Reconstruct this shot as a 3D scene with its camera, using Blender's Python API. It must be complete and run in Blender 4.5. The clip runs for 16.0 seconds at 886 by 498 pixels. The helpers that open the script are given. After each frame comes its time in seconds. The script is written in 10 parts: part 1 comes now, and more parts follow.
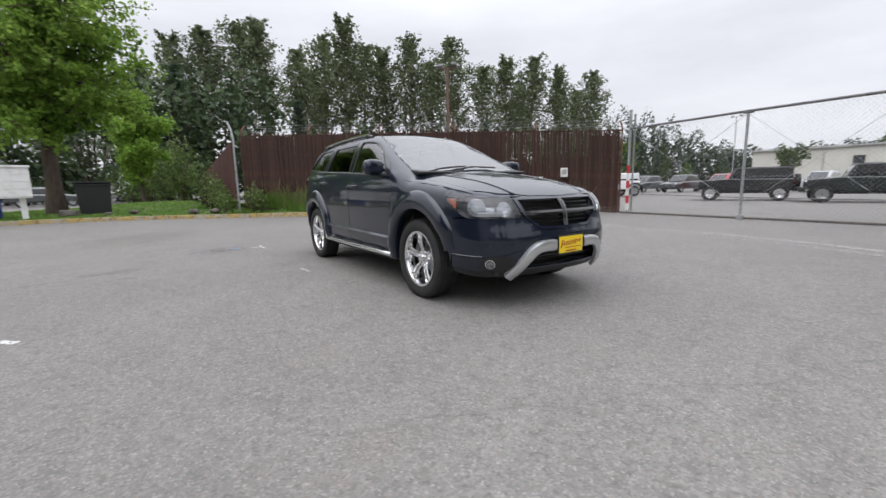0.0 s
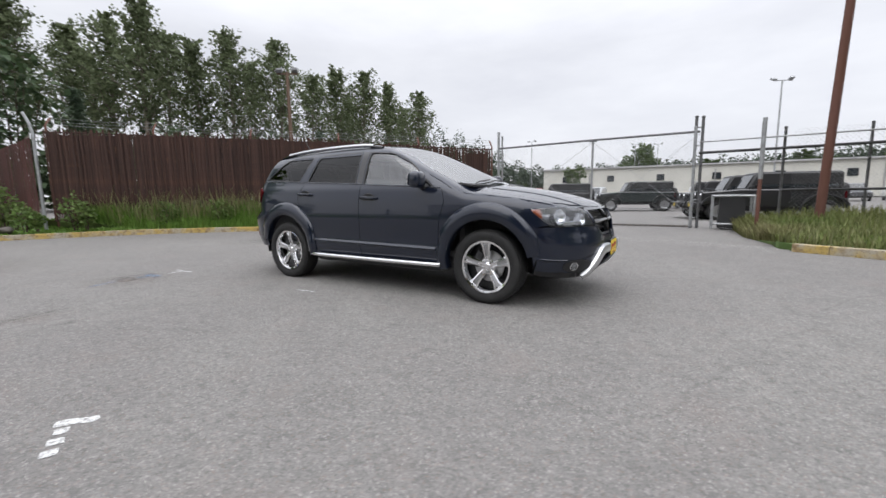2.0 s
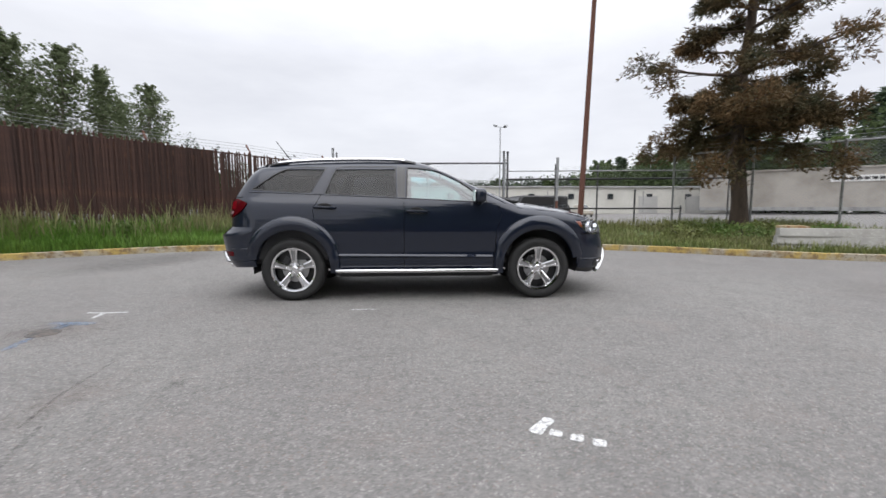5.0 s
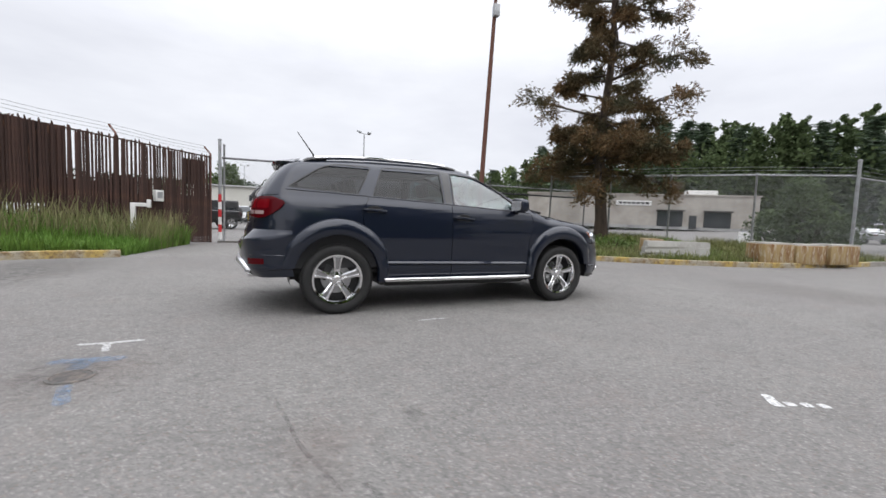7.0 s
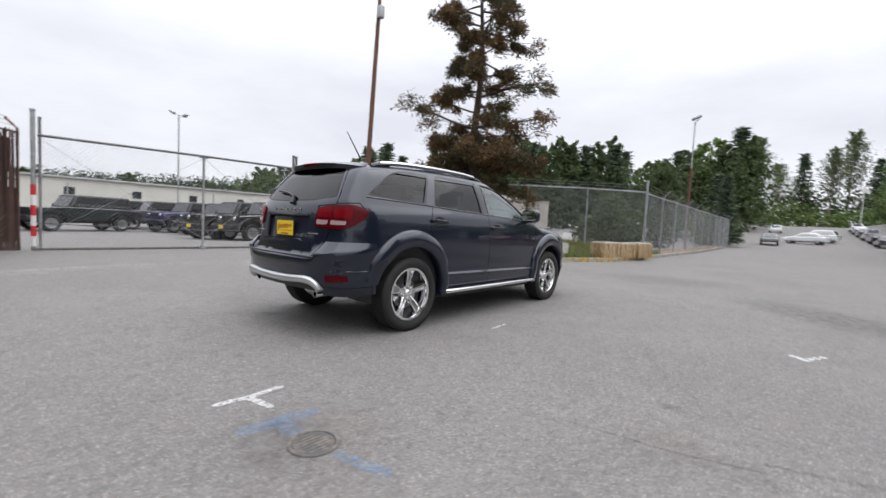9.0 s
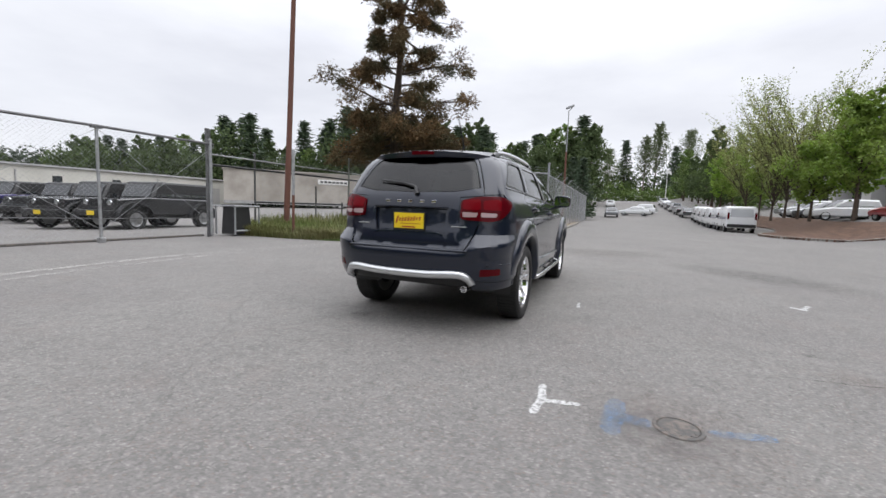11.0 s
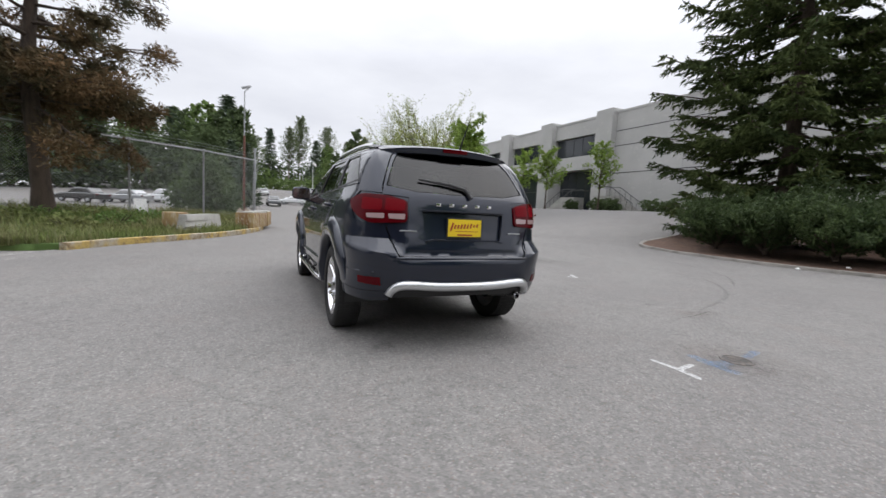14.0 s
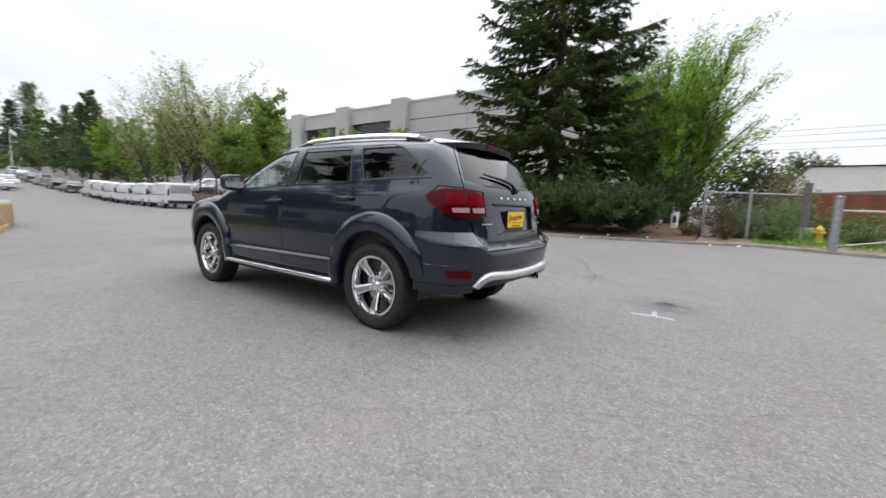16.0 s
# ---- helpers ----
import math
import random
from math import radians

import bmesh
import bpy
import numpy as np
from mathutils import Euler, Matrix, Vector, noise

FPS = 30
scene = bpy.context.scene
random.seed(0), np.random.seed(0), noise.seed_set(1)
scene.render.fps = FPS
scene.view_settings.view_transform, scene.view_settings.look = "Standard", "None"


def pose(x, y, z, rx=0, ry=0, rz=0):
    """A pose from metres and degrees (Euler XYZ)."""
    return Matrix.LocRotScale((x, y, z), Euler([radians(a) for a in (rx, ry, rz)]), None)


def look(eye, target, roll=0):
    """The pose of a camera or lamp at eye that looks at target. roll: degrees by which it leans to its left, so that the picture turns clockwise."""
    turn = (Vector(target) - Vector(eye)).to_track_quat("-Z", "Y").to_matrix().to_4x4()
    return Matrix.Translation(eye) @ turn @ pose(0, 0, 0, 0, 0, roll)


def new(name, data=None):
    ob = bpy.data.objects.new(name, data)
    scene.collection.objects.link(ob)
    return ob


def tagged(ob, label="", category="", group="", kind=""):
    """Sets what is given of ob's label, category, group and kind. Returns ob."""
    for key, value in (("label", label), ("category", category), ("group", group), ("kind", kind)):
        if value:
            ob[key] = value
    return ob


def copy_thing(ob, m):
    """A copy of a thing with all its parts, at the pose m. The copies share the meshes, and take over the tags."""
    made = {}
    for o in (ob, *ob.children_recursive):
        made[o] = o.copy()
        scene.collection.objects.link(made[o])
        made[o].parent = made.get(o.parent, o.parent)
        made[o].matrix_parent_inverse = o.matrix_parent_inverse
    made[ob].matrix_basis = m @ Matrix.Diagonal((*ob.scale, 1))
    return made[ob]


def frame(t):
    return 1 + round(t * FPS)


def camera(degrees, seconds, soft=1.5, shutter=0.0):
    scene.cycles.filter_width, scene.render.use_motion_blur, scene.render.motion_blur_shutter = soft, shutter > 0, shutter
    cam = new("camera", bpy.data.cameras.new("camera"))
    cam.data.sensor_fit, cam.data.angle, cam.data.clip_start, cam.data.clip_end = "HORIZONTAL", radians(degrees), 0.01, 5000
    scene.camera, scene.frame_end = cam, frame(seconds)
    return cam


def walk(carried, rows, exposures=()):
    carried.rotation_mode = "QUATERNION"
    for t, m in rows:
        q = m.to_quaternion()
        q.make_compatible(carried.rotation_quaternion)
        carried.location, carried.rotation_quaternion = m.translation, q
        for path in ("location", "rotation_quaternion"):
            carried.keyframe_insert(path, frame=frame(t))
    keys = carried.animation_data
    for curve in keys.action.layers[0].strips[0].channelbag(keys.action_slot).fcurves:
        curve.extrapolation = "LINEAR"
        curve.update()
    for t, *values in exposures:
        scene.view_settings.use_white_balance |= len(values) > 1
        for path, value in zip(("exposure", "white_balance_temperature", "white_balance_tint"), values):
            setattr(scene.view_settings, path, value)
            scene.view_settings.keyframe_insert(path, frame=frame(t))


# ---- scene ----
cam = camera(93.7, 16.0, 1.5, 0.35)
PATH = [
    (0, (4.705, -2.837, 1.04), (3.071, -1.726, 0.733), -1.2),
    (0.5, (4.419, -3.313, 1.057), (2.923, -2.018, 0.77), 0.4),
    (1, (4.062, -3.755, 1.054), (2.689, -2.329, 0.768), -1.1),
    (1.5, (3.637, -4.139, 1.065), (2.393, -2.591, 0.831), -0.7),
    (2, (3.18, -4.5, 1.082), (2.142, -2.811, 0.816), -0.8),
    (2.5, (2.683, -4.806, 1.101), (1.76, -3.054, 0.826), -0.4),
    (3, (2.174, -5.052, 1.139), (1.44, -3.209, 0.883), -1.7),
    (3.5, (1.632, -5.273, 1.143), (1.155, -3.344, 0.916), -0.1),
    (3.7, (1.433, -5.363, 1.156), (1.022, -3.414, 0.97), -0.6),
    (4.3, (0.802, -5.598, 1.136), (0.627, -3.615, 0.944), -0.3),
    (4.85, (0.208, -5.748, 1.096), (0.252, -3.758, 0.899), -0.1),
    (5.4, (-0.406, -5.798, 1.057), (-0.144, -3.825, 0.854), 0.2),
    (6, (-1.103, -5.696, 1.037), (-0.607, -3.769, 0.828), 0.5),
    (6.5, (-1.712, -5.496, 1.046), (-0.994, -3.643, 0.819), 0.7),
    (7, (-2.251, -5.212, 1.041), (-1.416, -3.401, 0.892), 2.2),
    (7.5, (-2.824, -4.908, 1.06), (-1.867, -3.156, 0.944), 1.0),
    (8, (-3.377, -4.559, 1.067), (-2.302, -2.88, 0.902), 0.9),
    (8.5, (-3.854, -4.182, 1.06), (-2.516, -2.705, 0.891), 2.2),
    (9, (-4.316, -3.745, 1.062), (-2.8, -2.446, 0.943), 2.8),
    (9.2, (-4.496, -3.573, 1.052), (-2.912, -2.359, 0.918), 0.5),
    (9.7, (-4.91, -3.096, 1.057), (-3.239, -2.007, 0.903), 0.8),
    (10.25, (-5.262, -2.541, 1.07), (-3.508, -1.596, 0.893), 1.1),
    (10.8, (-5.514, -1.949, 1.082), (-3.688, -1.156, 0.884), 1.5),
    (11.3, (-5.661, -1.377, 1.087), (-3.783, -0.726, 0.869), 1.8),
    (11.5, (-5.703, -1.166, 1.072), (-3.782, -0.672, 0.821), 1.0),
    (12, (-5.762, -0.635, 1.053), (-3.801, -0.351, 0.784), 3.0),
    (12.5, (-5.715, -0.094, 1.068), (-3.726, -0.089, 0.86), 2.7),
    (13, (-5.581, 0.443, 1.069), (-3.609, 0.149, 0.899), 2.7),
    (13.5, (-5.436, 0.988, 1.081), (-3.52, 0.437, 0.923), 2.6),
    (14, (-5.231, 1.505, 1.089), (-3.419, 0.679, 0.906), 3.0),
    (14.5, (-4.979, 2.043, 1.086), (-3.245, 1.066, 0.89), 3.4),
    (15, (-4.716, 2.522, 1.093), (-3.179, 1.265, 0.856), 2.2),
    (15.5, (-4.351, 2.946, 1.064), (-2.947, 1.55, 0.786), 1.2),
    (16, (-3.945, 3.286, 1.075), (-2.767, 1.685, 0.858), 2.1),
]
walk(cam, [(t, look(eye, target, roll)) for t, eye, target, roll in PATH], [(0.0, 0.10), (6.0, 0.11), (9.0, 0.12), (12.0, 0.09), (13.7, 0.06), (15.0, 0.11), (16.0, 0.26)])

# ---------------------------------------------------------------- world and light
world = bpy.data.worlds.new("overcast_sky")
scene.world = world
world.use_nodes = True
wn, wl = world.node_tree.nodes, world.node_tree.links
for n in list(wn):
    wn.remove(n)
w_out = wn.new("ShaderNodeOutputWorld")
w_bg = wn.new("ShaderNodeBackground")
w_sky = wn.new("ShaderNodeTexSky")
w_sky.sky_type = "NISHITA"
w_sky.sun_disc = False
w_sky.sun_elevation = radians(52)
w_sky.sun_rotation = radians(200)
w_sky.air_density, w_sky.dust_density = 1.0, 3.0
w_dim = wn.new("ShaderNodeMix")
w_dim.data_type = "RGBA"
w_dim.blend_type = "MULTIPLY"
w_dim.inputs[0].default_value = 1.0
w_dim.inputs[7].default_value = (0.10, 0.10, 0.10, 1)
wl.new(w_sky.outputs[0], w_dim.inputs[6])
# the cloud deck: soft lighter and greyer bellies over the whole dome
w_tc = wn.new("ShaderNodeTexCoord")
w_map = wn.new("ShaderNodeMapping")
w_map.inputs["Scale"].default_value = (1.0, 1.0, 3.2)
wl.new(w_tc.outputs["Generated"], w_map.inputs[0])
w_no = wn.new("ShaderNodeTexNoise")
w_no.inputs["Scale"].default_value = 2.3
w_no.inputs["Detail"].default_value = 5.0
w_no.inputs["Roughness"].default_value = 0.55
wl.new(w_map.outputs[0], w_no.inputs["Vector"])
w_ramp = wn.new("ShaderNodeValToRGB")
w_ramp.color_ramp.elements[0].position = 0.30
w_ramp.color_ramp.elements[0].color = (0.80, 0.815, 0.885, 1)
w_ramp.color_ramp.elements[1].position = 0.68
w_ramp.color_ramp.elements[1].color = (0.98, 0.995, 1.055, 1)
wl.new(w_no.outputs["Fac"], w_ramp.inputs[0])
w_sep = wn.new("ShaderNodeSeparateXYZ")
wl.new(w_tc.outputs["Generated"], w_sep.inputs[0])
w_up = wn.new("ShaderNodeMapRange")
w_up.inputs["From Min"].default_value = 0.30
w_up.inputs["From Max"].default_value = 1.0
w_up.inputs["To Min"].default_value = 1.0
w_up.inputs["To Max"].default_value = 2.75
wl.new(w_sep.outputs["Z"], w_up.inputs["Value"])
w_lift = wn.new("ShaderNodeMix")
w_lift.data_type = "RGBA"
w_lift.blend_type = "MULTIPLY"
w_lift.inputs[0].default_value = 1.0
wl.new(w_ramp.outputs[0], w_lift.inputs[6])
# the deck is thinner towards the sun
w_side = wn.new("ShaderNodeMapRange")
w_side.inputs["From Min"].default_value = -1.0
w_side.inputs["From Max"].default_value = 1.0
w_side.inputs["To Min"].default_value = 0.91
w_side.inputs["To Max"].default_value = 0.92
wl.new(w_sep.outputs["Y"], w_side.inputs["Value"])
w_both = wn.new("ShaderNodeMath")
w_both.operation = "MULTIPLY"
wl.new(w_up.outputs[0], w_both.inputs[0])
wl.new(w_side.outputs[0], w_both.inputs[1])
w_east = wn.new("ShaderNodeMapRange")
w_east.inputs["From Min"].default_value = -1.0
w_east.inputs["From Max"].default_value = 1.0
w_east.inputs["To Min"].default_value = 0.98
w_east.inputs["To Max"].default_value = 1.09
wl.new(w_sep.outputs["X"], w_east.inputs["Value"])
w_all = wn.new("ShaderNodeMath")
w_all.operation = "MULTIPLY"
wl.new(w_both.outputs[0], w_all.inputs[0])
wl.new(w_east.outputs[0], w_all.inputs[1])
wl.new(w_all.outputs[0], w_lift.inputs[7])
w_mix = wn.new("ShaderNodeMix")
w_mix.data_type = "RGBA"
w_mix.inputs[0].default_value = 0.9
wl.new(w_dim.outputs[2], w_mix.inputs[6])
wl.new(w_lift.outputs[2], w_mix.inputs[7])
wl.new(w_mix.outputs[2], w_bg.inputs["Color"])
w_bg.inputs["Strength"].default_value = 1.0
wl.new(w_bg.outputs[0], w_out.inputs[0])

sun = new("sun", bpy.data.lights.new("sun", "SUN"))
sun.data.energy = 1.2
sun.data.angle = radians(80)
sun.data.color = (1.0, 0.99, 0.98)
sun.matrix_basis = look((6, -14, 30), (0, 0, 0))

# ---------------------------------------------------------------- materials
def material(name, color, rough=0.6, metal=0.0, var=(), bump=0.0, bump_scale=40.0, coat=0.0, spec=0.5, rand=0.0, stretch=(1, 1, 1), trans=0.0, island=0.0, rough_var=0.0):
    """Principled material. var: rows of (noise scale, second colour, from, to) laid over the colour."""
    m = bpy.data.materials.new(name)
    m.use_nodes = True
    nt = m.node_tree
    n, l = nt.nodes, nt.links
    b = n["Principled BSDF"]
    b.inputs["Roughness"].default_value = rough
    b.inputs["Metallic"].default_value = metal
    b.inputs["Specular IOR Level"].default_value = spec
    b.inputs["Coat Weight"].default_value = coat
    b.inputs["Coat Roughness"].default_value = 0.03
    b.inputs["Transmission Weight"].default_value = trans
    b.inputs["Base Color"].default_value = (*color, 1)
    tc = n.new("ShaderNodeTexCoord")
    mp = n.new("ShaderNodeMapping")
    mp.inputs["Scale"].default_value = stretch
    l.new(tc.outputs["Object"], mp.inputs[0])
    last = None
    for k, (sc, col, lo, hi) in enumerate(var):
        no = n.new("ShaderNodeTexNoise")
        no.inputs["Scale"].default_value = sc
        no.inputs["Detail"].default_value = 6
        no.inputs["Roughness"].default_value = 0.6
        l.new(mp.outputs[0], no.inputs["Vector"])
        mr = n.new("ShaderNodeMapRange")
        mr.inputs["From Min"].default_value = lo
        mr.inputs["From Max"].default_value = hi
        l.new(no.outputs["Fac"], mr.inputs["Value"])
        mx = n.new("ShaderNodeMix")
        mx.data_type = "RGBA"
        l.new(mr.outputs[0], mx.inputs[0])
        if last:
            l.new(last, mx.inputs[6])
        else:
            mx.inputs[6].default_value = (*color, 1)
        mx.inputs[7].default_value = (*col, 1)
        last = mx.outputs[2]
    for amount, kind in ((rand, "obj"), (island, "isl")):
        if amount:
            if kind == "obj":
                src = n.new("ShaderNodeObjectInfo").outputs["Random"]
            else:
                src = n.new("ShaderNodeNewGeometry").outputs["Random Per Island"]
            mr = n.new("ShaderNodeMapRange")
            mr.inputs["To Min"].default_value = 1 - amount
            mr.inputs["To Max"].default_value = 1 + amount
            l.new(src, mr.inputs["Value"])
            mx = n.new("ShaderNodeMix")
            mx.data_type = "RGBA"
            mx.blend_type = "MULTIPLY"
            mx.inputs[0].default_value = 1
            if last:
                l.new(last, mx.inputs[6])
            else:
                mx.inputs[6].default_value = (*color, 1)
            l.new(mr.outputs[0], mx.inputs[7])
            last = mx.outputs[2]
    if last:
        l.new(last, b.inputs["Base Color"])
    if rough_var:
        no = n.new("ShaderNodeTexNoise")
        no.inputs["Scale"].default_value = 6
        no.inputs["Detail"].default_value = 4
        l.new(mp.outputs[0], no.inputs["Vector"])
        mr = n.new("ShaderNodeMapRange")
        mr.inputs["From Min"].default_value, mr.inputs["From Max"].default_value = 0.3, 0.7
        mr.inputs["To Min"].default_value, mr.inputs["To Max"].default_value = max(0.0, rough - rough_var), rough + rough_var
        l.new(no.outputs["Fac"], mr.inputs["Value"])
        l.new(mr.outputs[0], b.inputs["Roughness"])
    if bump:
        no = n.new("ShaderNodeTexNoise")
        no.inputs["Scale"].default_value = bump_scale
        no.inputs["Detail"].default_value = 5
        l.new(mp.outputs[0], no.inputs["Vector"])
        bp = n.new("ShaderNodeBump")
        bp.inputs["Strength"].default_value = bump
        bp.inputs["Distance"].default_value = 0.02
        l.new(no.outputs["Fac"], bp.inputs["Height"])
        l.new(bp.outputs[0], b.inputs["Normal"])
    return m


def leaf_material(name, color, second, rough=0.55, back=0.35, spec=0.3, drift=0.35, patch=0.45):
    """Thin foliage: diffuse and translucent, with colour drift over the crown and from leaf to leaf."""
    m = material(name, color, rough, var=((patch, second, 0.35, 0.65),), island=drift, rand=0.12, spec=spec)
    nt = m.node_tree
    b = nt.nodes["Principled BSDF"]
    tr = nt.nodes.new("ShaderNodeBsdfTranslucent")
    mx = nt.nodes.new("ShaderNodeMixShader")
    mx.inputs[0].default_value = back
    nt.links.new(b.inputs["Base Color"].links[0].from_socket, tr.inputs["Color"])
    nt.links.new(b.outputs[0], mx.inputs[1])
    nt.links.new(tr.outputs[0], mx.inputs[2])
    nt.links.new(mx.outputs[0], nt.nodes["Material Output"].inputs[0])
    return m


def asphalt_material():
    m = bpy.data.materials.new("weathered_asphalt")
    m.use_nodes = True
    n, l = m.node_tree.nodes, m.node_tree.links
    b = n["Principled BSDF"]
    tc = n.new("ShaderNodeTexCoord")

    def noise_fac(scale, detail=4, rough=0.6):
        no = n.new("ShaderNodeTexNoise")
        no.inputs["Scale"].default_value = scale
        no.inputs["Detail"].default_value = detail
        no.inputs["Roughness"].default_value = rough
        l.new(tc.outputs["Object"], no.inputs["Vector"])
        return no.outputs["Fac"]

    def rng(src, lo, hi, a=0.0, c=1.0):
        mr = n.new("ShaderNodeMapRange")
        for key, v in (("From Min", lo), ("From Max", hi), ("To Min", a), ("To Max", c)):
            mr.inputs[key].default_value = v
        l.new(src, mr.inputs["Value"])
        return mr.outputs[0]

    def mix(fac, a, c, mode="MIX"):
        mx = n.new("ShaderNodeMix")
        mx.data_type = "RGBA"
        mx.blend_type = mode
        for sock, v in ((mx.inputs[0], fac), (mx.inputs[6], a), (mx.inputs[7], c)):
            if isinstance(v, tuple):
                sock.default_value = (*v, 1)
            elif isinstance(v, float):
                sock.default_value = v
            else:
                l.new(v, sock)
        return mx.outputs[2]

    base = mix(rng(noise_fac(0.35, 5), 0.35, 0.65), (0.196, 0.185, 0.178), (0.240, 0.232, 0.218))
    base = mix(rng(noise_fac(2.1, 4), 0.46, 0.72, 0.0, 0.42), base, (0.140, 0.134, 0.128))
    base = mix(rng(noise_fac(9.0, 5), 0.48, 0.68, 0.0, 0.55), base, (0.122, 0.117, 0.112))
    base = mix(rng(noise_fac(26.0, 4), 0.50, 0.64, 0.0, 0.55), base, (0.30, 0.288, 0.272))
    base = mix(rng(noise_fac(33.0, 4), 0.54, 0.66, 0.0, 0.6), base, (0.098, 0.094, 0.090))
    base = mix(rng(noise_fac(0.9, 6), 0.55, 0.75, 0.0, 0.4), base, (0.235, 0.226, 0.215))
    base = mix(rng(noise_fac(1.7, 5), 0.54, 0.72, 0.0, 0.4), base, (0.225, 0.192, 0.176))
    # stones of the mix: each cell its own grey, some pale, some dark, some reddish
    vo = n.new("ShaderNodeTexVoronoi")
    vo.inputs["Scale"].default_value = 105.0
    l.new(tc.outputs["Object"], vo.inputs["Vector"])
    sep = n.new("ShaderNodeSeparateColor")
    l.new(vo.outputs["Color"], sep.inputs[0])
    base = mix(rng(sep.outputs[0], 0.0, 1.0, 0.0, 0.55), base, (0.105, 0.103, 0.100))
    pale = rng(sep.outputs[1], 0.88, 0.97, 0.0, 0.38)
    base = mix(pale, base, (0.40, 0.385, 0.36))
    base = mix(rng(sep.outputs[2], 0.94, 0.96, 0.0, 0.28), base, (0.23, 0.16, 0.13))
    vf = n.new("ShaderNodeTexVoronoi")
    vf.inputs["Scale"].default_value = 72.0
    l.new(tc.outputs["Object"], vf.inputs["Vector"])
    sf = n.new("ShaderNodeSeparateColor")
    l.new(vf.outputs["Color"], sf.inputs[0])
    fleck = n.new("ShaderNodeMath")
    fleck.operation = "MULTIPLY"
    fleck_amt = n.new("ShaderNodeMath")
    fleck_amt.operation = "MULTIPLY"
    l.new(mix(rng(noise_fac(5.5, 5), 0.46, 0.66), (0.03, 0.03, 0.03), (0.75, 0.75, 0.75)), fleck_amt.inputs[0])
    l.new(rng(sf.outputs[0], 0.93, 0.95), fleck_amt.inputs[1])
    l.new(fleck_amt.outputs[0], fleck.inputs[0])
    l.new(rng(vf.outputs["Distance"], 0.32, 0.22), fleck.inputs[1])
    base = mix(fleck.outputs[0], base, (0.47, 0.455, 0.43))
    # fine cracks
    dist = n.new("ShaderNodeTexVoronoi")
    dist.feature = "DISTANCE_TO_EDGE"
    dist.inputs["Scale"].default_value = 0.22
    warp = n.new("ShaderNodeMix")
    warp.data_type = "VECTOR"
    warp.inputs[0].default_value = 0.25
    nz = n.new("ShaderNodeTexNoise")
    nz.inputs["Scale"].default_value = 1.2
    nz.inputs["Detail"].default_value = 6
    l.new(tc.outputs["Object"], nz.inputs["Vector"])
    l.new(tc.outputs["Object"], warp.inputs[4])
    l.new(nz.outputs["Color"], warp.inputs[5])
    l.new(warp.outputs[1], dist.inputs["Vector"])
    base = mix(rng(dist.outputs["Distance"], 0.0016, 0.0004, 0.0, 0.20), base, (0.07, 0.068, 0.065))
    # the side drive up to the offices is laid in a darker mix
    dv = n.new("ShaderNodeVectorMath")
    dv.operation = "DISTANCE"
    dv.inputs[1].default_value = (21.0, -22.5, 1.0)
    l.new(warp.outputs[1], dv.inputs[0])
    base = mix(rng(dv.outputs["Value"], 15.5, 10.5, 0.0, 0.62), base, (0.092, 0.090, 0.090))
    # beyond the lots the sheet is rough grass and earth
    ln = n.new("ShaderNodeVectorMath")
    ln.operation = "LENGTH"
    l.new(tc.outputs["Object"], ln.inputs[0])
    base = mix(rng(ln.outputs["Value"], 150.0, 190.0), base, (0.06, 0.085, 0.03))
    l.new(base, b.inputs["Base Color"])
    b.inputs["Roughness"].default_value = 0.85
    b.inputs["Specular IOR Level"].default_value = 0.35
    bp = n.new("ShaderNodeBump")
    bp.inputs["Strength"].default_value = 0.55
    bp.inputs["Distance"].default_value = 0.006
    l.new(vo.outputs["Distance"], bp.inputs["Height"])
    bp2 = n.new("ShaderNodeBump")
    bp2.inputs["Strength"].default_value = 0.45
    bp2.inputs["Distance"].default_value = 0.012
    l.new(noise_fac(22.0, 5), bp2.inputs["Height"])
    l.new(bp.outputs[0], bp2.inputs["Normal"])
    l.new(bp2.outputs[0], b.inputs["Normal"])
    return m


ASPHALT = asphalt_material()
CONCRETE = material("concrete", (0.42, 0.41, 0.38), 0.85, var=((1.3, (0.30, 0.29, 0.27), 0.4, 0.65), (14, (0.48, 0.47, 0.44), 0.55, 0.7)), bump=0.3)
KERB_YELLOW = material("worn_yellow_paint", (0.46, 0.33, 0.10), 0.8, var=((2.2, (0.38, 0.34, 0.26), 0.42, 0.56), (7, (0.20, 0.13, 0.06), 0.48, 0.66), (26, (0.14, 0.10, 0.06), 0.55, 0.7)), bump=0.3)
BLOCK_STAIN = material("rust_stained_block", (0.33, 0.235, 0.11), 0.9, var=((1.6, (0.20, 0.10, 0.04), 0.45, 0.62), (6, (0.46, 0.40, 0.30), 0.50, 0.68)), bump=0.3, stretch=(3, 3, 0.8))
KERB_GREY = material("grey_kerb_concrete", (0.33, 0.31, 0.28), 0.9, var=((2.0, (0.20, 0.19, 0.17), 0.4, 0.65),), bump=0.4)
LAWN = material("lawn_earth", (0.060, 0.105, 0.022), 0.9, var=((0.5, (0.10, 0.135, 0.035), 0.4, 0.65), (7, (0.13, 0.11, 0.05), 0.6, 0.75)), bump=0.6, bump_scale=25)
MULCH = material("bark_mulch", (0.130, 0.075, 0.050), 0.95, var=((3, (0.07, 0.04, 0.028), 0.4, 0.65), (30, (0.20, 0.13, 0.09), 0.55, 0.7)), bump=1.0, bump_scale=30)
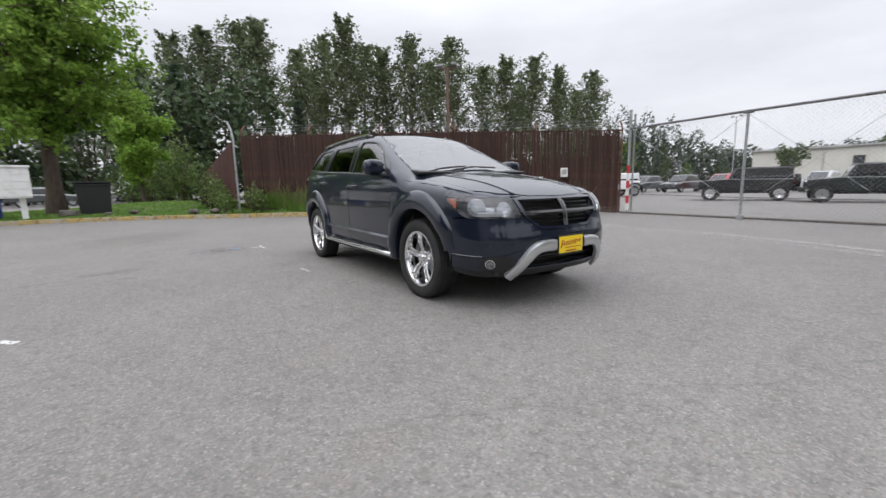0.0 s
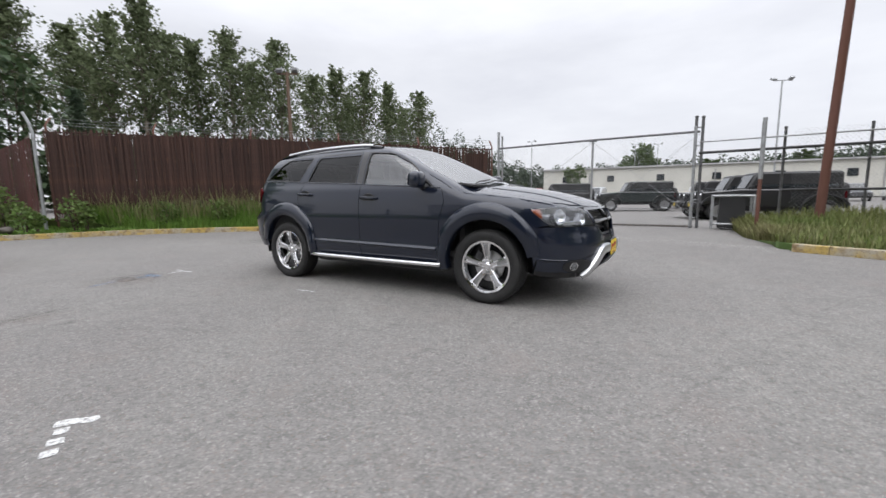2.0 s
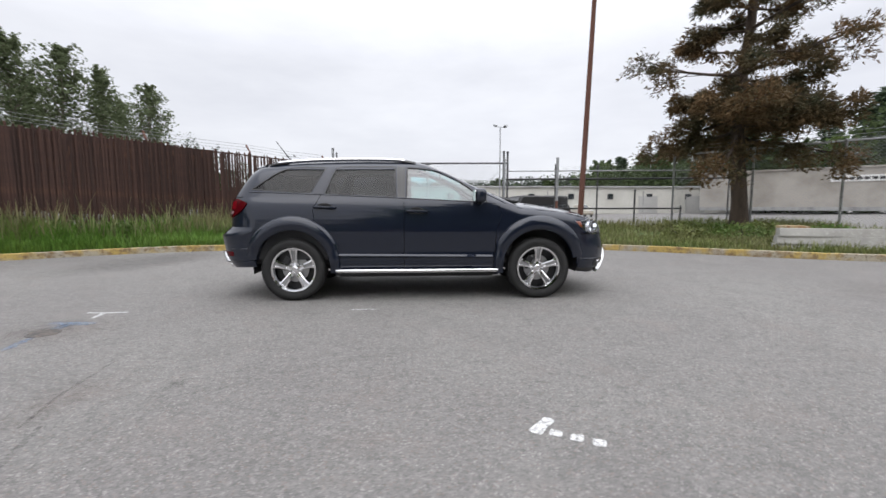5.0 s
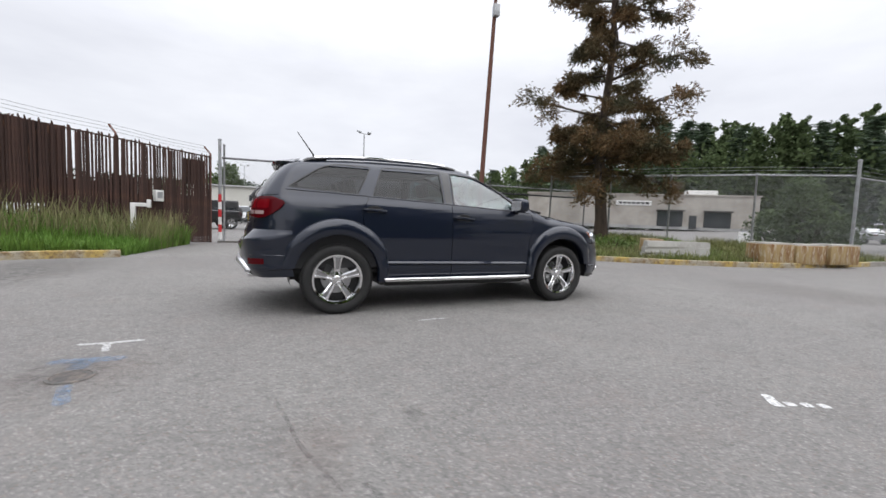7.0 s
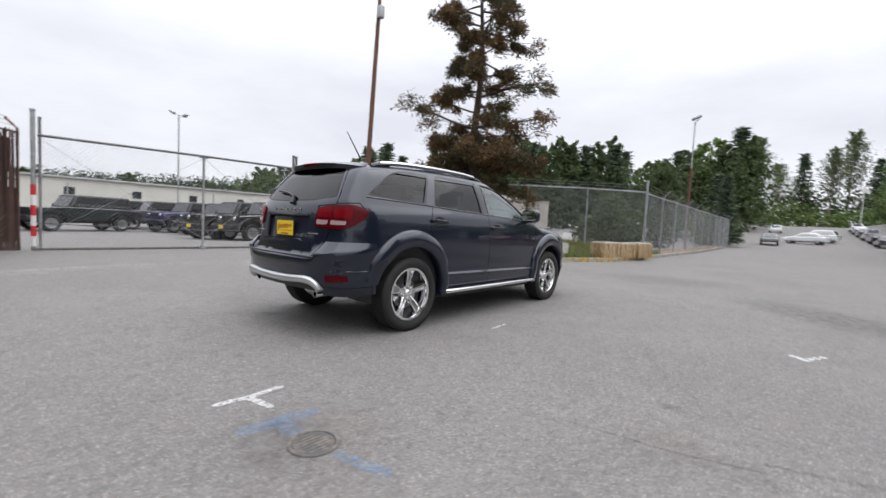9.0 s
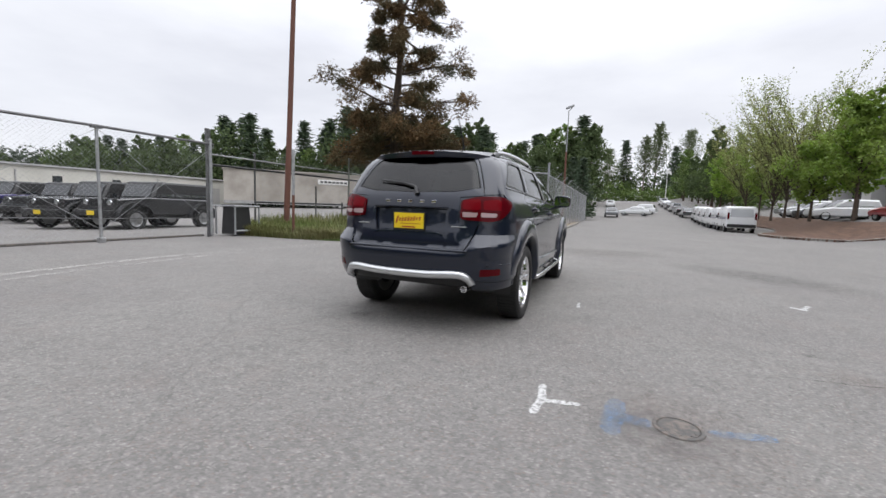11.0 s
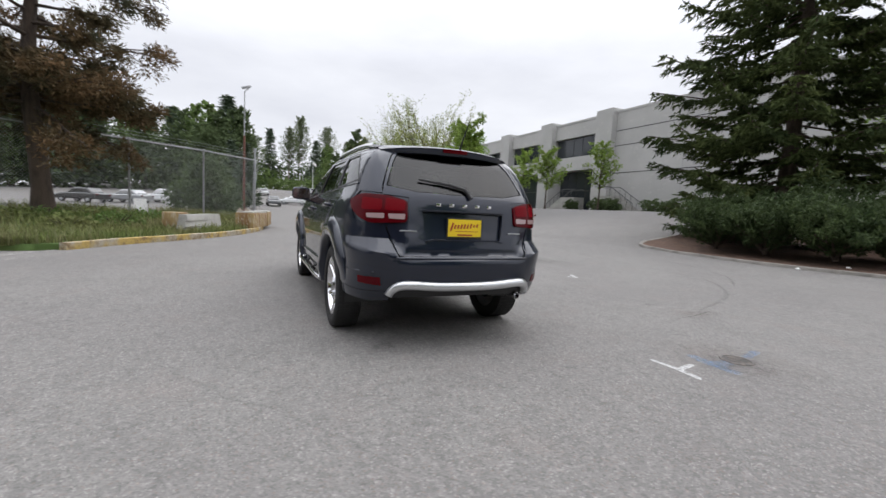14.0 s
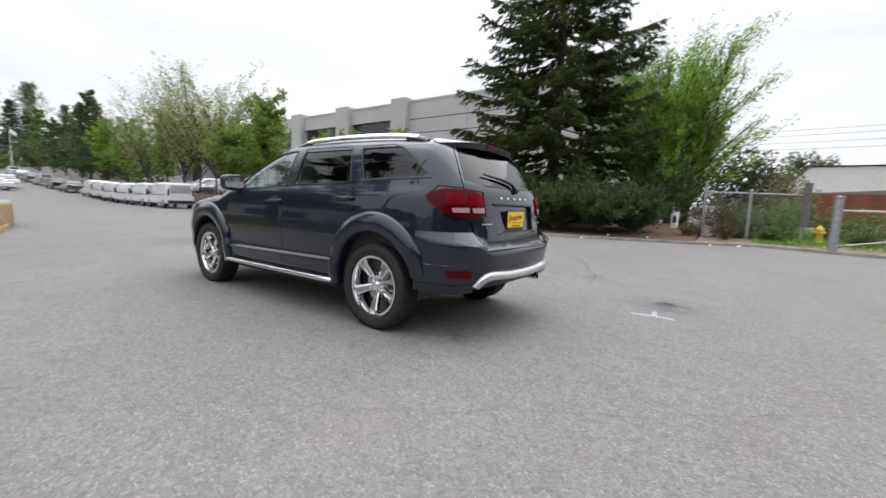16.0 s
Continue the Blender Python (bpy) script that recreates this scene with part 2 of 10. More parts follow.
EARTH = material("dry_earth", (0.22, 0.17, 0.12), 0.95, var=((2, (0.13, 0.10, 0.06), 0.4, 0.65),), bump=0.8, bump_scale=20)
GRASS = leaf_material("grass_blades", (0.125, 0.245, 0.042), (0.185, 0.285, 0.068), 0.6, 0.3)
GRASS_OLIVE = leaf_material("weedy_grass_blades", (0.130, 0.175, 0.048), (0.215, 0.195, 0.09), 0.7, 0.3)
GRASS_DRY = leaf_material("seeding_grass", (0.19, 0.215, 0.09), (0.25, 0.215, 0.115), 0.7, 0.3)
RUST = material("rusted_slat", (0.062, 0.030, 0.022), 0.9, var=((0.5, (0.032, 0.019, 0.016), 0.4, 0.62), (5, (0.135, 0.062, 0.034), 0.54, 0.72)), rand=0.30, bump=0.4, stretch=(3, 3, 0.6))
RUST_RED = material("dark_red_panel", (0.10, 0.030, 0.028), 0.75, var=((1.0, (0.055, 0.022, 0.02), 0.4, 0.65),), rand=0.25, bump=0.3, stretch=(3, 3, 0.5))
GALV = material("galvanised_steel", (0.40, 0.41, 0.42), 0.5, 0.7, var=((8, (0.28, 0.28, 0.28), 0.45, 0.7),))
WIRE = material("fence_wire", (0.34, 0.35, 0.36), 0.6, 0.4)
GREY_STEEL = material("dull_steel", (0.16, 0.16, 0.165), 0.6, 0.5, var=((8, (0.10, 0.10, 0.10), 0.45, 0.7),))
RUST_POLE = material("red_brown_pole", (0.145, 0.064, 0.048), 0.8, var=((0.8, (0.12, 0.05, 0.03), 0.4, 0.65),), bump=0.2, stretch=(4, 4, 0.4))
WOOD_POLE = material("weathered_wood_pole", (0.15, 0.10, 0.07), 0.9, var=((2, (0.09, 0.06, 0.045), 0.4, 0.65),), stretch=(6, 6, 0.4), bump=0.4)
WHITE_PAINT = material("white_paint", (0.75, 0.75, 0.73), 0.5, var=((4, (0.60, 0.59, 0.56), 0.5, 0.75),))


def worn_mark(name, color, scale, lo, hi, cover=1.0, radial=False, rough=0.85):
    """Paint or a stain that lies thinly on the asphalt and lets it show through where it is worn."""
    m = bpy.data.materials.new(name)
    m.use_nodes = True
    n, l = m.node_tree.nodes, m.node_tree.links
    b = n["Principled BSDF"]
    b.inputs["Base Color"].default_value = (*color, 1)
    b.inputs["Roughness"].default_value = rough
    tr = n.new("ShaderNodeBsdfTransparent")
    mx = n.new("ShaderNodeMixShader")
    geo = n.new("ShaderNodeNewGeometry")
    no = n.new("ShaderNodeTexNoise")
    no.inputs["Scale"].default_value = scale
    no.inputs["Detail"].default_value = 7
    no.inputs["Roughness"].default_value = 0.7
    l.new(geo.outputs["Position"], no.inputs["Vector"])
    mr = n.new("ShaderNodeMapRange")
    for key, v in (("From Min", lo), ("From Max", hi), ("To Min", 0.0), ("To Max", cover)):
        mr.inputs[key].default_value = v
    l.new(no.outputs["Fac"], mr.inputs["Value"])
    fac = mr.outputs[0]
    if radial:
        tc = n.new("ShaderNodeTexCoord")
        ln = n.new("ShaderNodeVectorMath")
        ln.operation = "LENGTH"
        l.new(tc.outputs["Object"], ln.inputs[0])
        fo = n.new("ShaderNodeMapRange")
        fo.interpolation_type = "SMOOTHSTEP"
        for key, v in (("From Min", 1.0), ("From Max", 0.25), ("To Min", 0.0), ("To Max", 1.0)):
            fo.inputs[key].default_value = v
        l.new(ln.outputs["Value"], fo.inputs["Value"])
        mu = n.new("ShaderNodeMath")
        mu.operation = "MULTIPLY"
        l.new(fac, mu.inputs[0])
        l.new(fo.outputs[0], mu.inputs[1])
        fac = mu.outputs[0]
    l.new(fac, mx.inputs[0])
    l.new(tr.outputs[0], mx.inputs[1])
    l.new(b.outputs[0], mx.inputs[2])
    l.new(mx.outputs[0], n["Material Output"].inputs[0])
    return m


ROAD_WHITE = worn_mark("worn_white_marking", (0.70, 0.70, 0.69), 45, 0.30, 0.56, 0.88)
ROAD_FAINT = worn_mark("faded_white_marking", (0.62, 0.62, 0.61), 32, 0.28, 0.58, 0.82)
ROAD_BLUE = worn_mark("blue_spray_paint", (0.17, 0.29, 0.46), 30, 0.40, 0.72, 0.66)
STAIN = worn_mark("dark_asphalt_stain", (0.060, 0.058, 0.056), 9, 0.34, 0.75, 0.45, True)
SCUFF = worn_mark("tyre_scuff_rubber", (0.06, 0.06, 0.06), 14, 0.38, 0.8, 0.48)
STAIN_RED = worn_mark("brownish_asphalt_wear", (0.19, 0.155, 0.14), 11, 0.36, 0.75, 0.35, True)
GUTTER = worn_mark("worn_concrete_edge", (0.46, 0.445, 0.42), 18, 0.36, 0.66, 0.9)
IRON = material("cast_iron", (0.098, 0.094, 0.090), 0.8, 0.1, var=((25, (0.19, 0.16, 0.14), 0.45, 0.65),))
RED_PAINT = material("red_reflective_paint", (0.52, 0.025, 0.03), 0.5)
BARK = material("bark", (0.085, 0.062, 0.046), 0.95, var=((3, (0.045, 0.034, 0.026), 0.4, 0.65),), bump=1.0, bump_scale=14, stretch=(3, 3, 0.7))
BARK_PALE = material("pale_bark", (0.24, 0.21, 0.17), 0.95, var=((3, (0.13, 0.11, 0.09), 0.4, 0.65),), bump=0.6, stretch=(3, 3, 0.7))
LEAF_POPLAR = leaf_material("poplar_leaves", (0.112, 0.138, 0.074), (0.165, 0.196, 0.108), 0.7, 0.35, 0.12)
LEAF_DARK = leaf_material("dark_leaves", (0.045, 0.075, 0.035), (0.07, 0.105, 0.045), back=0.2)
LEAF_MAPLE = leaf_material("maple_leaves", (0.165, 0.290, 0.042), (0.25, 0.375, 0.07), back=0.5)
LEAF_STREET = leaf_material("street_tree_leaves", (0.175, 0.27, 0.045), (0.255, 0.345, 0.075))
LEAF_LIME = leaf_material("lime_leaves", (0.17, 0.31, 0.035), (0.26, 0.40, 0.06))
LEAF_SPRING = leaf_material("young_leaves", (0.225, 0.29, 0.08), (0.31, 0.325, 0.12))
# lightened and greyed to carry the haze over the far woods
LEAF_WOOD = leaf_material("far_wood_leaves", (0.076, 0.106, 0.050), (0.106, 0.142, 0.062), 0.8, 0.3, 0.1, 0.25)
LEAF_SHRUB = leaf_material("shrub_leaves", (0.11, 0.185, 0.045), (0.16, 0.21, 0.07))
NEEDLE_BROWN = leaf_material("browned_needles", (0.205, 0.128, 0.068), (0.078, 0.082, 0.050), 0.85, 0.15, 0.08, 0.25, 0.8)
NEEDLE = leaf_material("spruce_needles", (0.040, 0.060, 0.024), (0.105, 0.130, 0.045), 0.85, 0.06, 0.08)
NEEDLE_JUNIPER = leaf_material("juniper_needles", (0.034, 0.058, 0.022), (0.074, 0.106, 0.036), 0.7, 0.3)
LEAF_BROWN = leaf_material("dry_scrub_leaves", (0.125, 0.095, 0.058), (0.165, 0.150, 0.075), 0.8, 0.2, 0.1)
# the far hill's haze is mixed into this leaf colour, paler and greyer
LEAF_HILL_HAZE = leaf_material("hazed_far_hill_leaves", (0.066, 0.088, 0.066), (0.088, 0.112, 0.078), 0.9, 0.1, 0.05, 0.2)
# raised in tone for distance haze, put straight into the needle colour
NEEDLE_FAR = leaf_material("far_fir_needles", (0.052, 0.080, 0.048), (0.078, 0.110, 0.062), back=0.1)
TILT_UP = material("grey_tilt_up_concrete", (0.46, 0.455, 0.44), 0.85, var=((0.25, (0.40, 0.395, 0.38), 0.4, 0.65), (2, (0.50, 0.49, 0.47), 0.55, 0.75)), bump=0.1)
OFF_WHITE_WALL = material("off_white_wall", (0.60, 0.59, 0.54), 0.8, var=((0.3, (0.52, 0.51, 0.46), 0.4, 0.65), (3, (0.45, 0.42, 0.36), 0.66, 0.8)))
TAUPE_WALL = material("taupe_wall", (0.42, 0.39, 0.35), 0.85, var=((0.3, (0.29, 0.265, 0.23), 0.4, 0.65),))
ROOF_GREY = material("grey_roofing", (0.38, 0.38, 0.375), 0.8, var=((1, (0.24, 0.24, 0.24), 0.4, 0.65),))
DARK_GLASS = material("dark_window_glass", (0.03, 0.035, 0.04), 0.05, spec=0.6)
PLATE_BLACK = material("black_plastic", (0.020, 0.020, 0.021), 0.5, rough_var=0.1)
DARK_GREEN_BIN = material("dark_plastic_bin", (0.015, 0.017, 0.016), 0.6)
BLUE_PAINT = material("blue_panel_paint", (0.03, 0.07, 0.30), 0.5)
HYDRANT_YELLOW = material("hydrant_yellow", (0.62, 0.43, 0.05), 0.5, var=((12, (0.45, 0.28, 0.05), 0.55, 0.7),))
STONE = material("field_stone", (0.11, 0.098, 0.085), 0.9, var=((5, (0.10, 0.09, 0.08), 0.4, 0.65),), bump=0.8, bump_scale=12)
RUST_BOX = material("rust_brown_container", (0.24, 0.075, 0.035), 0.7, var=((1.5, (0.15, 0.06, 0.035), 0.45, 0.7),))


# ---------------------------------------------------------------- mesh helpers
class Shape:
    """Vertices and faces gathered for one mesh."""

    def __init__(self):
        self.v, self.f = [], []

    def add(self, verts, faces):
        k = len(self.v)
        self.v += [tuple(p) for p in verts]
        self.f += [tuple(i + k for i in q) for q in faces]
        return self

    def box(self, c, s, m=None, bevel=0.0):
        x, y, z = s[0] / 2, s[1] / 2, s[2] / 2
        m = Matrix.Translation(c) @ (m or Matrix())
        if bevel <= 0:
            pts = [(-x, -y, -z), (x, -y, -z), (x, y, -z), (-x, y, -z), (-x, -y, z), (x, -y, z), (x, y, z), (-x, y, z)]
            fs = [(3, 2, 1, 0), (4, 5, 6, 7), (0, 1, 5, 4), (1, 2, 6, 5), (2, 3, 7, 6), (3, 0, 4, 7)]
            return self.add([m @ Vector(p) for p in pts], fs)
        b = min(bevel, x * 0.95, y * 0.95, z * 0.95)
        bm = bmesh.new()
        bmesh.ops.create_cube(bm, size=1)
        for vert in bm.verts:
            vert.co = Vector((vert.co.x * 2 * x, vert.co.y * 2 * y, vert.co.z * 2 * z))
        bmesh.ops.bevel(bm, geom=list(bm.edges), offset=b, segments=2, profile=0.6, affect="EDGES")
        bm.verts.index_update()
        self.add([m @ vert.co for vert in bm.verts], [[vert.index for vert in fc.verts] for fc in bm.faces])
        bm.free()
        return self

    def tube(self, pts, r, n=8, caps=True, squash=1.0):
        """A round bar along points; r is one radius or one for each point."""
        pts = [Vector(p) for p in pts]
        rs = r if isinstance(r, (list, tuple)) else [r] * len(pts)
        rings, up = [], None
        for i, p in enumerate(pts):
            d = (pts[min(i + 1, len(pts) - 1)] - pts[max(i - 1, 0)]).normalized()
            if up is None:
                up = d.orthogonal().normalized()
            a = (up - d * up.dot(d)).normalized()
            c = d.cross(a)
            up = a
            rings.append([p + rs[i] * (math.cos(t) * a + squash * math.sin(t) * c) for t in (2 * math.pi * j / n for j in range(n))])
        fs = [(i * n + j, i * n + (j + 1) % n, (i + 1) * n + (j + 1) % n, (i + 1) * n + j) for i in range(len(pts) - 1) for j in range(n)]
        if caps:
            fs += [tuple(range(n))[::-1], tuple((len(pts) - 1) * n + j for j in range(n))]
        return self.add([p for ring in rings for p in ring], fs)

    def lathe(self, prof, n=24, m=None, close=False):
        """prof: (radius, height) rows turned about z."""
        m = m or Matrix()
        vs = [m @ Vector((r * math.cos(2 * math.pi * j / n), r * math.sin(2 * math.pi * j / n), h)) for r, h in prof for j in range(n)]
        k = len(prof)
        fs = [(i * n + j, i * n + (j + 1) % n, ((i + 1) % k) * n + (j + 1) % n, ((i + 1) % k) * n + j) for i in range(k if close else k - 1) for j in range(n)]
        if not close:
            if prof[0][0] > 1e-5:
                fs.append(tuple(range(n))[::-1])
            if prof[-1][0] > 1e-5:
                fs.append(tuple((k - 1) * n + j for j in range(n)))
        return self.add(vs, fs)

    def prism(self, poly, a, b, m=None):
        """A flat outline (x, y) raised from z = a to z = b."""
        m = m or Matrix()
        n = len(poly)
        vs = [m @ Vector((x, y, a)) for x, y in poly] + [m @ Vector((x, y, b)) for x, y in poly]
        fs = [tuple(range(n))[::-1], tuple(range(n, 2 * n))] + [(i, (i + 1) % n, n + (i + 1) % n, n + i) for i in range(n)]
        return self.add(vs, fs)

    def mesh(self, name, mat, smooth=False, sharp=None):
        me = bpy.data.meshes.new(name)
        me.from_pydata(self.v, [], self.f)
        for one in mat if isinstance(mat, (list, tuple)) else [mat]:
            me.materials.append(one)
        if smooth:
            me.shade_smooth()
            if sharp:
                me.set_sharp_from_angle(angle=radians(sharp))
        me.update()
        return me


def part(name, shape, mat, parent=None, label="", smooth=False, sharp=40, m=None):
    """Links a shape as one mesh object, under a thing or part if one is given."""
    ob = new(name, shape.mesh(name, mat, smooth, sharp))
    if parent:
        ob.parent = parent
    if m:
        ob.matrix_basis = m
    if label:
        tagged(ob, label)
    return ob


def thing(name, label, category, group="", kind="", m=None):
    ob = new(name)
    ob.empty_display_size = 0.2
    if m:
        ob.matrix_basis = m
    return tagged(ob, label, category, group, kind)


def piece(name, me, parent, m):
    ob = new(name, me)
    ob.parent = parent
    ob.matrix_basis = m
    return ob


def big_mesh(name, verts, faces, mat, smooth=False):
    """A mesh from numpy arrays of triangles or quads."""
    me = bpy.data.meshes.new(name)
    k = faces.shape[1]
    me.vertices.add(len(verts))
    me.vertices.foreach_set("co", np.asarray(verts, np.float32).ravel())
    me.loops.add(faces.size)
    me.loops.foreach_set("vertex_index", faces.astype(np.int32).ravel())
    me.polygons.add(len(faces))
    me.polygons.foreach_set("loop_start", np.arange(0, faces.size, k, dtype=np.int32))
    me.polygons.foreach_set("loop_total", np.full(len(faces), k, np.int32))
    me.materials.append(mat)
    me.update(calc_edges=True)
    me.validate()
    if smooth:
        me.shade_smooth()
    return me


def smooth01(v):
    v = max(0.0, min(1.0, v))
    return v * v * (3 - 2 * v)


def along(pts, step):
    """Points every step metres along a polyline, with their direction."""
    out = []
    pts = [Vector(p) for p in pts]
    left = 0.0
    for a, b in zip(pts, pts[1:]):
        d = (b - a).length
        s = left
        while s < d:
            out.append((a + (b - a) * (s / d), (b - a).normalized()))
            s += step
        left = s - d
    return out


def curve_through(pts, n=8):
    """A smooth polyline through points."""
    P = [Vector(p) for p in pts]
    out = []
    for i in range(len(P) - 1):
        a, b, c, d = P[max(i - 1, 0)], P[i], P[i + 1], P[min(i + 2, len(P) - 1)]
        for k in range(n):
            t = k / n
            out.append(0.5 * (2 * b + (c - a) * t + (2 * a - 5 * b + 4 * c - d) * t * t + (3 * b - a - 3 * c + d) * t ** 3))
    return out + [P[-1]]


# ---------------------------------------------------------------- ground
def rise(x, y):
    """Height of the paved ground: level round the car, climbing to the office lot and far down the road."""
    a = smooth01((x - 4) / 10.0) * max(0.0, min(1.0, (-y - 12.5) / 9.0)) * 1.75
    b = smooth01((x - 38) / 115.0) * 5.3 * smooth01((70 - y) / 50.0)
    return a + b - 0.18 * smooth01((y - 11) / 8.0) * smooth01((45 - abs(x)) / 20.0)


def make_ground():
    g = sorted({*range(-60, 90, 2), *(s * k for s in (-1, 1) for k in (75, 90, 110, 130, 160, 200, 280, 400, 600, 1000, 1600))})
    n = len(g)
    vs = [(x, y, rise(x, y)) for y in g for x in g]
    fs = [(j * n + i, j * n + i + 1, (j + 1) * n + i + 1, (j + 1) * n + i) for j in range(n - 1) for i in range(n - 1)]
    sh = Shape().add(vs, fs)
    tagged(part("ground", sh, ASPHALT, smooth=True, sharp=None), "weathered grey asphalt lot with pale stone flecks", "asphalt", kind="structure")


make_ground()


def kerb(name, pts, mat_fn, label, w=0.16, h=0.14, z=0.0):
    """A run of kerb stones, each a part with rounded top edge and open joint."""
    run = thing(name, label, "kerb", kind="structure")
    line = curve_through([(x, y, 0) for x, y in pts], 8)
    marks = along(line, 0.1)
    k = 0
    step = 24
    while k + 2 < len(marks):
        seg = marks[k:k + step]
        if len(seg) < 3:
            break
        sh = Shape()
        prof = [(0, -0.05), (0, h - 0.03), (0.03, h), (w - 0.01, h + 0.004), (w, h - 0.01), (w, -0.05)]
        rows = []
        for i, (p, d) in enumerate(seg):
            nrm = Vector((-d.y, d.x, 0))
            off = 0.004 if i == 0 else (-0.004 if i == len(seg) - 1 else 0)
            b = p + d * off
            wob = 0.012 * noise.noise((p.x * 0.7, p.y * 0.7, 3))
            rows.append([(b.x + nrm.x * a, b.y + nrm.y * a, c + rise(b.x, b.y) + z + (wob if c > 0 else 0)) for a, c in prof])
        m = len(prof)
        vs = [q for r in rows for q in r]
        fs = [(i * m + j, (i + 1) * m + j, (i + 1) * m + j + 1, i * m + j + 1) for i in range(len(rows) - 1) for j in range(m - 1)]
        fs += [tuple(range(m)), tuple((len(rows) - 1) * m + j for j in range(m))[::-1]]
        part("kerb_stone", sh.add(vs, fs), mat_fn(k), run, smooth=True, sharp=35)
        k += step - 1
    return run


def bank(name, front, back, heights, mat, label, category, seed=0, z0=0.12, bump=0.05, ease=(0, 0)):
    """Raised ground between a front line and a back line; heights above the paving at the back, one per point."""
    na, nb = 8, 10
    F = curve_through([(x, y, 0) for x, y in front], na)
    B = curve_through([(x, y, h) for (x, y), h in zip(back, heights)], na)
    vs, fs = [], []
    for i, (a, b) in enumerate(zip(F, B)):
        for j in range(nb + 1):
            t = j / nb
            x, y = a.x + (b.x - a.x) * t, a.y + (b.y - a.y) * t
            e = smooth01(t)
            lift = z0 + (b.z - z0) * e + (bump * noise.noise((x * 0.6, y * 0.6, seed)) * min(1, 4 * t))
            # the ends named in ease run out level with the paving
            k = (smooth01(i / ease[0]) if ease[0] else 1.0) * (smooth01((len(F) - 1 - i) / ease[1]) if ease[1] else 1.0)
            z = rise(x, y) + lift * k - 0.03 * (1 - k)
            vs.append((x, y, z))
    m = nb + 1
    for i in range(len(F) - 1):
        for j in range(nb):
            fs.append((i * m + j, i * m + j + 1, (i + 1) * m + j + 1, (i + 1) * m + j))
    # skirt down into the paving at the back
    k = len(vs)
    vs += [(vs[i * m + nb][0], vs[i * m + nb][1], -0.3) for i in range(len(F))]
    fs += [(i * m + nb, k + i, k + i + 1, (i + 1) * m + nb) for i in range(len(F) - 1)]
    k = len(vs)
    vs += [(vs[i * m][0], vs[i * m][1], -0.3) for i in range(len(F))]
    fs += [(i * m, (i + 1) * m, k + i + 1, k + i) for i in range(len(F) - 1)]
    for e in (0, (len(F) - 1)):
        k = len(vs)
        vs += [(vs[e * m + j][0], vs[e * m + j][1], -0.3) for j in range(m)]
        fs += [(e * m + j, e * m + j + 1, k + j + 1, k + j) for j in range(nb)]
    sh = Shape().add(vs, fs)
    ob = part(name, sh, mat, smooth=True, sharp=60)
    nrm = ob.data.polygons[0].normal
    if nrm.z < 0:
        ob.data.flip_normals()
    tagged(ob, label, category, kind="structure")

    def height(u, v):
        i = min(int(u * (len(F) - 1)), len(F) - 2)
        j = min(int(v * nb), nb - 1)
        p = Vector(vs[i * m + j]).lerp(Vector(vs[(i + 1) * m + j]), u * (len(F) - 1) - i)
        q = Vector(vs[i * m + j + 1]).lerp(Vector(vs[(i + 1) * m + j + 1]), u * (len(F) - 1) - i)
        return p.lerp(q, v * nb - j)

    return height


KERB_NW = [(-14.7, -10.5), (-14.7, -7.2), (-14.5, -5.2), (-13.2, -2.4), (-10.7, 1.5), (-7.8, 4.0), (-5.9, 4.95), (-4.7, 5.25)]
KERB_NE = [(4.6, 4.85), (6.0, 4.1), (7.7, 2.95), (9.3, 2.15), (11.0, 1.6), (13.0, 1.35), (18.0, 1.3), (30.0, 1.5), (48.0, 2.4)]
KERB_S = [(9.2, -21.0), (8.4, -16.5), (7.6, -13.9), (5.8, -12.8), (1.6, -12.1), (-2.4, -13.4), (-4.2, -14.2), (-6.2, -13.5), (-12.0, -11.5), (-14.7, -10.5)]
KERB_ISLAND = [(80.0, -14.4), (52.0, -13.8), (37.0, -13.4), (31.5, -12.3), (28.0, -10.6), (24.8, -9.7), (22.4, -10.2), (21.2, -12.2), (20.6, -15.0), (20.8, -18.0)]
kerb("kerb_north_west", KERB_NW[::-1], lambda k: KERB_YELLOW, "worn yellow painted concrete kerb along the grass")
kerb("kerb_north_east", KERB_NE[::-1], lambda k: KERB_YELLOW if k > 300 else KERB_GREY, "yellow and bare concrete kerb below the tree")
kerb("kerb_south", KERB_S[::-1], lambda k: KERB_GREY, "low grey concrete kerb before the shrubs", h=0.09)
kerb("kerb_island", KERB_ISLAND, lambda k: KERB_GREY, "grey concrete kerb round the mulched island", h=0.13)

lawn_w = bank("lawn_west", KERB_NW[:5], [(-18.0, -12.5), (-19.8, -9.2), (-22.5, -6.2), (-31.0, -2.4), (-13.0, 0.3)], [0.2, 0.22, 0.25, 0.3, 0.42], LAWN, "mown green lawn behind the yellow kerb", "lawn", 1)
lawn_n = bank("lawn_north", KERB_NW[4:], [(-13.0, 0.3), (-9.6, 3.5), (-6.4, 6.6), (-3.9, 8.9)], [0.42, 0.38, 0.30, 0.10], LAWN, "overgrown grass strip below the rusted fence", "grass strip", 2, ease=(0, 9))
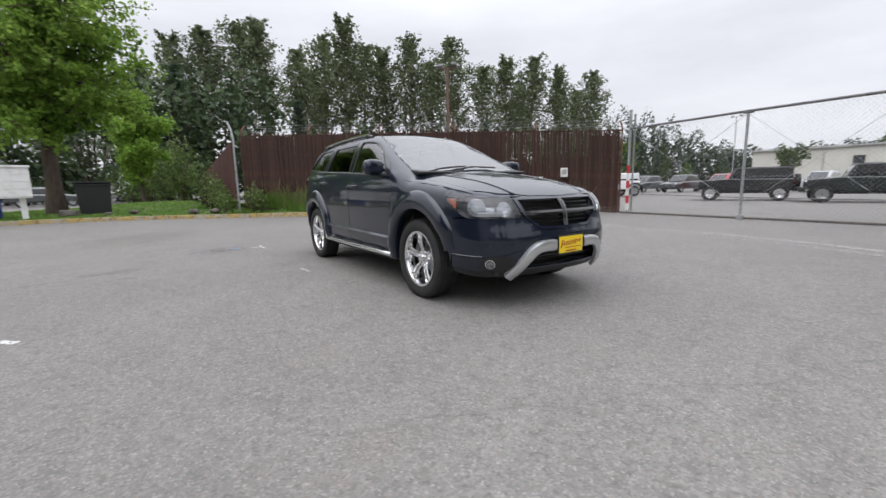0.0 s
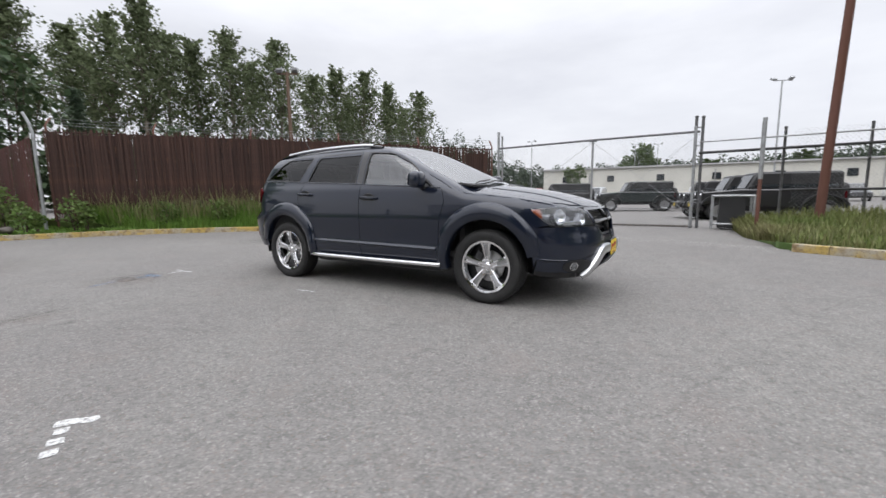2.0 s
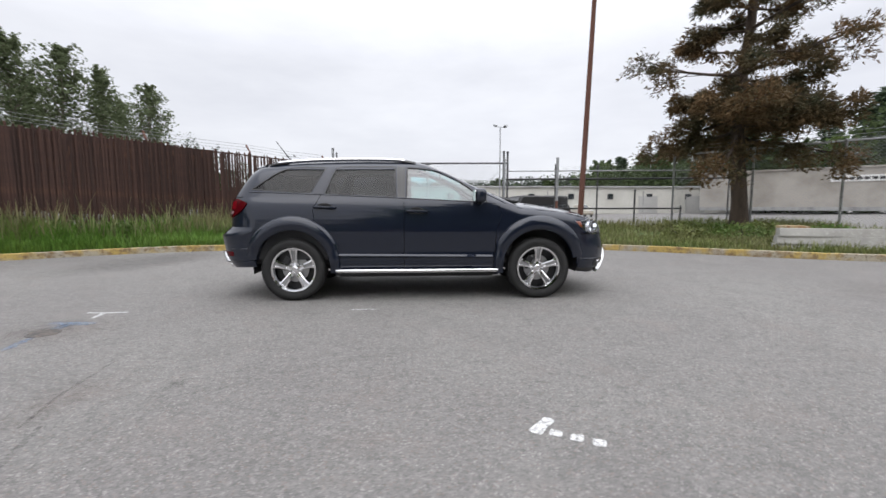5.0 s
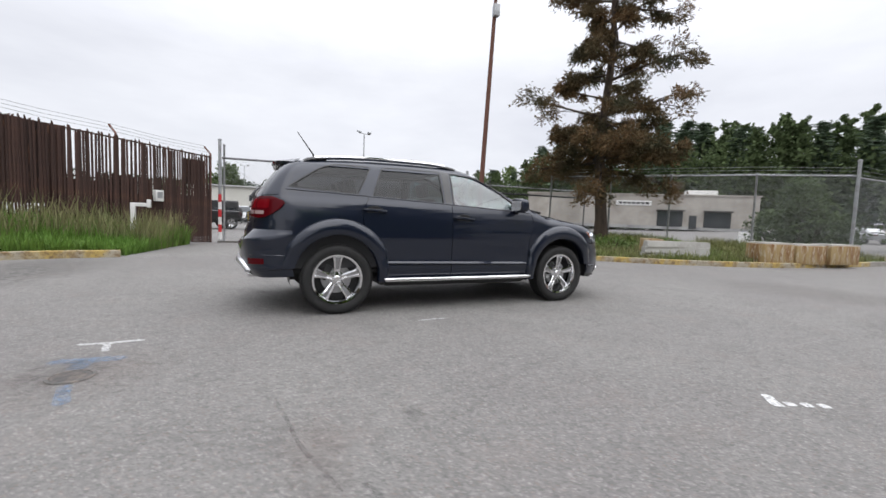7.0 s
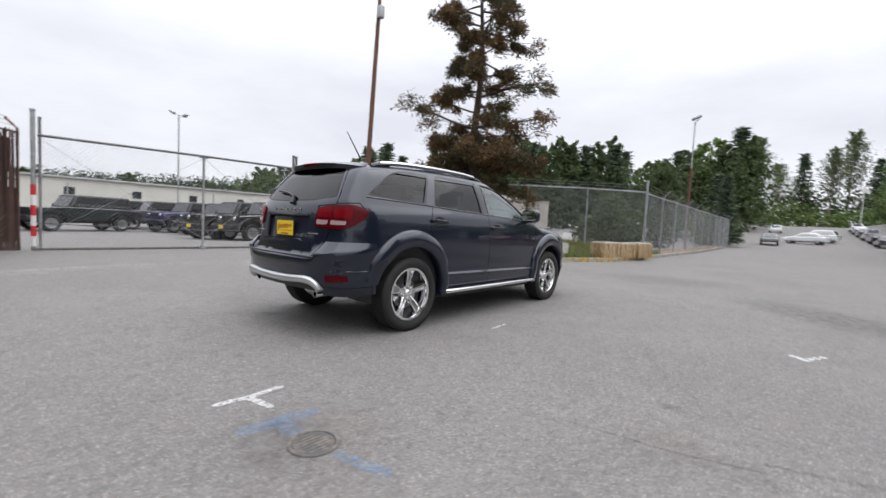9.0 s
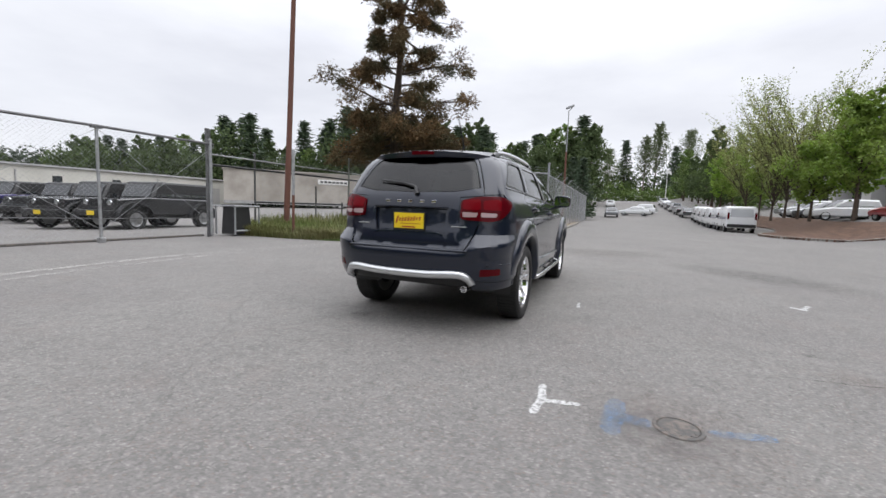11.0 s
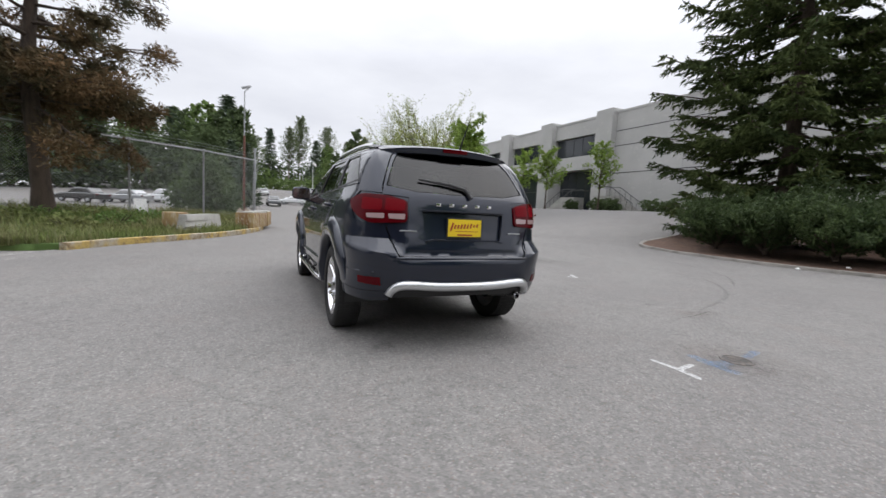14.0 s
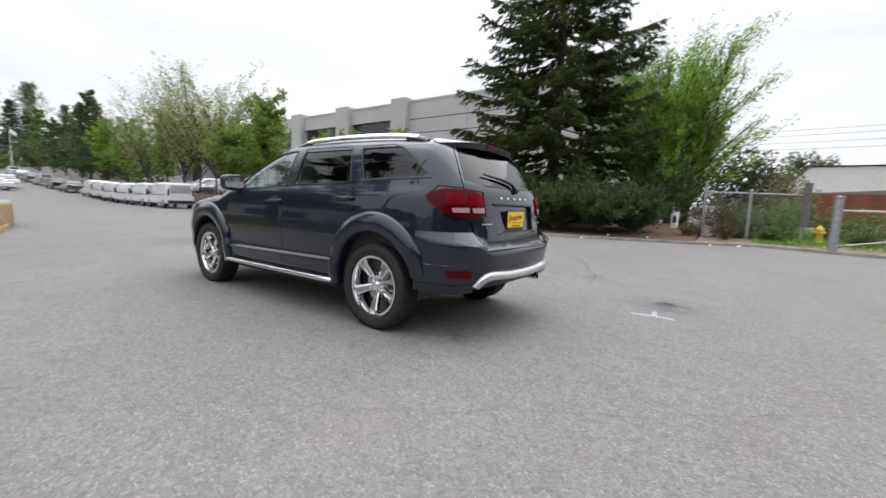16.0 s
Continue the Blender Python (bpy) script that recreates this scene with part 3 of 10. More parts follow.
lawn_e = bank("lawn_east", [(4.1, 6.9), (4.42, 5.75)] + KERB_NE[:7], [(4.0, 9.15), (4.2, 9.5), (4.6, 9.6), (6.5, 10.2), (10.0, 8.8), (11.8, 6.6), (13.6, 4.6), (15.2, 3.0), (19.0, 2.6)], [0.05, 0.08, 0.12, 0.28, 0.42, 0.40, 0.35, 0.25, 0.18], LAWN, "weedy grass bank under the browned conifer", "grass bank", 3, ease=(14, 0))
bank("verge_east", KERB_NE[6:], [(19.0, 2.6), (30.0, 2.9), (48.0, 3.8)], [0.18, 0.18, 0.16], EARTH, "narrow earth verge beside the road", "verge", 4)
bank("planting_bed", KERB_S[:6], [(6.0, -24.0), (4.0, -24.0), (2.5, -23.0), (1.0, -22.0), (-0.5, -21.5), (-2.0, -21.0)], [0.3, 0.4, 0.5, 0.5, 0.45, 0.4], MULCH, "bark-mulched bed under the spruce and junipers", "planting bed", 5, 0.08)
bed_w = bank("verge_south", KERB_S[5:], [(-2.0, -30.0), (-5.0, -30.0), (-8.0, -30.0), (-16.0, -28.0), (-24.0, -22.0)], [0.4, 0.38, 0.35, 0.3, 0.25], EARTH, "dry earth and weeds behind the grey kerb", "verge", 6, 0.08)
island = bank("mulch_island", KERB_ISLAND[::-1], [(24.0, -18.5), (24.2, -16.5), (24.6, -15.2), (25.5, -14.6), (27.5, -14.6), (30.0, -14.8), (33.0, -15.2), (38.0, -15.6), (52.0, -16.0), (80.0, -16.6)], [0.4, 0.5, 0.6, 0.65, 0.65, 0.6, 0.6, 0.6, 0.5, 0.5], MULCH, "red-brown bark-mulched island with young trees", "planting bed", 7)


# concrete gutter strip across the yard entrance
def flat_strip(name, pts, w, z, mat, label, category, kind="structure"):
    line = curve_through([(x, y, 0) for x, y in pts], 10)
    sh, vs = Shape(), []
    for i, p in enumerate(line):
        d = (line[min(i + 1, len(line) - 1)] - line[max(i - 1, 0)]).normalized()
        nx, ny = -d.y * w / 2, d.x * w / 2
        vs += [(p.x - nx, p.y - ny, rise(p.x, p.y) + z), (p.x + nx, p.y + ny, rise(p.x, p.y) + z)]
    sh.add(vs, [(2 * i, 2 * i + 2, 2 * i + 3, 2 * i + 1) for i in range(len(line) - 1)])
    ob = part(name, sh, mat)
    if ob.data.polygons[0].normal.z < 0:
        ob.data.flip_normals()
    return tagged(ob, label, category, kind=kind)


flat_strip("gutter_strip", [(-4.7, 5.25), (-2.6, 5.75), (0.0, 5.95), (2.6, 5.6), (4.6, 4.85)], 0.16, 0.006, GUTTER, "pale concrete gutter edge across the yard entrance", "gutter")
flat_strip("gutter_strip", [(-4.4, 4.85), (-2.6, 5.3), (0.0, 5.5), (2.6, 5.15), (4.3, 4.5)], 0.09, 0.006, GUTTER, "pale concrete gutter edge across the yard entrance", "gutter")
sill = Shape()
sill.box((-0.1, 9.62, 0.02), (6.3, 0.16, 0.07), bevel=0.02)
tagged(part("gate_sill", sill, IRON, smooth=True), "low dirt-caked sill under the sliding gate", "kerb", kind="structure")


# ---------------------------------------------------------------- fences
def slat_mesh(name, w, h, t, mat, jag=0.0):
    sh = Shape()
    sh.add([(-w / 2, 0, 0), (0, t, 0), (w / 2, 0, 0), (0, -t * 0.3, 0), (-w / 2, 0, h), (0, t, h + jag), (w / 2, 0, h - jag), (0, -t * 0.3, h)],
           [(0, 1, 5, 4), (1, 2, 6, 5), (2, 3, 7, 6), (3, 0, 4, 7), (4, 5, 6, 7), (3, 2, 1, 0)])
    return sh.mesh(name, mat)


def rust_fence():
    rng = random.Random(4)
    a, b = Vector((-13.0, 0.0, 0)), Vector((-3.38, 9.75, 0))
    d = (b - a).normalized()
    L = (b - a).length
    ang = math.atan2(d.y, d.x)
    f = thing("rusted_fence", "tall rusted slat fence of dark red-brown metal", "fence", kind="structure")
    slats = [slat_mesh("slat", 0.046, h, 0.012, RUST, j) for h, j in ((2.62, 0.01), (2.68, 0.03), (2.57, 0.02), (2.64, -0.02))]
    wide = [slat_mesh("slat", 0.054, h, 0.012, RUST, j) for h, j in ((2.62, 0.01), (2.68, 0.03), (2.57, 0.02), (2.64, -0.02))]
    n = int(L / 0.057)
    for i in range(n):
        t = i / n
        p = a + d * (i * 0.057)
        g = 0.45 * (1 - t) - 0.03 + 0.1 * (1 - abs(2 * t - 1))
        sag = 0.05 * noise.noise((p.x * 0.35, p.y * 0.35, 0))
        if rng.random() < 0.015:
            continue
        piece("slat", rng.choice(wide if t > 0.72 else slats), f, Matrix.Translation((p.x, p.y, g + sag)) @ pose(0, 0, 0, rng.gauss(0, 0.5), rng.gauss(0, 0.4), math.degrees(ang) + rng.gauss(0, 1.8)))
    back = Vector((-d.y, d.x, 0))
    for h in (0.35, 1.45, 2.5):
        part("fence_rail", Shape().tube([a + back * 0.06 + Vector((0, 0, 0.5 + h)), b + back * 0.06 + Vector((0, 0, 0.15 + h))], 0.022, 6), RUST, f)
    for i in range(6):
        p = a + d * (L * i / 5) + back * 0.09
        g = 0.45 * (1 - i / 5)
        part("fence_post", Shape().tube([(p.x, p.y, g - 0.2), (p.x, p.y, g + 2.75), (p.x + back.x * 0.25, p.y + back.y * 0.25, g + 2.98)], 0.028, 8), RUST_POLE, f, smooth=True)
    for k in range(3):
        w0 = a + back * (0.12 + 0.09 * k) + Vector((0, 0, 3.22 + 0.1 * k))
        w1 = b + back * (0.12 + 0.09 * k) + Vector((0, 0, 2.80 + 0.1 * k))
        part("barbed_wire", Shape().tube([w0.lerp(w1, s / 10) - Vector((0, 0, 0.03 * math.sin(math.pi * (s * 0.5 % 1)))) for s in range(11)], 0.006, 4), WIRE, f)
    # a second row of slats behind, set over the gaps
    for i in range(int(n * 0.74), n):
        p = a + d * ((i + 0.5) * 0.057) + back * 0.075
        if rng.random() < 0.15:
            continue
        piece("slat", slats[1], f, Matrix.Translation((p.x, p.y, 0.95 + rng.gauss(0, 0.02))) @ pose(0, 0, 0, 0, rng.gauss(0, 0.4), math.degrees(ang)) @ Matrix.Scale(0.33, 4, (0, 0, 1)))
    # patch sheets fixed behind the slats
    for u, w, z, h in ((0.08, 2.16, 0.62, 2.30), (0.238, 2.14, 0.98, 1.93), (0.395, 2.12, 1.02, 1.86), (0.551, 2.10, 0.93, 1.90), (0.675, 1.24, 1.02, 1.76), (0.16, 0.9, 0.45, 0.6), (0.76, 1.9, 0.62, 1.0), (0.93, 1.75, 0.80, 0.62), (0.955, 0.75, 1.75, 0.75), (0.86, 0.9, 0.35, 0.45), (0.885, 3.0, 0.20, 1.15)):
        p = a + d * (L * u) + back * 0.035
        part("patch_sheet", Shape().box((p.x, p.y, z + h / 2), (w, 0.008, h), Matrix.Rotation(ang, 4, "Z")), RUST, f)
    # pale corner post that leans out of the overgrowth
    c = thing("corner_post", "pale weathered steel fence post at the corner", "fence post", kind="structure")
    part("post", Shape().tube([(-12.95, -0.25, 0.2), (-13.0, -0.25, 2.9), (-13.04, -0.29, 3.2), (-13.14, -0.37, 3.5)], 0.042, 8), GALV, c, smooth=True)
    # the return run of dark red panels
    r = thing("red_panel_fence", "dark red metal panel fence half hidden by bushes", "fence", kind="structure")
    a2, b2 = Vector((-13.1, -0.3, 0)), Vector((-34.0, 0.6, 0))
    d2 = (b2 - a2).normalized()
    me = slat_mesh("panel", 0.29, 2.45, 0.02, RUST_RED)
    m = int((b2 - a2).length / 0.3)
    for i in range(m):
        p = a2 + d2 * (0.3 * i + 0.15)
        piece("panel", me, r, Matrix.Translation((p.x, p.y, 0.35 - 0.02 * i * 0.3)) @ pose(0, 0, 0, 0, 0, math.degrees(math.atan2(d2.y, d2.x)) + rng.gauss(0, 1)))


rust_fence()


def chain_link(name, a, b, z0, z1, parent, pitch=0.10, r=0.0016, mat=None):
    """Woven wire between two points: two families of slanting wires, as one mesh."""
    a, b = Vector((*a, 0)), Vector((*b, 0))
    L, h = (b - a).length, z1 - z0
    d = (b - a).normalized()
    sd = Vector((-d.y, d.x, 0)) * r
    vs, fs = [], []
    for s in (1, -1):
        for k in range(int(-h / pitch), int((L + h) / pitch) + 1):
            u0 = k * pitch
            u1 = u0 + s * h
            za, zb = z0, z1
            if u1 < 0 or u0 < 0 or u1 > L or u0 > L:
                lo, hi = max(0.0, min(1.0, (0 - u0) / (u1 - u0))), max(0.0, min(1.0, (L - u0) / (u1 - u0)))
                t0, t1 = min(lo, hi), max(lo, hi)
                if t1 - t0 < 1e-3:
                    continue
                u0, u1, za, zb = u0 + (u1 - u0) * t0, u0 + (u1 - u0) * t1, z0 + h * t0, z0 + h * t1
            p, q = a + d * u0 + Vector((0, 0, za)), a + d * u1 + Vector((0, 0, zb))
            e = d * r * 1.2
            i = len(vs)
            vs += [p - e, p + sd, p + e, q - e, q + sd, q + e]
            fs += [(i, i + 1, i + 4, i + 3), (i + 1, i + 2, i + 5, i + 4), (i + 2, i, i + 3, i + 5)]
    sh = Shape().add(vs, fs)
    return part(name, sh, mat or WIRE, parent)


def post(parent, x, y, z0, z1, r=0.04, mat=None, name="post"):
    sh = Shape().lathe([(r, z0), (r, z1), (r * 1.25, z1 + 0.01), (r * 1.2, z1 + 0.05), (0.0, z1 + 0.07)], 10, Matrix.Translation((x, y, 0)))
    return part(name, sh, mat or GALV, parent, smooth=True)


def gate():
    g = thing("sliding_gate", "wide chain-link yard gate with a steel top rail", "gate", kind="structure")
    ends = [Vector((-3.12, 9.78, 0)), Vector((0.25, 9.30, 0)), Vector((3.1, 9.15, 0))]

    def at(p, z, back=0.0):
        return (p.x, p.y + back, z)

    part("post", Shape().tube([at(ends[1], 0.0), at(ends[1], 2.62)], 0.033, 10), GALV, g, smooth=True)
    part("post_bracket", Shape().box(at(ends[1], 2.64), (0.22, 0.10, 0.07), bevel=0.01), GREY_STEEL, g)
    part("post_foot", Shape().box(at(ends[1], 0.06), (0.14, 0.14, 0.14), bevel=0.03), GALV, g, smooth=True)
    post(g, ends[2].x - 0.1, ends[2].y, 0.05, 2.75)
    part("top_rail", Shape().tube([at(p, 2.66) for p in ends], 0.032, 8), GREY_STEEL, g, smooth=True)
    part("bottom_rail", Shape().tube([at(ends[0], 0.62), at(ends[1], 0.56), at(ends[2], 0.55)], 0.010, 6), GREY_STEEL, g)
    for a, b in zip(ends, ends[1:]):
        part("brace_wire", Shape().tube([at(a, 0.3, -0.02), at(b, 2.6, -0.02)], 0.005, 5), WIRE, g)
        part("brace_wire", Shape().tube([at(a, 2.6, -0.03), at(b, 0.3, -0.03)], 0.005, 5), WIRE, g)
        chain_link("chain_link", (a.x, a.y + 0.02), (b.x, b.y + 0.02), 0.1, 2.62, g, r=0.0015)
    # striped post at the end of the rusted fence
    s = thing("striped_post", "steel post banded in red and white at the gate", "post", kind="structure")
    px, py = -3.19, 9.86
    post(s, px, py, 0.0, 3.20, 0.045)
    for k in range(6):
        z = 0.08 + 0.24 * k
        part("band", Shape().lathe([(0.050, z), (0.050, z + 0.24)], 12, Matrix.Translation((px, py, 0))), RED_PAINT if k % 2 else WHITE_PAINT, s, smooth=True)
    post(s, px + 0.12, py + 0.05, 0.0, 3.05, 0.03, name="side_post")
    # gate tower: twin posts with rungs, and the cantilever rails beyond
    t = thing("gate_tower", "twin steel gate posts tied by short rungs", "gate post", kind="structure")
    for dx, dy in ((0, 0), (0.16, 0.1)):
        post(t, 3.0 + dx, 9.3 + dy, 0.0, 3.05, 0.038, GREY_STEEL)
    for k in range(6):
        part("rung", Shape().tube([(3.0, 9.3, 0.3 + 0.5 * k), (3.16, 9.4, 0.3 + 0.5 * k)], 0.015, 6), GALV, t)
    r = thing("gate_rails", "long dark steel rails carrying the sliding gate", "rail", kind="structure")
    for z, rad, mt in ((2.40, 0.022, GALV), (2.10, 0.036, PLATE_BLACK)):
        part("rail", Shape().tube([(3.1, 9.38, z), (11.8, 9.7, z + 0.1)], rad, 8), mt, r, smooth=True)
    part("rail", Shape().tube([(5.0, 9.52, 1.05), (9.9, 9.62, 1.05)], 0.03, 8), PLATE_BLACK, r, smooth=True)
    for x, y, h in ((5.0, 9.6, 2.62), (6.68, 9.8, 2.62), (8.02, 9.55, 1.7), (9.85, 9.62, 1.1), (11.8, 9.75, 2.6)):
        post(r, x, y, 0.0, h, 0.032, GREY_STEEL)
    chain_link("chain_link", (5.2, 9.55), (12.4, 9.75), 0.3, 2.6, r)


gate()


def road_fence():
    f = thing("chain_link_fence", "galvanised chain-link fence with barbed wire on outriggers", "fence", kind="structure")
    c = (15.5, 1.53)
    run1 = [(8.9, 8.6), (10.4, 6.9), (11.7, 5.3), (13.3, 3.32), c]
    run2 = [c] + [(15.5 + 3.0 * k, 1.53 + 0.02 * k) for k in range(1, 11)]
    for k, (x, y) in enumerate(run1[:-1]):
        post(f, x, y, 0.1, 2.9, 0.035)
    post(f, *c, 0.1, 3.36, 0.05)
    for k, (x, y) in enumerate(run2[1:]):
        post(f, x, y, 0.05, 2.85, 0.035)
        part("outrigger", Shape().tube([(x, y, 2.9), (x + 0.02, y - 0.30, 3.22)], 0.016, 6), GALV, f)
    for run, z in ((run1, 2.9), (run2, 2.85)):
        part("top_rail", Shape().tube([(x, y, z) for x, y in run], 0.025, 6), GALV, f, smooth=True)
        for a, b in zip(run, run[1:]):
            chain_link("chain_link", a, b, 0.2, z, f, pitch=0.09, r=0.003)
    for k in range(3):
        part("barbed_wire", Shape().tube([(x, y - 0.09 * k, 2.95 + 0.1 * k) for x, y in run2], 0.005, 4), WIRE, f)
        part("barbed_wire", Shape().tube([(x + 0.07 * k, y + 0.07 * k, 2.95 + 0.12 * k) for x, y in run1], 0.005, 4), WIRE, f)


road_fence()


# ---------------------------------------------------------------- poles and lamps
def flood_lamp(parent, x, y, z, yaw, pitch=25):
    sh = Shape().box((0, 0, 0), (0.42, 0.32, 0.16), pose(0, 0, 0, 0, pitch, yaw), 0.03)
    return part("flood_lamp", sh, GALV, parent, smooth=True, m=Matrix.Translation((x, y, z)))


def yard_lamp(x, y, z0, h, label, lamps=2, r=0.08, yaw=0):
    p = thing("yard_light", label, "light pole")
    part("pole", Shape().tube([(x, y, z0 - 0.2), (x, y, h)], [r, r * 0.65], 10), GALV, p, smooth=True)
    part("crossarm", Shape().tube([(x - 0.6 * math.cos(radians(yaw)), y - 0.6 * math.sin(radians(yaw)), h), (x + 0.6 * math.cos(radians(yaw)), y + 0.6 * math.sin(radians(yaw)), h)], 0.03, 6), GALV, p)
    for s in ((-1, 1) if lamps == 2 else (1,)):
        flood_lamp(p, x + 0.6 * s * math.cos(radians(yaw)), y + 0.6 * s * math.sin(radians(yaw)), h + 0.12, yaw + 90 * s)
    return p


def red_pole():
    """A steel pole, rust-red, greyer towards its top."""
    p = thing("red_pole", "tall leaning red-brown steel pole with a floodlight box", "light pole")
    base, top = Vector((5.68, 8.9, -0.1)), Vector((5.98, 8.66, 11.2))
    part("pole", Shape().tube([base, base.lerp(top, 0.5), top], [0.10, 0.085, 0.06], 12), RUST_POLE, p, smooth=True)
    part("junction_box", Shape().box((5.91, 8.6, 8.75), (0.22, 0.2, 0.42), bevel=0.02), GALV, p, smooth=True)
    part("bracket", Shape().tube([(5.94, 8.7, 9.5), (6.2, 8.3, 9.65)], 0.025, 6), GALV, p)
    flood_lamp(p, 6.25, 8.25, 9.7, 60)


red_pole()
yard_lamp(8.1, 37.5, 0, 9.3, "tall grey yard light with two floodlights", yaw=20)
yard_lamp(-21.3, 64.3, 0, 9.4, "tall grey yard light with two floodlights", yaw=-10)


def road_lamp(x, y, h):
    """A brown pole with a slim grey mast on top and one tilted lamp head."""
    p = thing("road_light", "brown roadside light pole with a grey mast and one lamp head", "light pole")
    part("pole", Shape().tube([(x - 0.12, y, -0.2), (x - 0.03, y, h * 0.64)], [0.085, 0.07], 10), RUST_POLE, p, smooth=True)
    part("mast", Shape().tube([(x - 0.03, y, h * 0.62), (x, y, h - 0.1), (x - 0.12, y - 0.25, h + 0.12)], [0.045, 0.035, 0.03], 8), GALV, p, smooth=True)
    part("lamp_head", Shape().box((0, 0, 0), (0.62, 0.30, 0.14), pose(0, 0, 0, 0, 22, 100), 0.05), GALV, p, smooth=True, m=Matrix.Translation((x - 0.15, y - 0.1, h + 0.18)))


road_lamp(28.3, 2.25, 8.85)
yard_lamp(-7.3, 80.3, 0, 9.4, "tall grey yard light with two floodlights", yaw=30)
yard_lamp(-3.6, 80.4, 0, 9.2, "tall grey yard light with two floodlights", yaw=10)


def utility_pole(x, y, h, lean=0.0):
    """A wooden pole with two flood lamps at its head."""
    p = thing("utility_pole", "weathered brown wooden pole with two floodlights at its head", "light pole")
    part("pole", Shape().tube([(x, y, -0.3), (x + lean, y, h)], [0.17, 0.12], 10), WOOD_POLE, p, smooth=True)
    part("crossarm", Shape().box((x + lean, y, h - 0.12), (1.5, 0.09, 0.11), Matrix.Rotation(radians(40), 4, "Z")), WOOD_POLE, p)
    for k in (-1, 1):
        part("flood_lamp", Shape().box((0, 0, 0), (0.5, 0.42, 0.26), pose(0, 0, 0, 0, 28, 40 + 90 * k), 0.05), GREY_STEEL, p, smooth=True, m=Matrix.Translation((x + lean + 0.55 * k * math.cos(radians(40)), y + 0.55 * k * math.sin(radians(40)), h + 0.1)))
    return p


utility_pole(-23.3, 16.95, 10.1)


# ---------------------------------------------------------------- trees and plants
def leaves(points, size, rng, droop=0.3, aspect=1.0):
    """Small leaf faces, folded along the middle, at points; returns vertices and faces."""
    n = len(points)
    a = rng.normal(size=(n, 3))
    a[:, 2] -= droop
    a /= np.linalg.norm(a, axis=1)[:, None]
    b = rng.normal(size=(n, 3))
    b[:, 2] *= 0.6
    b -= a * (a * b).sum(1)[:, None]
    b /= np.linalg.norm(b, axis=1)[:, None] + 1e-9
    s = size * rng.uniform(0.6, 1.35, (n, 1))
    p = np.asarray(points)
    c = np.cross(a, b) * s * 0.15
    v = np.stack([p - a * s * 0.5, p + b * s * 0.42 * aspect + c, p + a * s * 0.55, p - b * s * 0.42 * aspect + c], 1).reshape(-1, 3)
    f = np.arange(4 * n).reshape(-1, 4)
    return v, f


def limb_tree(seed, h, r0, crown_lo, spread, limbs, lean=0.0, up=0.6, sub=5, twig=0.4, sides=6, fan=0.17, plume=False):
    """Trunk with limbs and twigs; returns the wood shape and the twig points, in local coordinates."""
    rng = random.Random(seed)
    sh = Shape()
    n = 10
    trunk = []
    for i in range(n + 1):
        t = i / n
        trunk.append(Vector((lean * t * t + 0.12 * r0 * 4 * math.sin(3 * t + seed), 0.12 * r0 * 4 * math.cos(2.3 * t + seed), h * t)))
    sh.tube(trunk, [r0 * (1.35 if i == 0 else 1.0) * (1 - 0.9 * (i / n)) + 0.01 for i in range(n + 1)], 10, caps=False)
    pts = []
    for k in range(limbs):
        t = crown_lo + (1 - crown_lo) * ((k + rng.random()) / limbs) ** 0.9 * 0.96
        i = min(int(t * n), n - 1)
        base = trunk[i].lerp(trunk[i + 1], t * n - i)
        az = k * 2.4 + rng.uniform(-0.5, 0.5)
        L = spread(t) * rng.uniform(0.6, 1.2)
        d = Vector((math.cos(az), math.sin(az), up * rng.uniform(0.6, 1.4)))
        line = [base]
        for s in range(1, 6):
            d = (d + Vector((rng.uniform(-.25, .25), rng.uniform(-.25, .25), rng.uniform(-0.1, 0.25)))).normalized()
            line.append(line[-1] + d * L / 5)
        rb = max(0.012, r0 * 0.42 * (1 - t) + 0.02)
        sh.tube(line if sides > 4 else line[::2], [rb * (1 - 0.16 * s) for s in (range(6) if sides > 4 else (0, 2, 4))], sides, caps=False)
        for s in range(1, 6):
            for _ in range(sub):
                e = line[s] + Vector((rng.gauss(0, 1), rng.gauss(0, 1), rng.gauss(0.1, 0.7))) * L * fan
                if plume:
                    e += d * L * rng.uniform(0.12, 0.3)
                if rng.random() < twig:
                    sh.tube([line[s], line[s].lerp(e, 0.5) + Vector((0, 0, 0.03 * L)), e], [rb * 0.3, rb * 0.2, 0.006], 3, caps=False)
                pts.append((line[s], e, L))
    return sh, pts


def round_crown(r, lo, top=0.25, low=0.45):
    """Limb length by height: fullest below the middle, short at the tip."""
    def f(t):
        u = max(0.0, min(1.0, (t - lo) / (1 - lo)))
        return r * (low + (1 - low) * smooth01(u / 0.35)) * (top + (1 - top) * (1 - u) ** 0.8)
    return f


def crown_points(pts, per, rng, puff):
    out = []
    for a, e, L in pts:
        a, e = np.array(a), np.array(e)
        t = rng.uniform(0.3, 1.1, (per, 1))
        out.append(a + (e - a) * t + rng.normal(size=(per, 3)) * puff * L)
    return np.concatenate(out)


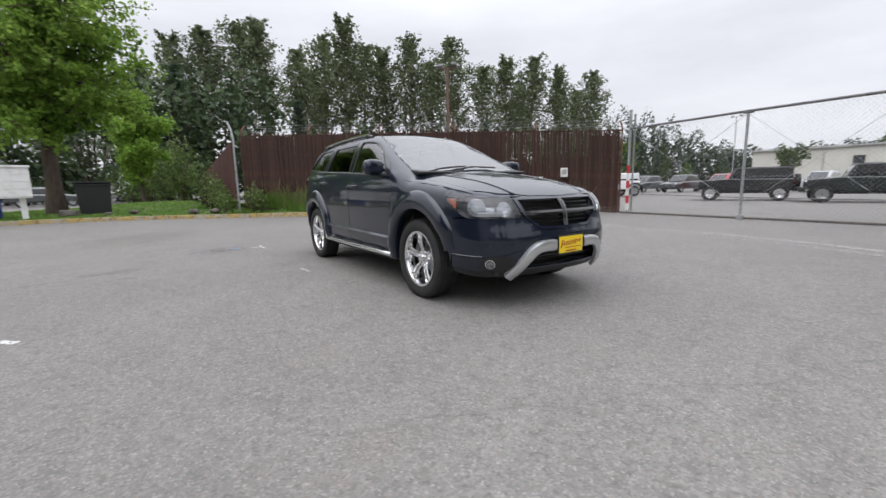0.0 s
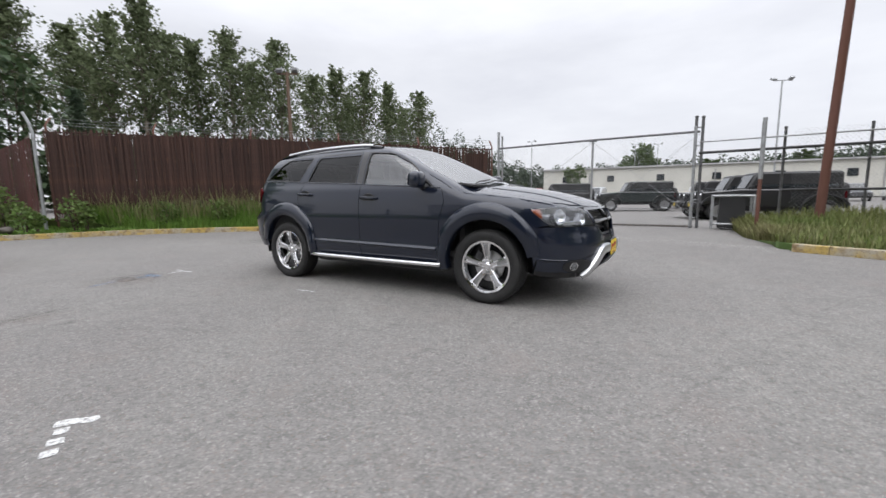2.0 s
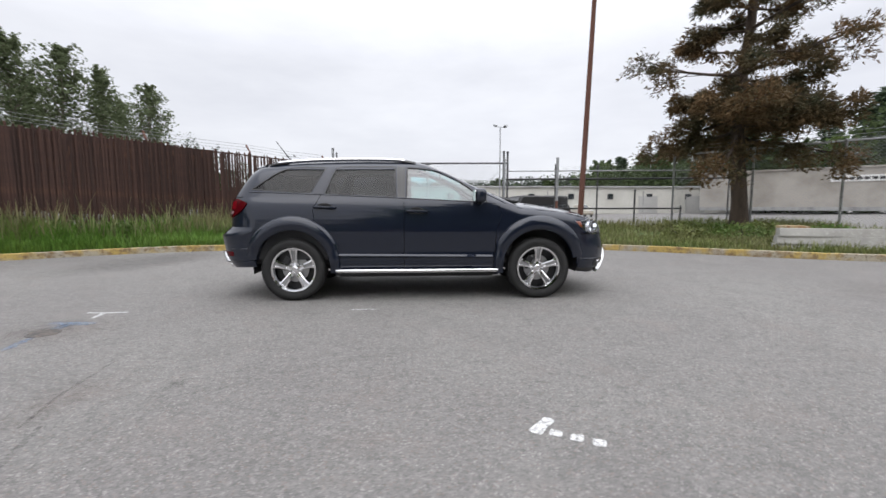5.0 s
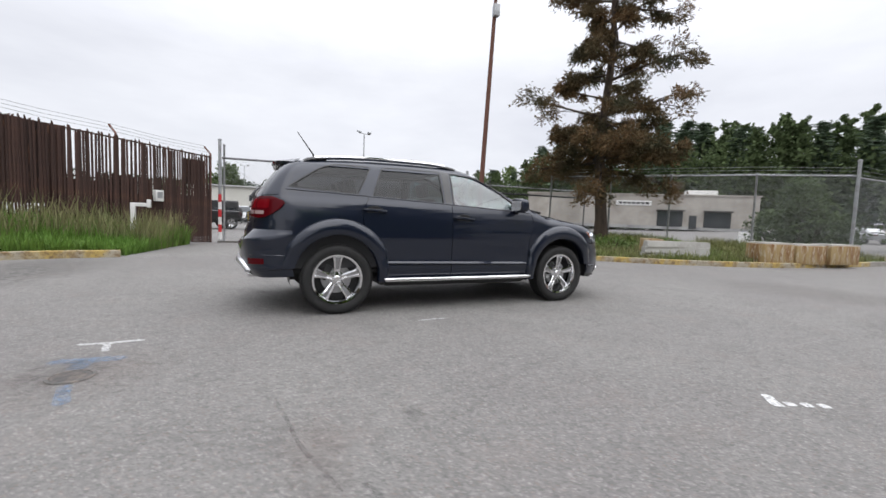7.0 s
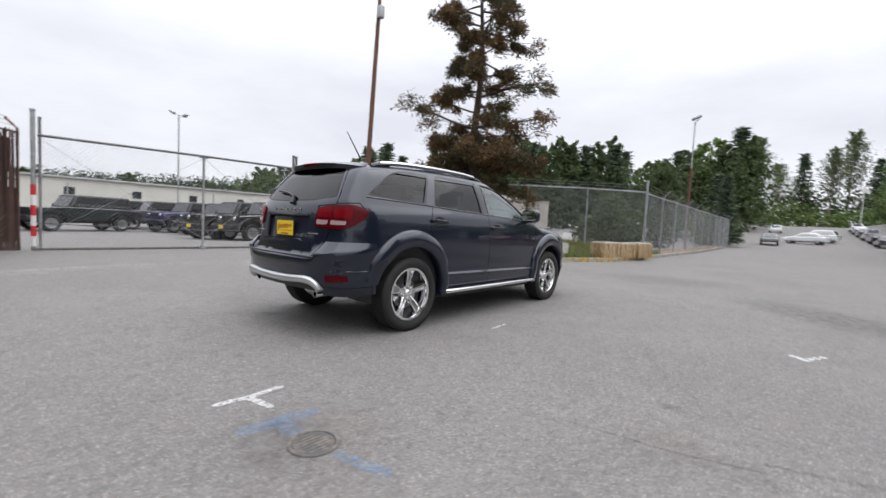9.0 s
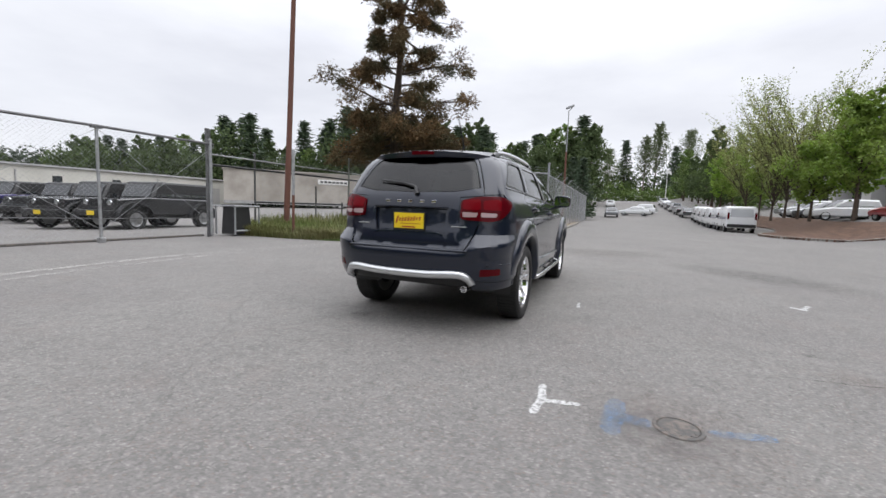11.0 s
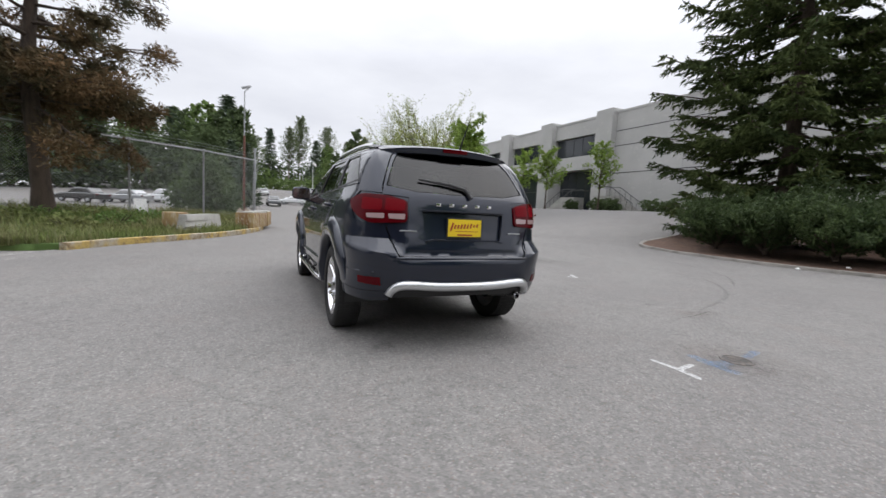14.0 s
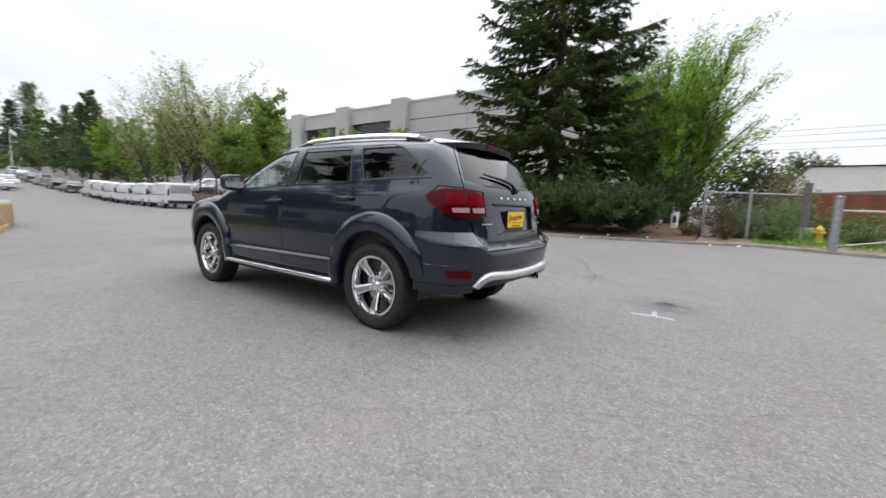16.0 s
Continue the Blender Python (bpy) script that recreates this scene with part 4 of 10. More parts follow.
def make_tree(name, label, category, seed, h, r0, crown_lo, spread, limbs, per, leaf, bark, leaf_mat, m, up=0.6, sub=5, puff=0.10, group="", lean=0.0, aspect=1.0, droop=0.3, twig=0.4, sides=6, fan=0.17, plume=False):
    sh, pts = limb_tree(seed, h, r0, crown_lo, spread, limbs, lean, up, sub, twig, sides, fan, plume)
    t = thing(name, label, category, group, m=m)
    part("trunk", sh, bark, t, smooth=True, sharp=None)
    rng = np.random.default_rng(seed)
    v, f = leaves(crown_points(pts, per, rng, puff), leaf, rng, droop, aspect)
    c = new("crown", big_mesh("crown", v, f, leaf_mat))
    c.parent = t
    return t


def table_of(rows):
    A, B = [a for a, b in rows], [b for a, b in rows]
    return lambda t: float(np.interp(t, A, B))


def make_conifer(name, label, seed, h, r0, lo, radius, tiers, m, needle, category="conifer", dens=1.0, gap=0.0, spray=0.22, curl=0.15, group="", wild=0.25, jitter=0.5, thick=0.10, far=False, hang=0.0, inner=0.12, width=0.15, blades=3, side_w=0.17):
    """A conifer: trunk, tiers of drooping branches, each carrying flat sprays of needle shoots."""
    rng = random.Random(seed)
    nr = np.random.default_rng(seed)
    sh = Shape()
    trunk = [Vector((0.1 * math.sin(i + seed), 0.08 * math.cos(1.3 * i), h * i / 12)) for i in range(13)]
    sh.tube(trunk, [r0 * (1.3 if i == 0 else 1) * (1 - i / 12.6) + 0.01 for i in range(13)], 10, caps=False)
    P, A = [], []
    for k in range(tiers):
        t = lo + (1 - lo) * (k + 0.5) / tiers
        nb = rng.randint(5, 8)
        for j in range(nb):
            if rng.random() < gap:
                continue
            tt = min(0.985, t + rng.uniform(-jitter, jitter) * (1 - lo) / tiers)
            az = 2 * math.pi * (j + rng.uniform(-0.3, 0.3)) / nb + k * 1.1
            L = radius(tt) * rng.uniform(1 - wild, 1 + wild)
            base = Vector((0, 0, h * tt))
            d0 = Vector((math.cos(az), math.sin(az), 0))
            line = []
            for s in range(7):
                u = s / 6
                line.append(base + d0 * L * u + Vector((0, 0, L * (curl * u * u - 0.30 * u * (1 - 0.5 * u) + 0.05 * rng.uniform(-1, 1)))))
            if not far or j % 3 == 0:
                sh.tube(line[::2], [max(0.012, 0.035 * (1 - 0.15 * s) * min(1.5, L / 2)) for s in (0, 2, 4, 6)], 3 if far else 5, caps=False)
            cnt = int(max(6, L * 26 * dens))
            for _ in range(cnt):
                u = rng.uniform(inner, 1.0)
                i = min(int(u * 6), 5)
                p = line[i].lerp(line[i + 1], u * 6 - i)
                side = Vector((-d0.y, d0.x, 0)) * rng.gauss(0, 1) * L * side_w * (1.1 - 0.6 * u)
                q = p + side + Vector((rng.gauss(0, 0.05), rng.gauss(0, 0.05), rng.gauss(-0.03, thick) * min(1.5, L) - hang * 0.35 * rng.random()))
                a = (d0 * 0.8 + side.normalized() * 0.6 + Vector((0, 0, rng.uniform(-0.5, 0.35) - 1.6 * hang * rng.random()))).normalized() if side.length > 0 else d0
                P.append(q)
                A.append(a)
    P, A = np.array(P), np.array(A)
    n = len(P)
    # each shoot: three slim crossed blades
    vs = []
    for k in range(2 if far else blades):
        b = nr.normal(size=(n, 3))
        b -= A * (A * b).sum(1)[:, None]
        b /= np.linalg.norm(b, axis=1)[:, None]
        s = spray * nr.uniform(0.6, 1.4, (n, 1))
        o = nr.normal(size=(n, 3)) * spray * 0.3
        vs.append(np.stack([P + o - A * s * 0.5, P + o + b * s * width, P + o + A * s * 0.8, P + o - b * s * width], 1).reshape(-1, 3))
    v = np.concatenate(vs)
    t = thing(name, label, category, group, m=m)
    part("trunk", sh, BARK, t, smooth=True, sharp=None)
    c = new("crown", big_mesh("crown", v, np.arange(len(v)).reshape(-1, 4), needle))
    c.parent = t
    return t


def make_spruce(name, label, seed, h, r0, lo, radius, tiers, m, needle, spray=0.20):
    """A spruce: boughs that dip and lift again at the tip, each with branchlets to both sides from which shoots hang."""
    rng = random.Random(seed)
    nr = np.random.default_rng(seed)
    sh = Shape()
    sh.tube([(0.06 * math.sin(i), 0.06 * math.cos(1.3 * i), h * i / 12) for i in range(13)], [r0 * (1.3 if i == 0 else 1) * (1 - i / 12.6) + 0.01 for i in range(13)], 10, caps=False)
    P, A = [], []
    for k in range(tiers):
        t = lo + (1 - lo) * (k + 0.5) / tiers
        nb = rng.randint(6, 8)
        for j in range(nb):
            tt = min(0.985, t + rng.uniform(-0.45, 0.45) * (1 - lo) / tiers)
            az = 2 * math.pi * (j + rng.uniform(-0.35, 0.35)) / nb + k * 1.1
            L = radius(tt) * rng.uniform(0.62, 1.12)
            d0 = Vector((math.cos(az), math.sin(az), 0))
            sd = Vector((-d0.y, d0.x, 0))
            wob = rng.uniform(-0.12, 0.12)
            line = [Vector((0, 0, h * tt)) + d0 * L * u + sd * L * wob * u * u + Vector((0, 0, L * (0.34 * u ** 2.4 - 0.34 * u + 0.02 * rng.uniform(-1, 1)))) for u in (s / 7 for s in range(8))]
            sh.tube(line[::2] + line[-1:], [0.012 + 0.008 * L * (1 - 0.2 * s) for s in range(5)], 4, caps=False)
            nl = max(3, int(L * 3.9))
            for q in range(nl):
                u = 0.20 + 0.80 * (q + rng.random()) / nl
                i = min(int(u * 7), 6)
                p = line[i].lerp(line[i + 1], min(1.0, u * 7 - i))
                for s in (-1, 1):
                    bl = (0.20 + 0.30 * L * (1 - u) ** 0.7 * (0.5 + u)) * rng.uniform(0.6, 1.25)
                    e = (d0 * 0.85 + sd * s * 0.75 + Vector((0, 0, rng.uniform(-0.30, 0.10)))).normalized()
                    ns = max(3, int(bl * 22))
                    for _ in range(ns):
                        v = rng.random()
                        P.append(p + e * bl * v + Vector((0, 0, -0.18 * v * v * bl)) + Vector((rng.gauss(0, 0.03), rng.gauss(0, 0.03), rng.gauss(-0.02, 0.03))))
                        A.append(e * 0.7 + Vector((rng.gauss(0, 0.3), rng.gauss(0, 0.3), -rng.random() ** 2 * 1.5 + 0.15)))
    P, A = np.array(P), np.array(A)
    A /= np.linalg.norm(A, axis=1)[:, None]
    n = len(P)
    vs = []
    for _ in range(2):
        b = nr.normal(size=(n, 3))
        b -= A * (A * b).sum(1)[:, None]
        b /= np.linalg.norm(b, axis=1)[:, None]
        s = spray * nr.uniform(0.6, 1.4, (n, 1))
        o = nr.normal(size=(n, 3)) * 0.02
        vs.append(np.stack([P + o - A * s * 0.3, P + o + b * s * 0.15, P + o + A * s, P + o - b * s * 0.15], 1).reshape(-1, 3))
    v = np.concatenate(vs)
    t = thing(name, label, "conifer", m=m)
    part("trunk", sh, BARK, t, smooth=True, sharp=None)
    c = new("crown", big_mesh("crown", v, np.arange(len(v)).reshape(-1, 4), needle))
    c.parent = t
    return t


def make_pine(name, label, category, seed, h, r0, boughs, m, needle, per=85, spray=0.21):
    """A conifer with bare inner boughs that carry dense tufts towards their ends. boughs: (from, to, how many, radius, slope, tufts)."""
    rng = random.Random(seed)
    nr = np.random.default_rng(seed)
    sh = Shape()
    trunk = [Vector((0.08 * math.sin(i * 0.8 + seed), 0.08 * math.cos(0.7 * i), h * i / 14)) for i in range(15)]
    sh.tube(trunk, [r0 * (1.3 if i == 0 else 1) * (1 - i / 14.8) + 0.01 for i in range(15)], 12, caps=False)
    P, A = [], []
    k = 0
    for lo, hi, cnt, radius, slope, us in boughs:
        for j in range(cnt):
            k += 1
            t = lo + (hi - lo) * (j + rng.random()) / cnt
            az = k * 2.4 + rng.uniform(-0.4, 0.4)
            L = radius(t) * rng.uniform(0.55, 1.15)
            i = min(int(t * 14), 13)
            p = trunk[i].lerp(trunk[i + 1], t * 14 - i)
            d = Vector((math.cos(az), math.sin(az), slope + rng.uniform(-0.2, 0.2)))
            line = [p]
            for q in range(6):
                d = (d + Vector((rng.uniform(-.22, .22), rng.uniform(-.22, .22), rng.uniform(-0.12, 0.10)))).normalized()
                line.append(line[-1] + d * L / 6)
            rb = 0.028 + 0.012 * L
            sh.tube(line, [rb * (1 - 0.13 * q) for q in range(7)], 5, caps=False)
            for u in us + us[1:]:
                u = min(1.0, max(0.1, u + rng.uniform(-0.07, 0.07)))
                i = min(int(u * 6), 5)
                c = line[i].lerp(line[i + 1], u * 6 - i) + Vector((rng.gauss(0, 0.17), rng.gauss(0, 0.17), rng.gauss(0.0, 0.10))) * L * 0.6
                sh.tube([line[max(0, i - 1)], c], [0.016, 0.008], 3, caps=False)
                w = rng.uniform(0.6, 1.35) * (0.17 + 0.052 * L)
                g = nr.normal(size=(per, 3))
                g *= (nr.uniform(0.05, 1.0, (per, 1)) ** 0.4 * (1.15 + 0.35 * np.sin(4 * g[:, :1] + 3 * g[:, 1:2] + k))) / np.linalg.norm(g, axis=1)[:, None]
                g = g * np.array([w, w, w * 0.72]) - np.array([0, 0, 0.12]) * (g[:, :2] ** 2).sum(1)[:, None] * np.array([[0, 0, 1]])
                P.append(np.array(c) + g)
                A.append(g / (w + 1e-6) + nr.normal(size=(per, 3)) * 0.6 + np.array([0.5 * math.cos(az), 0.5 * math.sin(az), 0.1]))
    P, A = np.concatenate(P), np.concatenate(A)
    A /= np.linalg.norm(A, axis=1)[:, None] + 1e-9
    n = len(P)
    vs = []
    for _ in range(2):
        b = nr.normal(size=(n, 3))
        b -= A * (A * b).sum(1)[:, None]
        b /= np.linalg.norm(b, axis=1)[:, None] + 1e-9
        s = spray * nr.uniform(0.6, 1.4, (n, 1))
        o = np.clip(nr.normal(size=(n, 3)), -2, 2) * spray * 0.25
        vs.append(np.stack([P + o - A * s * 0.5, P + o + b * s * 0.17, P + o + A * s * 0.8, P + o - b * s * 0.17], 1).reshape(-1, 3))
    v = np.concatenate(vs)
    t = thing(name, label, category, m=m)
    part("trunk", sh, BARK, t, smooth=True, sharp=None)
    c = new("crown", big_mesh("crown", v, np.arange(len(v)).reshape(-1, 4), needle))
    c.parent = t
    return t


def thicket(name, label, category, spots, leaf, mat, seed, per=500, stems=True, kind="", group=""):
    """One bush or a far wood edge: clumps (x, y, z, radius, height), filled with leaves over thin stems."""
    nr = np.random.default_rng(seed)
    pts = []
    for x, y, z, r, h in spots:
        n = int(per)
        d = nr.normal(size=(n, 3))
        d /= np.linalg.norm(d, axis=1)[:, None]
        rad = nr.uniform(0.35, 1.0, (n, 1)) ** 0.5 * (1 + 0.25 * np.sin(5 * d[:, :1] + 3 * d[:, 1:2] + 4 * d[:, 2:3] + seed))
        q = d * rad * np.array([r, r, h / 2]) + np.array([x, y, z + h / 2])
        pts.append(q[q[:, 2] > z - 0.05])
    v, f = leaves(np.concatenate(pts), leaf, nr, 0.1)
    t = thing(name, label, category, group, kind)
    c = new("foliage", big_mesh("foliage", v, f, mat))
    c.parent = t
    if stems:
        sh = Shape()
        rr = random.Random(seed)
        for x, y, z, r, h in spots:
            for _ in range(5):
                a = rr.uniform(0, 6.28)
                sh.tube([(x + 0.1 * r * math.cos(a), y + 0.1 * r * math.sin(a), z - 0.1), (x + 0.3 * r * math.cos(a), y + 0.3 * r * math.sin(a), z + 0.4 * h), (x + 0.6 * r * math.cos(a), y + 0.6 * r * math.sin(a), z + 0.8 * h)], [0.03 * r + 0.006, 0.02 * r + 0.004, 0.004], 5, caps=False)
        part("stem", sh, BARK, t, smooth=True, sharp=None)
    return t


def grass(name, label, height_fn, count, u, v, tall, mat, seed, width=0.012):
    """Blades rooted on a bank."""
    rng = random.Random(seed)
    nr = np.random.default_rng(seed)
    roots = []
    while len(roots) < count:
        a, b = rng.uniform(*u), rng.uniform(*v)
        p = height_fn(a, b)
        if noise.noise((p.x * 0.5, p.y * 0.5, seed)) + 0.6 > rng.random():
            roots.append((p.x, p.y, p.z, tall(a, b)))
    R = np.array(roots)
    n = len(R)
    az = nr.uniform(0, 6.283, n)
    h = R[:, 3] * nr.uniform(0.5, 1.25, n)
    lean = nr.uniform(0.1, 0.6, n) * h
    w = width * nr.uniform(0.7, 1.4, n)
    dx, dy = np.cos(az), np.sin(az)
    z = np.zeros(n)
    p0 = R[:, :3] - np.stack([z, z, z + 0.02], 1)
    s = np.stack([-dy * w, dx * w, z], 1)
    mid = p0 + np.stack([dx * lean * 0.35, dy * lean * 0.35, h * 0.6], 1)
    tip = p0 + np.stack([dx * lean, dy * lean, h], 1)
    v_ = np.stack([p0 - s, p0 + s, mid + s * 0.8, tip, mid - s * 0.8], 1).reshape(-1, 3)
    k = np.arange(n)[:, None] * 5
    f = np.concatenate([k + np.array([[0, 1, 2]]), k + np.array([[0, 2, 4]]), k + np.array([[4, 2, 3]])])
    return tagged(new(name, big_mesh(name, v_, f, mat)), label, "grass", kind="stuff")


grass("lawn_grass", "short green lawn grass", lawn_w, 26000, (0, 1), (0.0, 0.95), lambda a, b: 0.09, GRASS, 1, 0.02)
grass("tall_grass", "tall unmown green grass below the fence", lawn_n, 26000, (0, 1), (0.05, 1.0), lambda a, b: 0.22 + 0.35 * b, GRASS, 2)
grass("seed_grass", "pale seeding grass stalks below the fence", lawn_n, 2800, (0, 1), (0.35, 1.0), lambda a, b: 0.55 + 0.45 * b, GRASS_DRY, 3, 0.010)
grass("bank_grass", "rough green grass on the bank", lawn_e, 30000, (0, 0.95), (0.02, 1.0), lambda a, b: 0.14 + 0.24 * b, GRASS_OLIVE, 4)
grass("bank_seed_grass", "dry pale grass on the bank", lawn_e, 8000, (0, 1), (0.02, 1.0), lambda a, b: 0.26, GRASS_DRY, 5, 0.009)
grass("verge_grass", "weeds and grass along the kerb", bed_w, 16000, (0.22, 1), (0.05, 0.6), lambda a, b: 0.10 + 0.35 * b, GRASS, 6)

# tall poplars beyond the rusted fence
def poplar_crown(r):
    """Spindle-shaped: thin low limbs, fullest at two fifths, a blunt tip."""
    def f(t):
        u = max(0.0, (t - 0.36) / 0.64)
        return r * (0.6 + 0.4 * smooth01(u / 0.25)) * (0.10 + 0.90 * (1 - u) ** 0.75)
    return f


POPLARS = []
for k in range(5):
    POPLARS.append(make_tree("poplar", "tall grey-green poplar with an open ragged crown", "tree", 20 + k, 20.4, 0.24, 0.36, poplar_crown(5.4 + 0.6 * (k % 3)), 56, 5, 0.285, BARK_PALE, LEAF_POPLAR, pose(-60, 22 + 9 * k, 0), up=0.85, sub=4, puff=0.062, group="poplar row", twig=0.0, sides=4, fan=0.15, lean=0.6))
rp = random.Random(8)
ROW = [(-61.2, 0.0, 21.3), (-58.9, 4.0, 21.8), (-60.4, 8.1, 23.8), (-55.8, 10.5, 23.1), (-62.6, 16.5, 22.4), (-51.0, 19.3, 23.8), (-57.5, 19.1, 22.9), (-57.3, 25.1, 22.8), (-50.4, 25.6, 20.6), (-46.9, 27.8, 21.9), (-53.9, 35.4, 21.3), (-45.5, 33.5, 21.9), (-44.6, 38.0, 18.5), (-43.7, 42.0, 20.0), (-39.8, 43.2, 19.5), (-38.4, 47.1, 18.3), (-34.7, 50.1, 17.0), (-67.3, -3.6, 18.5), (-69.5, 21.3, 21.5), (-42.7, 56.6, 16.7), (-69.1, -8.0, 17.0), (-50.9, 51.8, 18.5), (-70.6, -13.4, 16.0)]
for i, (x, y, h) in enumerate(ROW):
    s = h / 21.0
    c = POPLARS[i] if i < 5 else copy_thing(POPLARS[i % 5], Matrix())
    c.matrix_basis = pose(x, y, -0.2, 0, 0, rp.uniform(0, 360)) @ Matrix.Diagonal((1.02 * s + 0.08, 1.02 * s + 0.08, s, 1))
FIRS = [make_conifer("dark_fir", "dark green fir behind the fences", 40 + k, 14 + 2 * k, 0.25, 0.08, lambda t: 2.9 * (1 - t) + 0.25, 20, pose(-44, 14 + 9 * k, 0), NEEDLE_FAR, dens=0.18, spray=0.73, group="fir wood", far=True, thick=0.14) for k in range(2)]
for i, (x, y, s) in enumerate([(-50, 6, 0.85), (-47, 12, 0.7), (-52, 20, 0.75), (-41, 36, 0.6), (-36, 44, 0.6), (-34, 92, 0.42)]):
    if i < 2:
        FIRS[i].matrix_basis = pose(x, y, 0) @ Matrix.Scale(s, 4)
    else:
        c = copy_thing(FIRS[i % 2], pose(x, y, 0, 0, 0, 40 * i))
        c.scale = (s, s, s)
thicket("wood_edge", "dark undergrowth below the poplars", "undergrowth", [(-50 - 3 * math.sin(k) + 0.7 * k, -38 + 3.4 * k, 0, 3.8, (12.0 if 9 <= k <= 13 else 6.2) + 1.6 * math.sin(2.1 * k)) for k in range(28)], 0.5, LEAF_DARK, 5, 1100, kind="stuff")

# the broad maple on the west lawn
make_tree("maple", "broad bright green maple with a dark trunk", "tree", 3, 8.8, 0.30, 0.33, round_crown(4.0, 0.33, 0.35, 0.85), 46, 31, 0.15, BARK, LEAF_MAPLE, pose(-17.6, -6.0, 0.15), up=0.12, sub=7, puff=0.034)
make_tree("lime_sapling", "light green young tree near the red fence", "tree", 31, 6.5, 0.12, 0.22, round_crown(2.8, 0.22), 26, 20, 0.18, BARK, LEAF_MAPLE, pose(-29.0, -3.6, 0.2), sub=5, up=0.3, puff=0.09)
for k, (x, y, sc) in enumerate([(-62, -10, 0.7), (-60, -17, 0.62), (-57, -24, 0.6), (-70, -14, 0.8), (-66, -22, 0.8), (-40, -16, 0.4), (-54, -5, 0.5), (-52, -31, 0.6)]):
    c = copy_thing(POPLARS[k % 5], pose(x, y, -1.5, 0, 0, 77 * k))
    c.scale = (sc * 1.3, sc * 1.3, sc)

# the browned conifer on the bank
CEDAR_R = table_of([(0.0, 2.3), (0.2, 2.6), (0.30, 2.5), (0.36, 2.5), (0.42, 3.1), (0.5, 2.8), (0.58, 2.35), (0.66, 2.2), (0.75, 1.9), (0.86, 1.4), (1.0, 0.5)])
make_pine("browned_cedar", "tall half-browned conifer with tufted layered boughs", "conifer", 11, 12.6, 0.23, [(0.225, 0.37, 24, CEDAR_R, -0.12, (0.32, 0.5, 0.68, 0.84, 1.0)), (0.36, 0.80, 34, CEDAR_R, 0.02, (0.55, 0.72, 0.86, 1.0)), (0.80, 0.99, 14, CEDAR_R, 0.30, (0.35, 0.65, 0.95))], pose(10.0, 7.0, 0.3, 0, 0, 180), NEEDLE_BROWN, per=120, spray=0.10)
# the big spruce in the mulched bed
SPRUCE_R = table_of([(0.0, 4.5), (0.12, 4.7), (0.25, 5.0), (0.38, 5.1), (0.48, 4.9), (0.56, 4.4), (0.65, 3.6), (0.8, 2.4), (1.0, 0.3)])
make_spruce("spruce", "large dark green spruce reaching down to the mulch", 12, 19.0, 0.36, 0.03, SPRUCE_R, 28, pose(5.2, -19.3, 0.4), NEEDLE)
JUNIPERS = [(5.5, -15.3, 1.3), (4.5, -13.9, 1.3), (2.7, -13.6, 1.3), (0.9, -13.7, 1.25), (-0.3, -14.4, 1.05), (3.6, -15.4, 1.7), (1.6, -15.5, 1.7), (0.3, -16.0, 1.3)]
for k, (x, y, r) in enumerate(JUNIPERS):
    make_tree("juniper", "spreading dark green juniper shrub with feathery fans", "shrub", 60 + k, 0.75, 0.06, 0.05, lambda t, r=r: r * (1.15 - 0.3 * t), 62, 9, 0.155, BARK, NEEDLE_JUNIPER, pose(x, y, 0.22), up=0.62, sub=5, puff=0.035, group="juniper shrubs", aspect=0.27, droop=-0.4, twig=0.0, sides=4, fan=0.10, plume=True)
for x, y, h, L, up, k in ((0.2, -26.0, 5.6, 7.0, 1.9, 14), (1.2, -25.0, 5.6, 5.2, 0.9, 15), (-0.4, -27.5, 4.4, 3.9, 1.9, 16)):
    make_tree("lime_tree", "tall bright lime-green tree with feathery upright shoots", "tree", k, h, 0.2, 0.08, lambda t, L=L: L * (1.0 - 0.25 * t), 84, 17, 0.145, BARK, LEAF_LIME, pose(x, y, 0.3), up=up, sub=6, puff=0.020, aspect=0.5, fan=0.055, droop=-0.8, plume=True)
# young trees on the island and along the road
STREET = [(25.4, -14.2, 7.6, LEAF_STREET), (29.5, -13.6, 5.4, LEAF_STREET), (27.2, -15.0, 6.6, LEAF_LIME), (33.5, -14.2, 9.6, LEAF_SPRING), (37.5, -14.6, 9.4, LEAF_SPRING), (41.5, -14.8, 9.8, LEAF_SPRING), (46.0, -15.0, 8.8, LEAF_STREET), (52.0, -15.2, 9.6, LEAF_SPRING), (60.0, -15.6, 9.0, LEAF_STREET), (69.0, -16.0, 9.5, LEAF_LIME), (29.5, -25.5, 5.2, LEAF_STREET), (36.5, -27.5, 6.2, LEAF_STREET), (25.4, -28.6, 5.8, LEAF_STREET)]
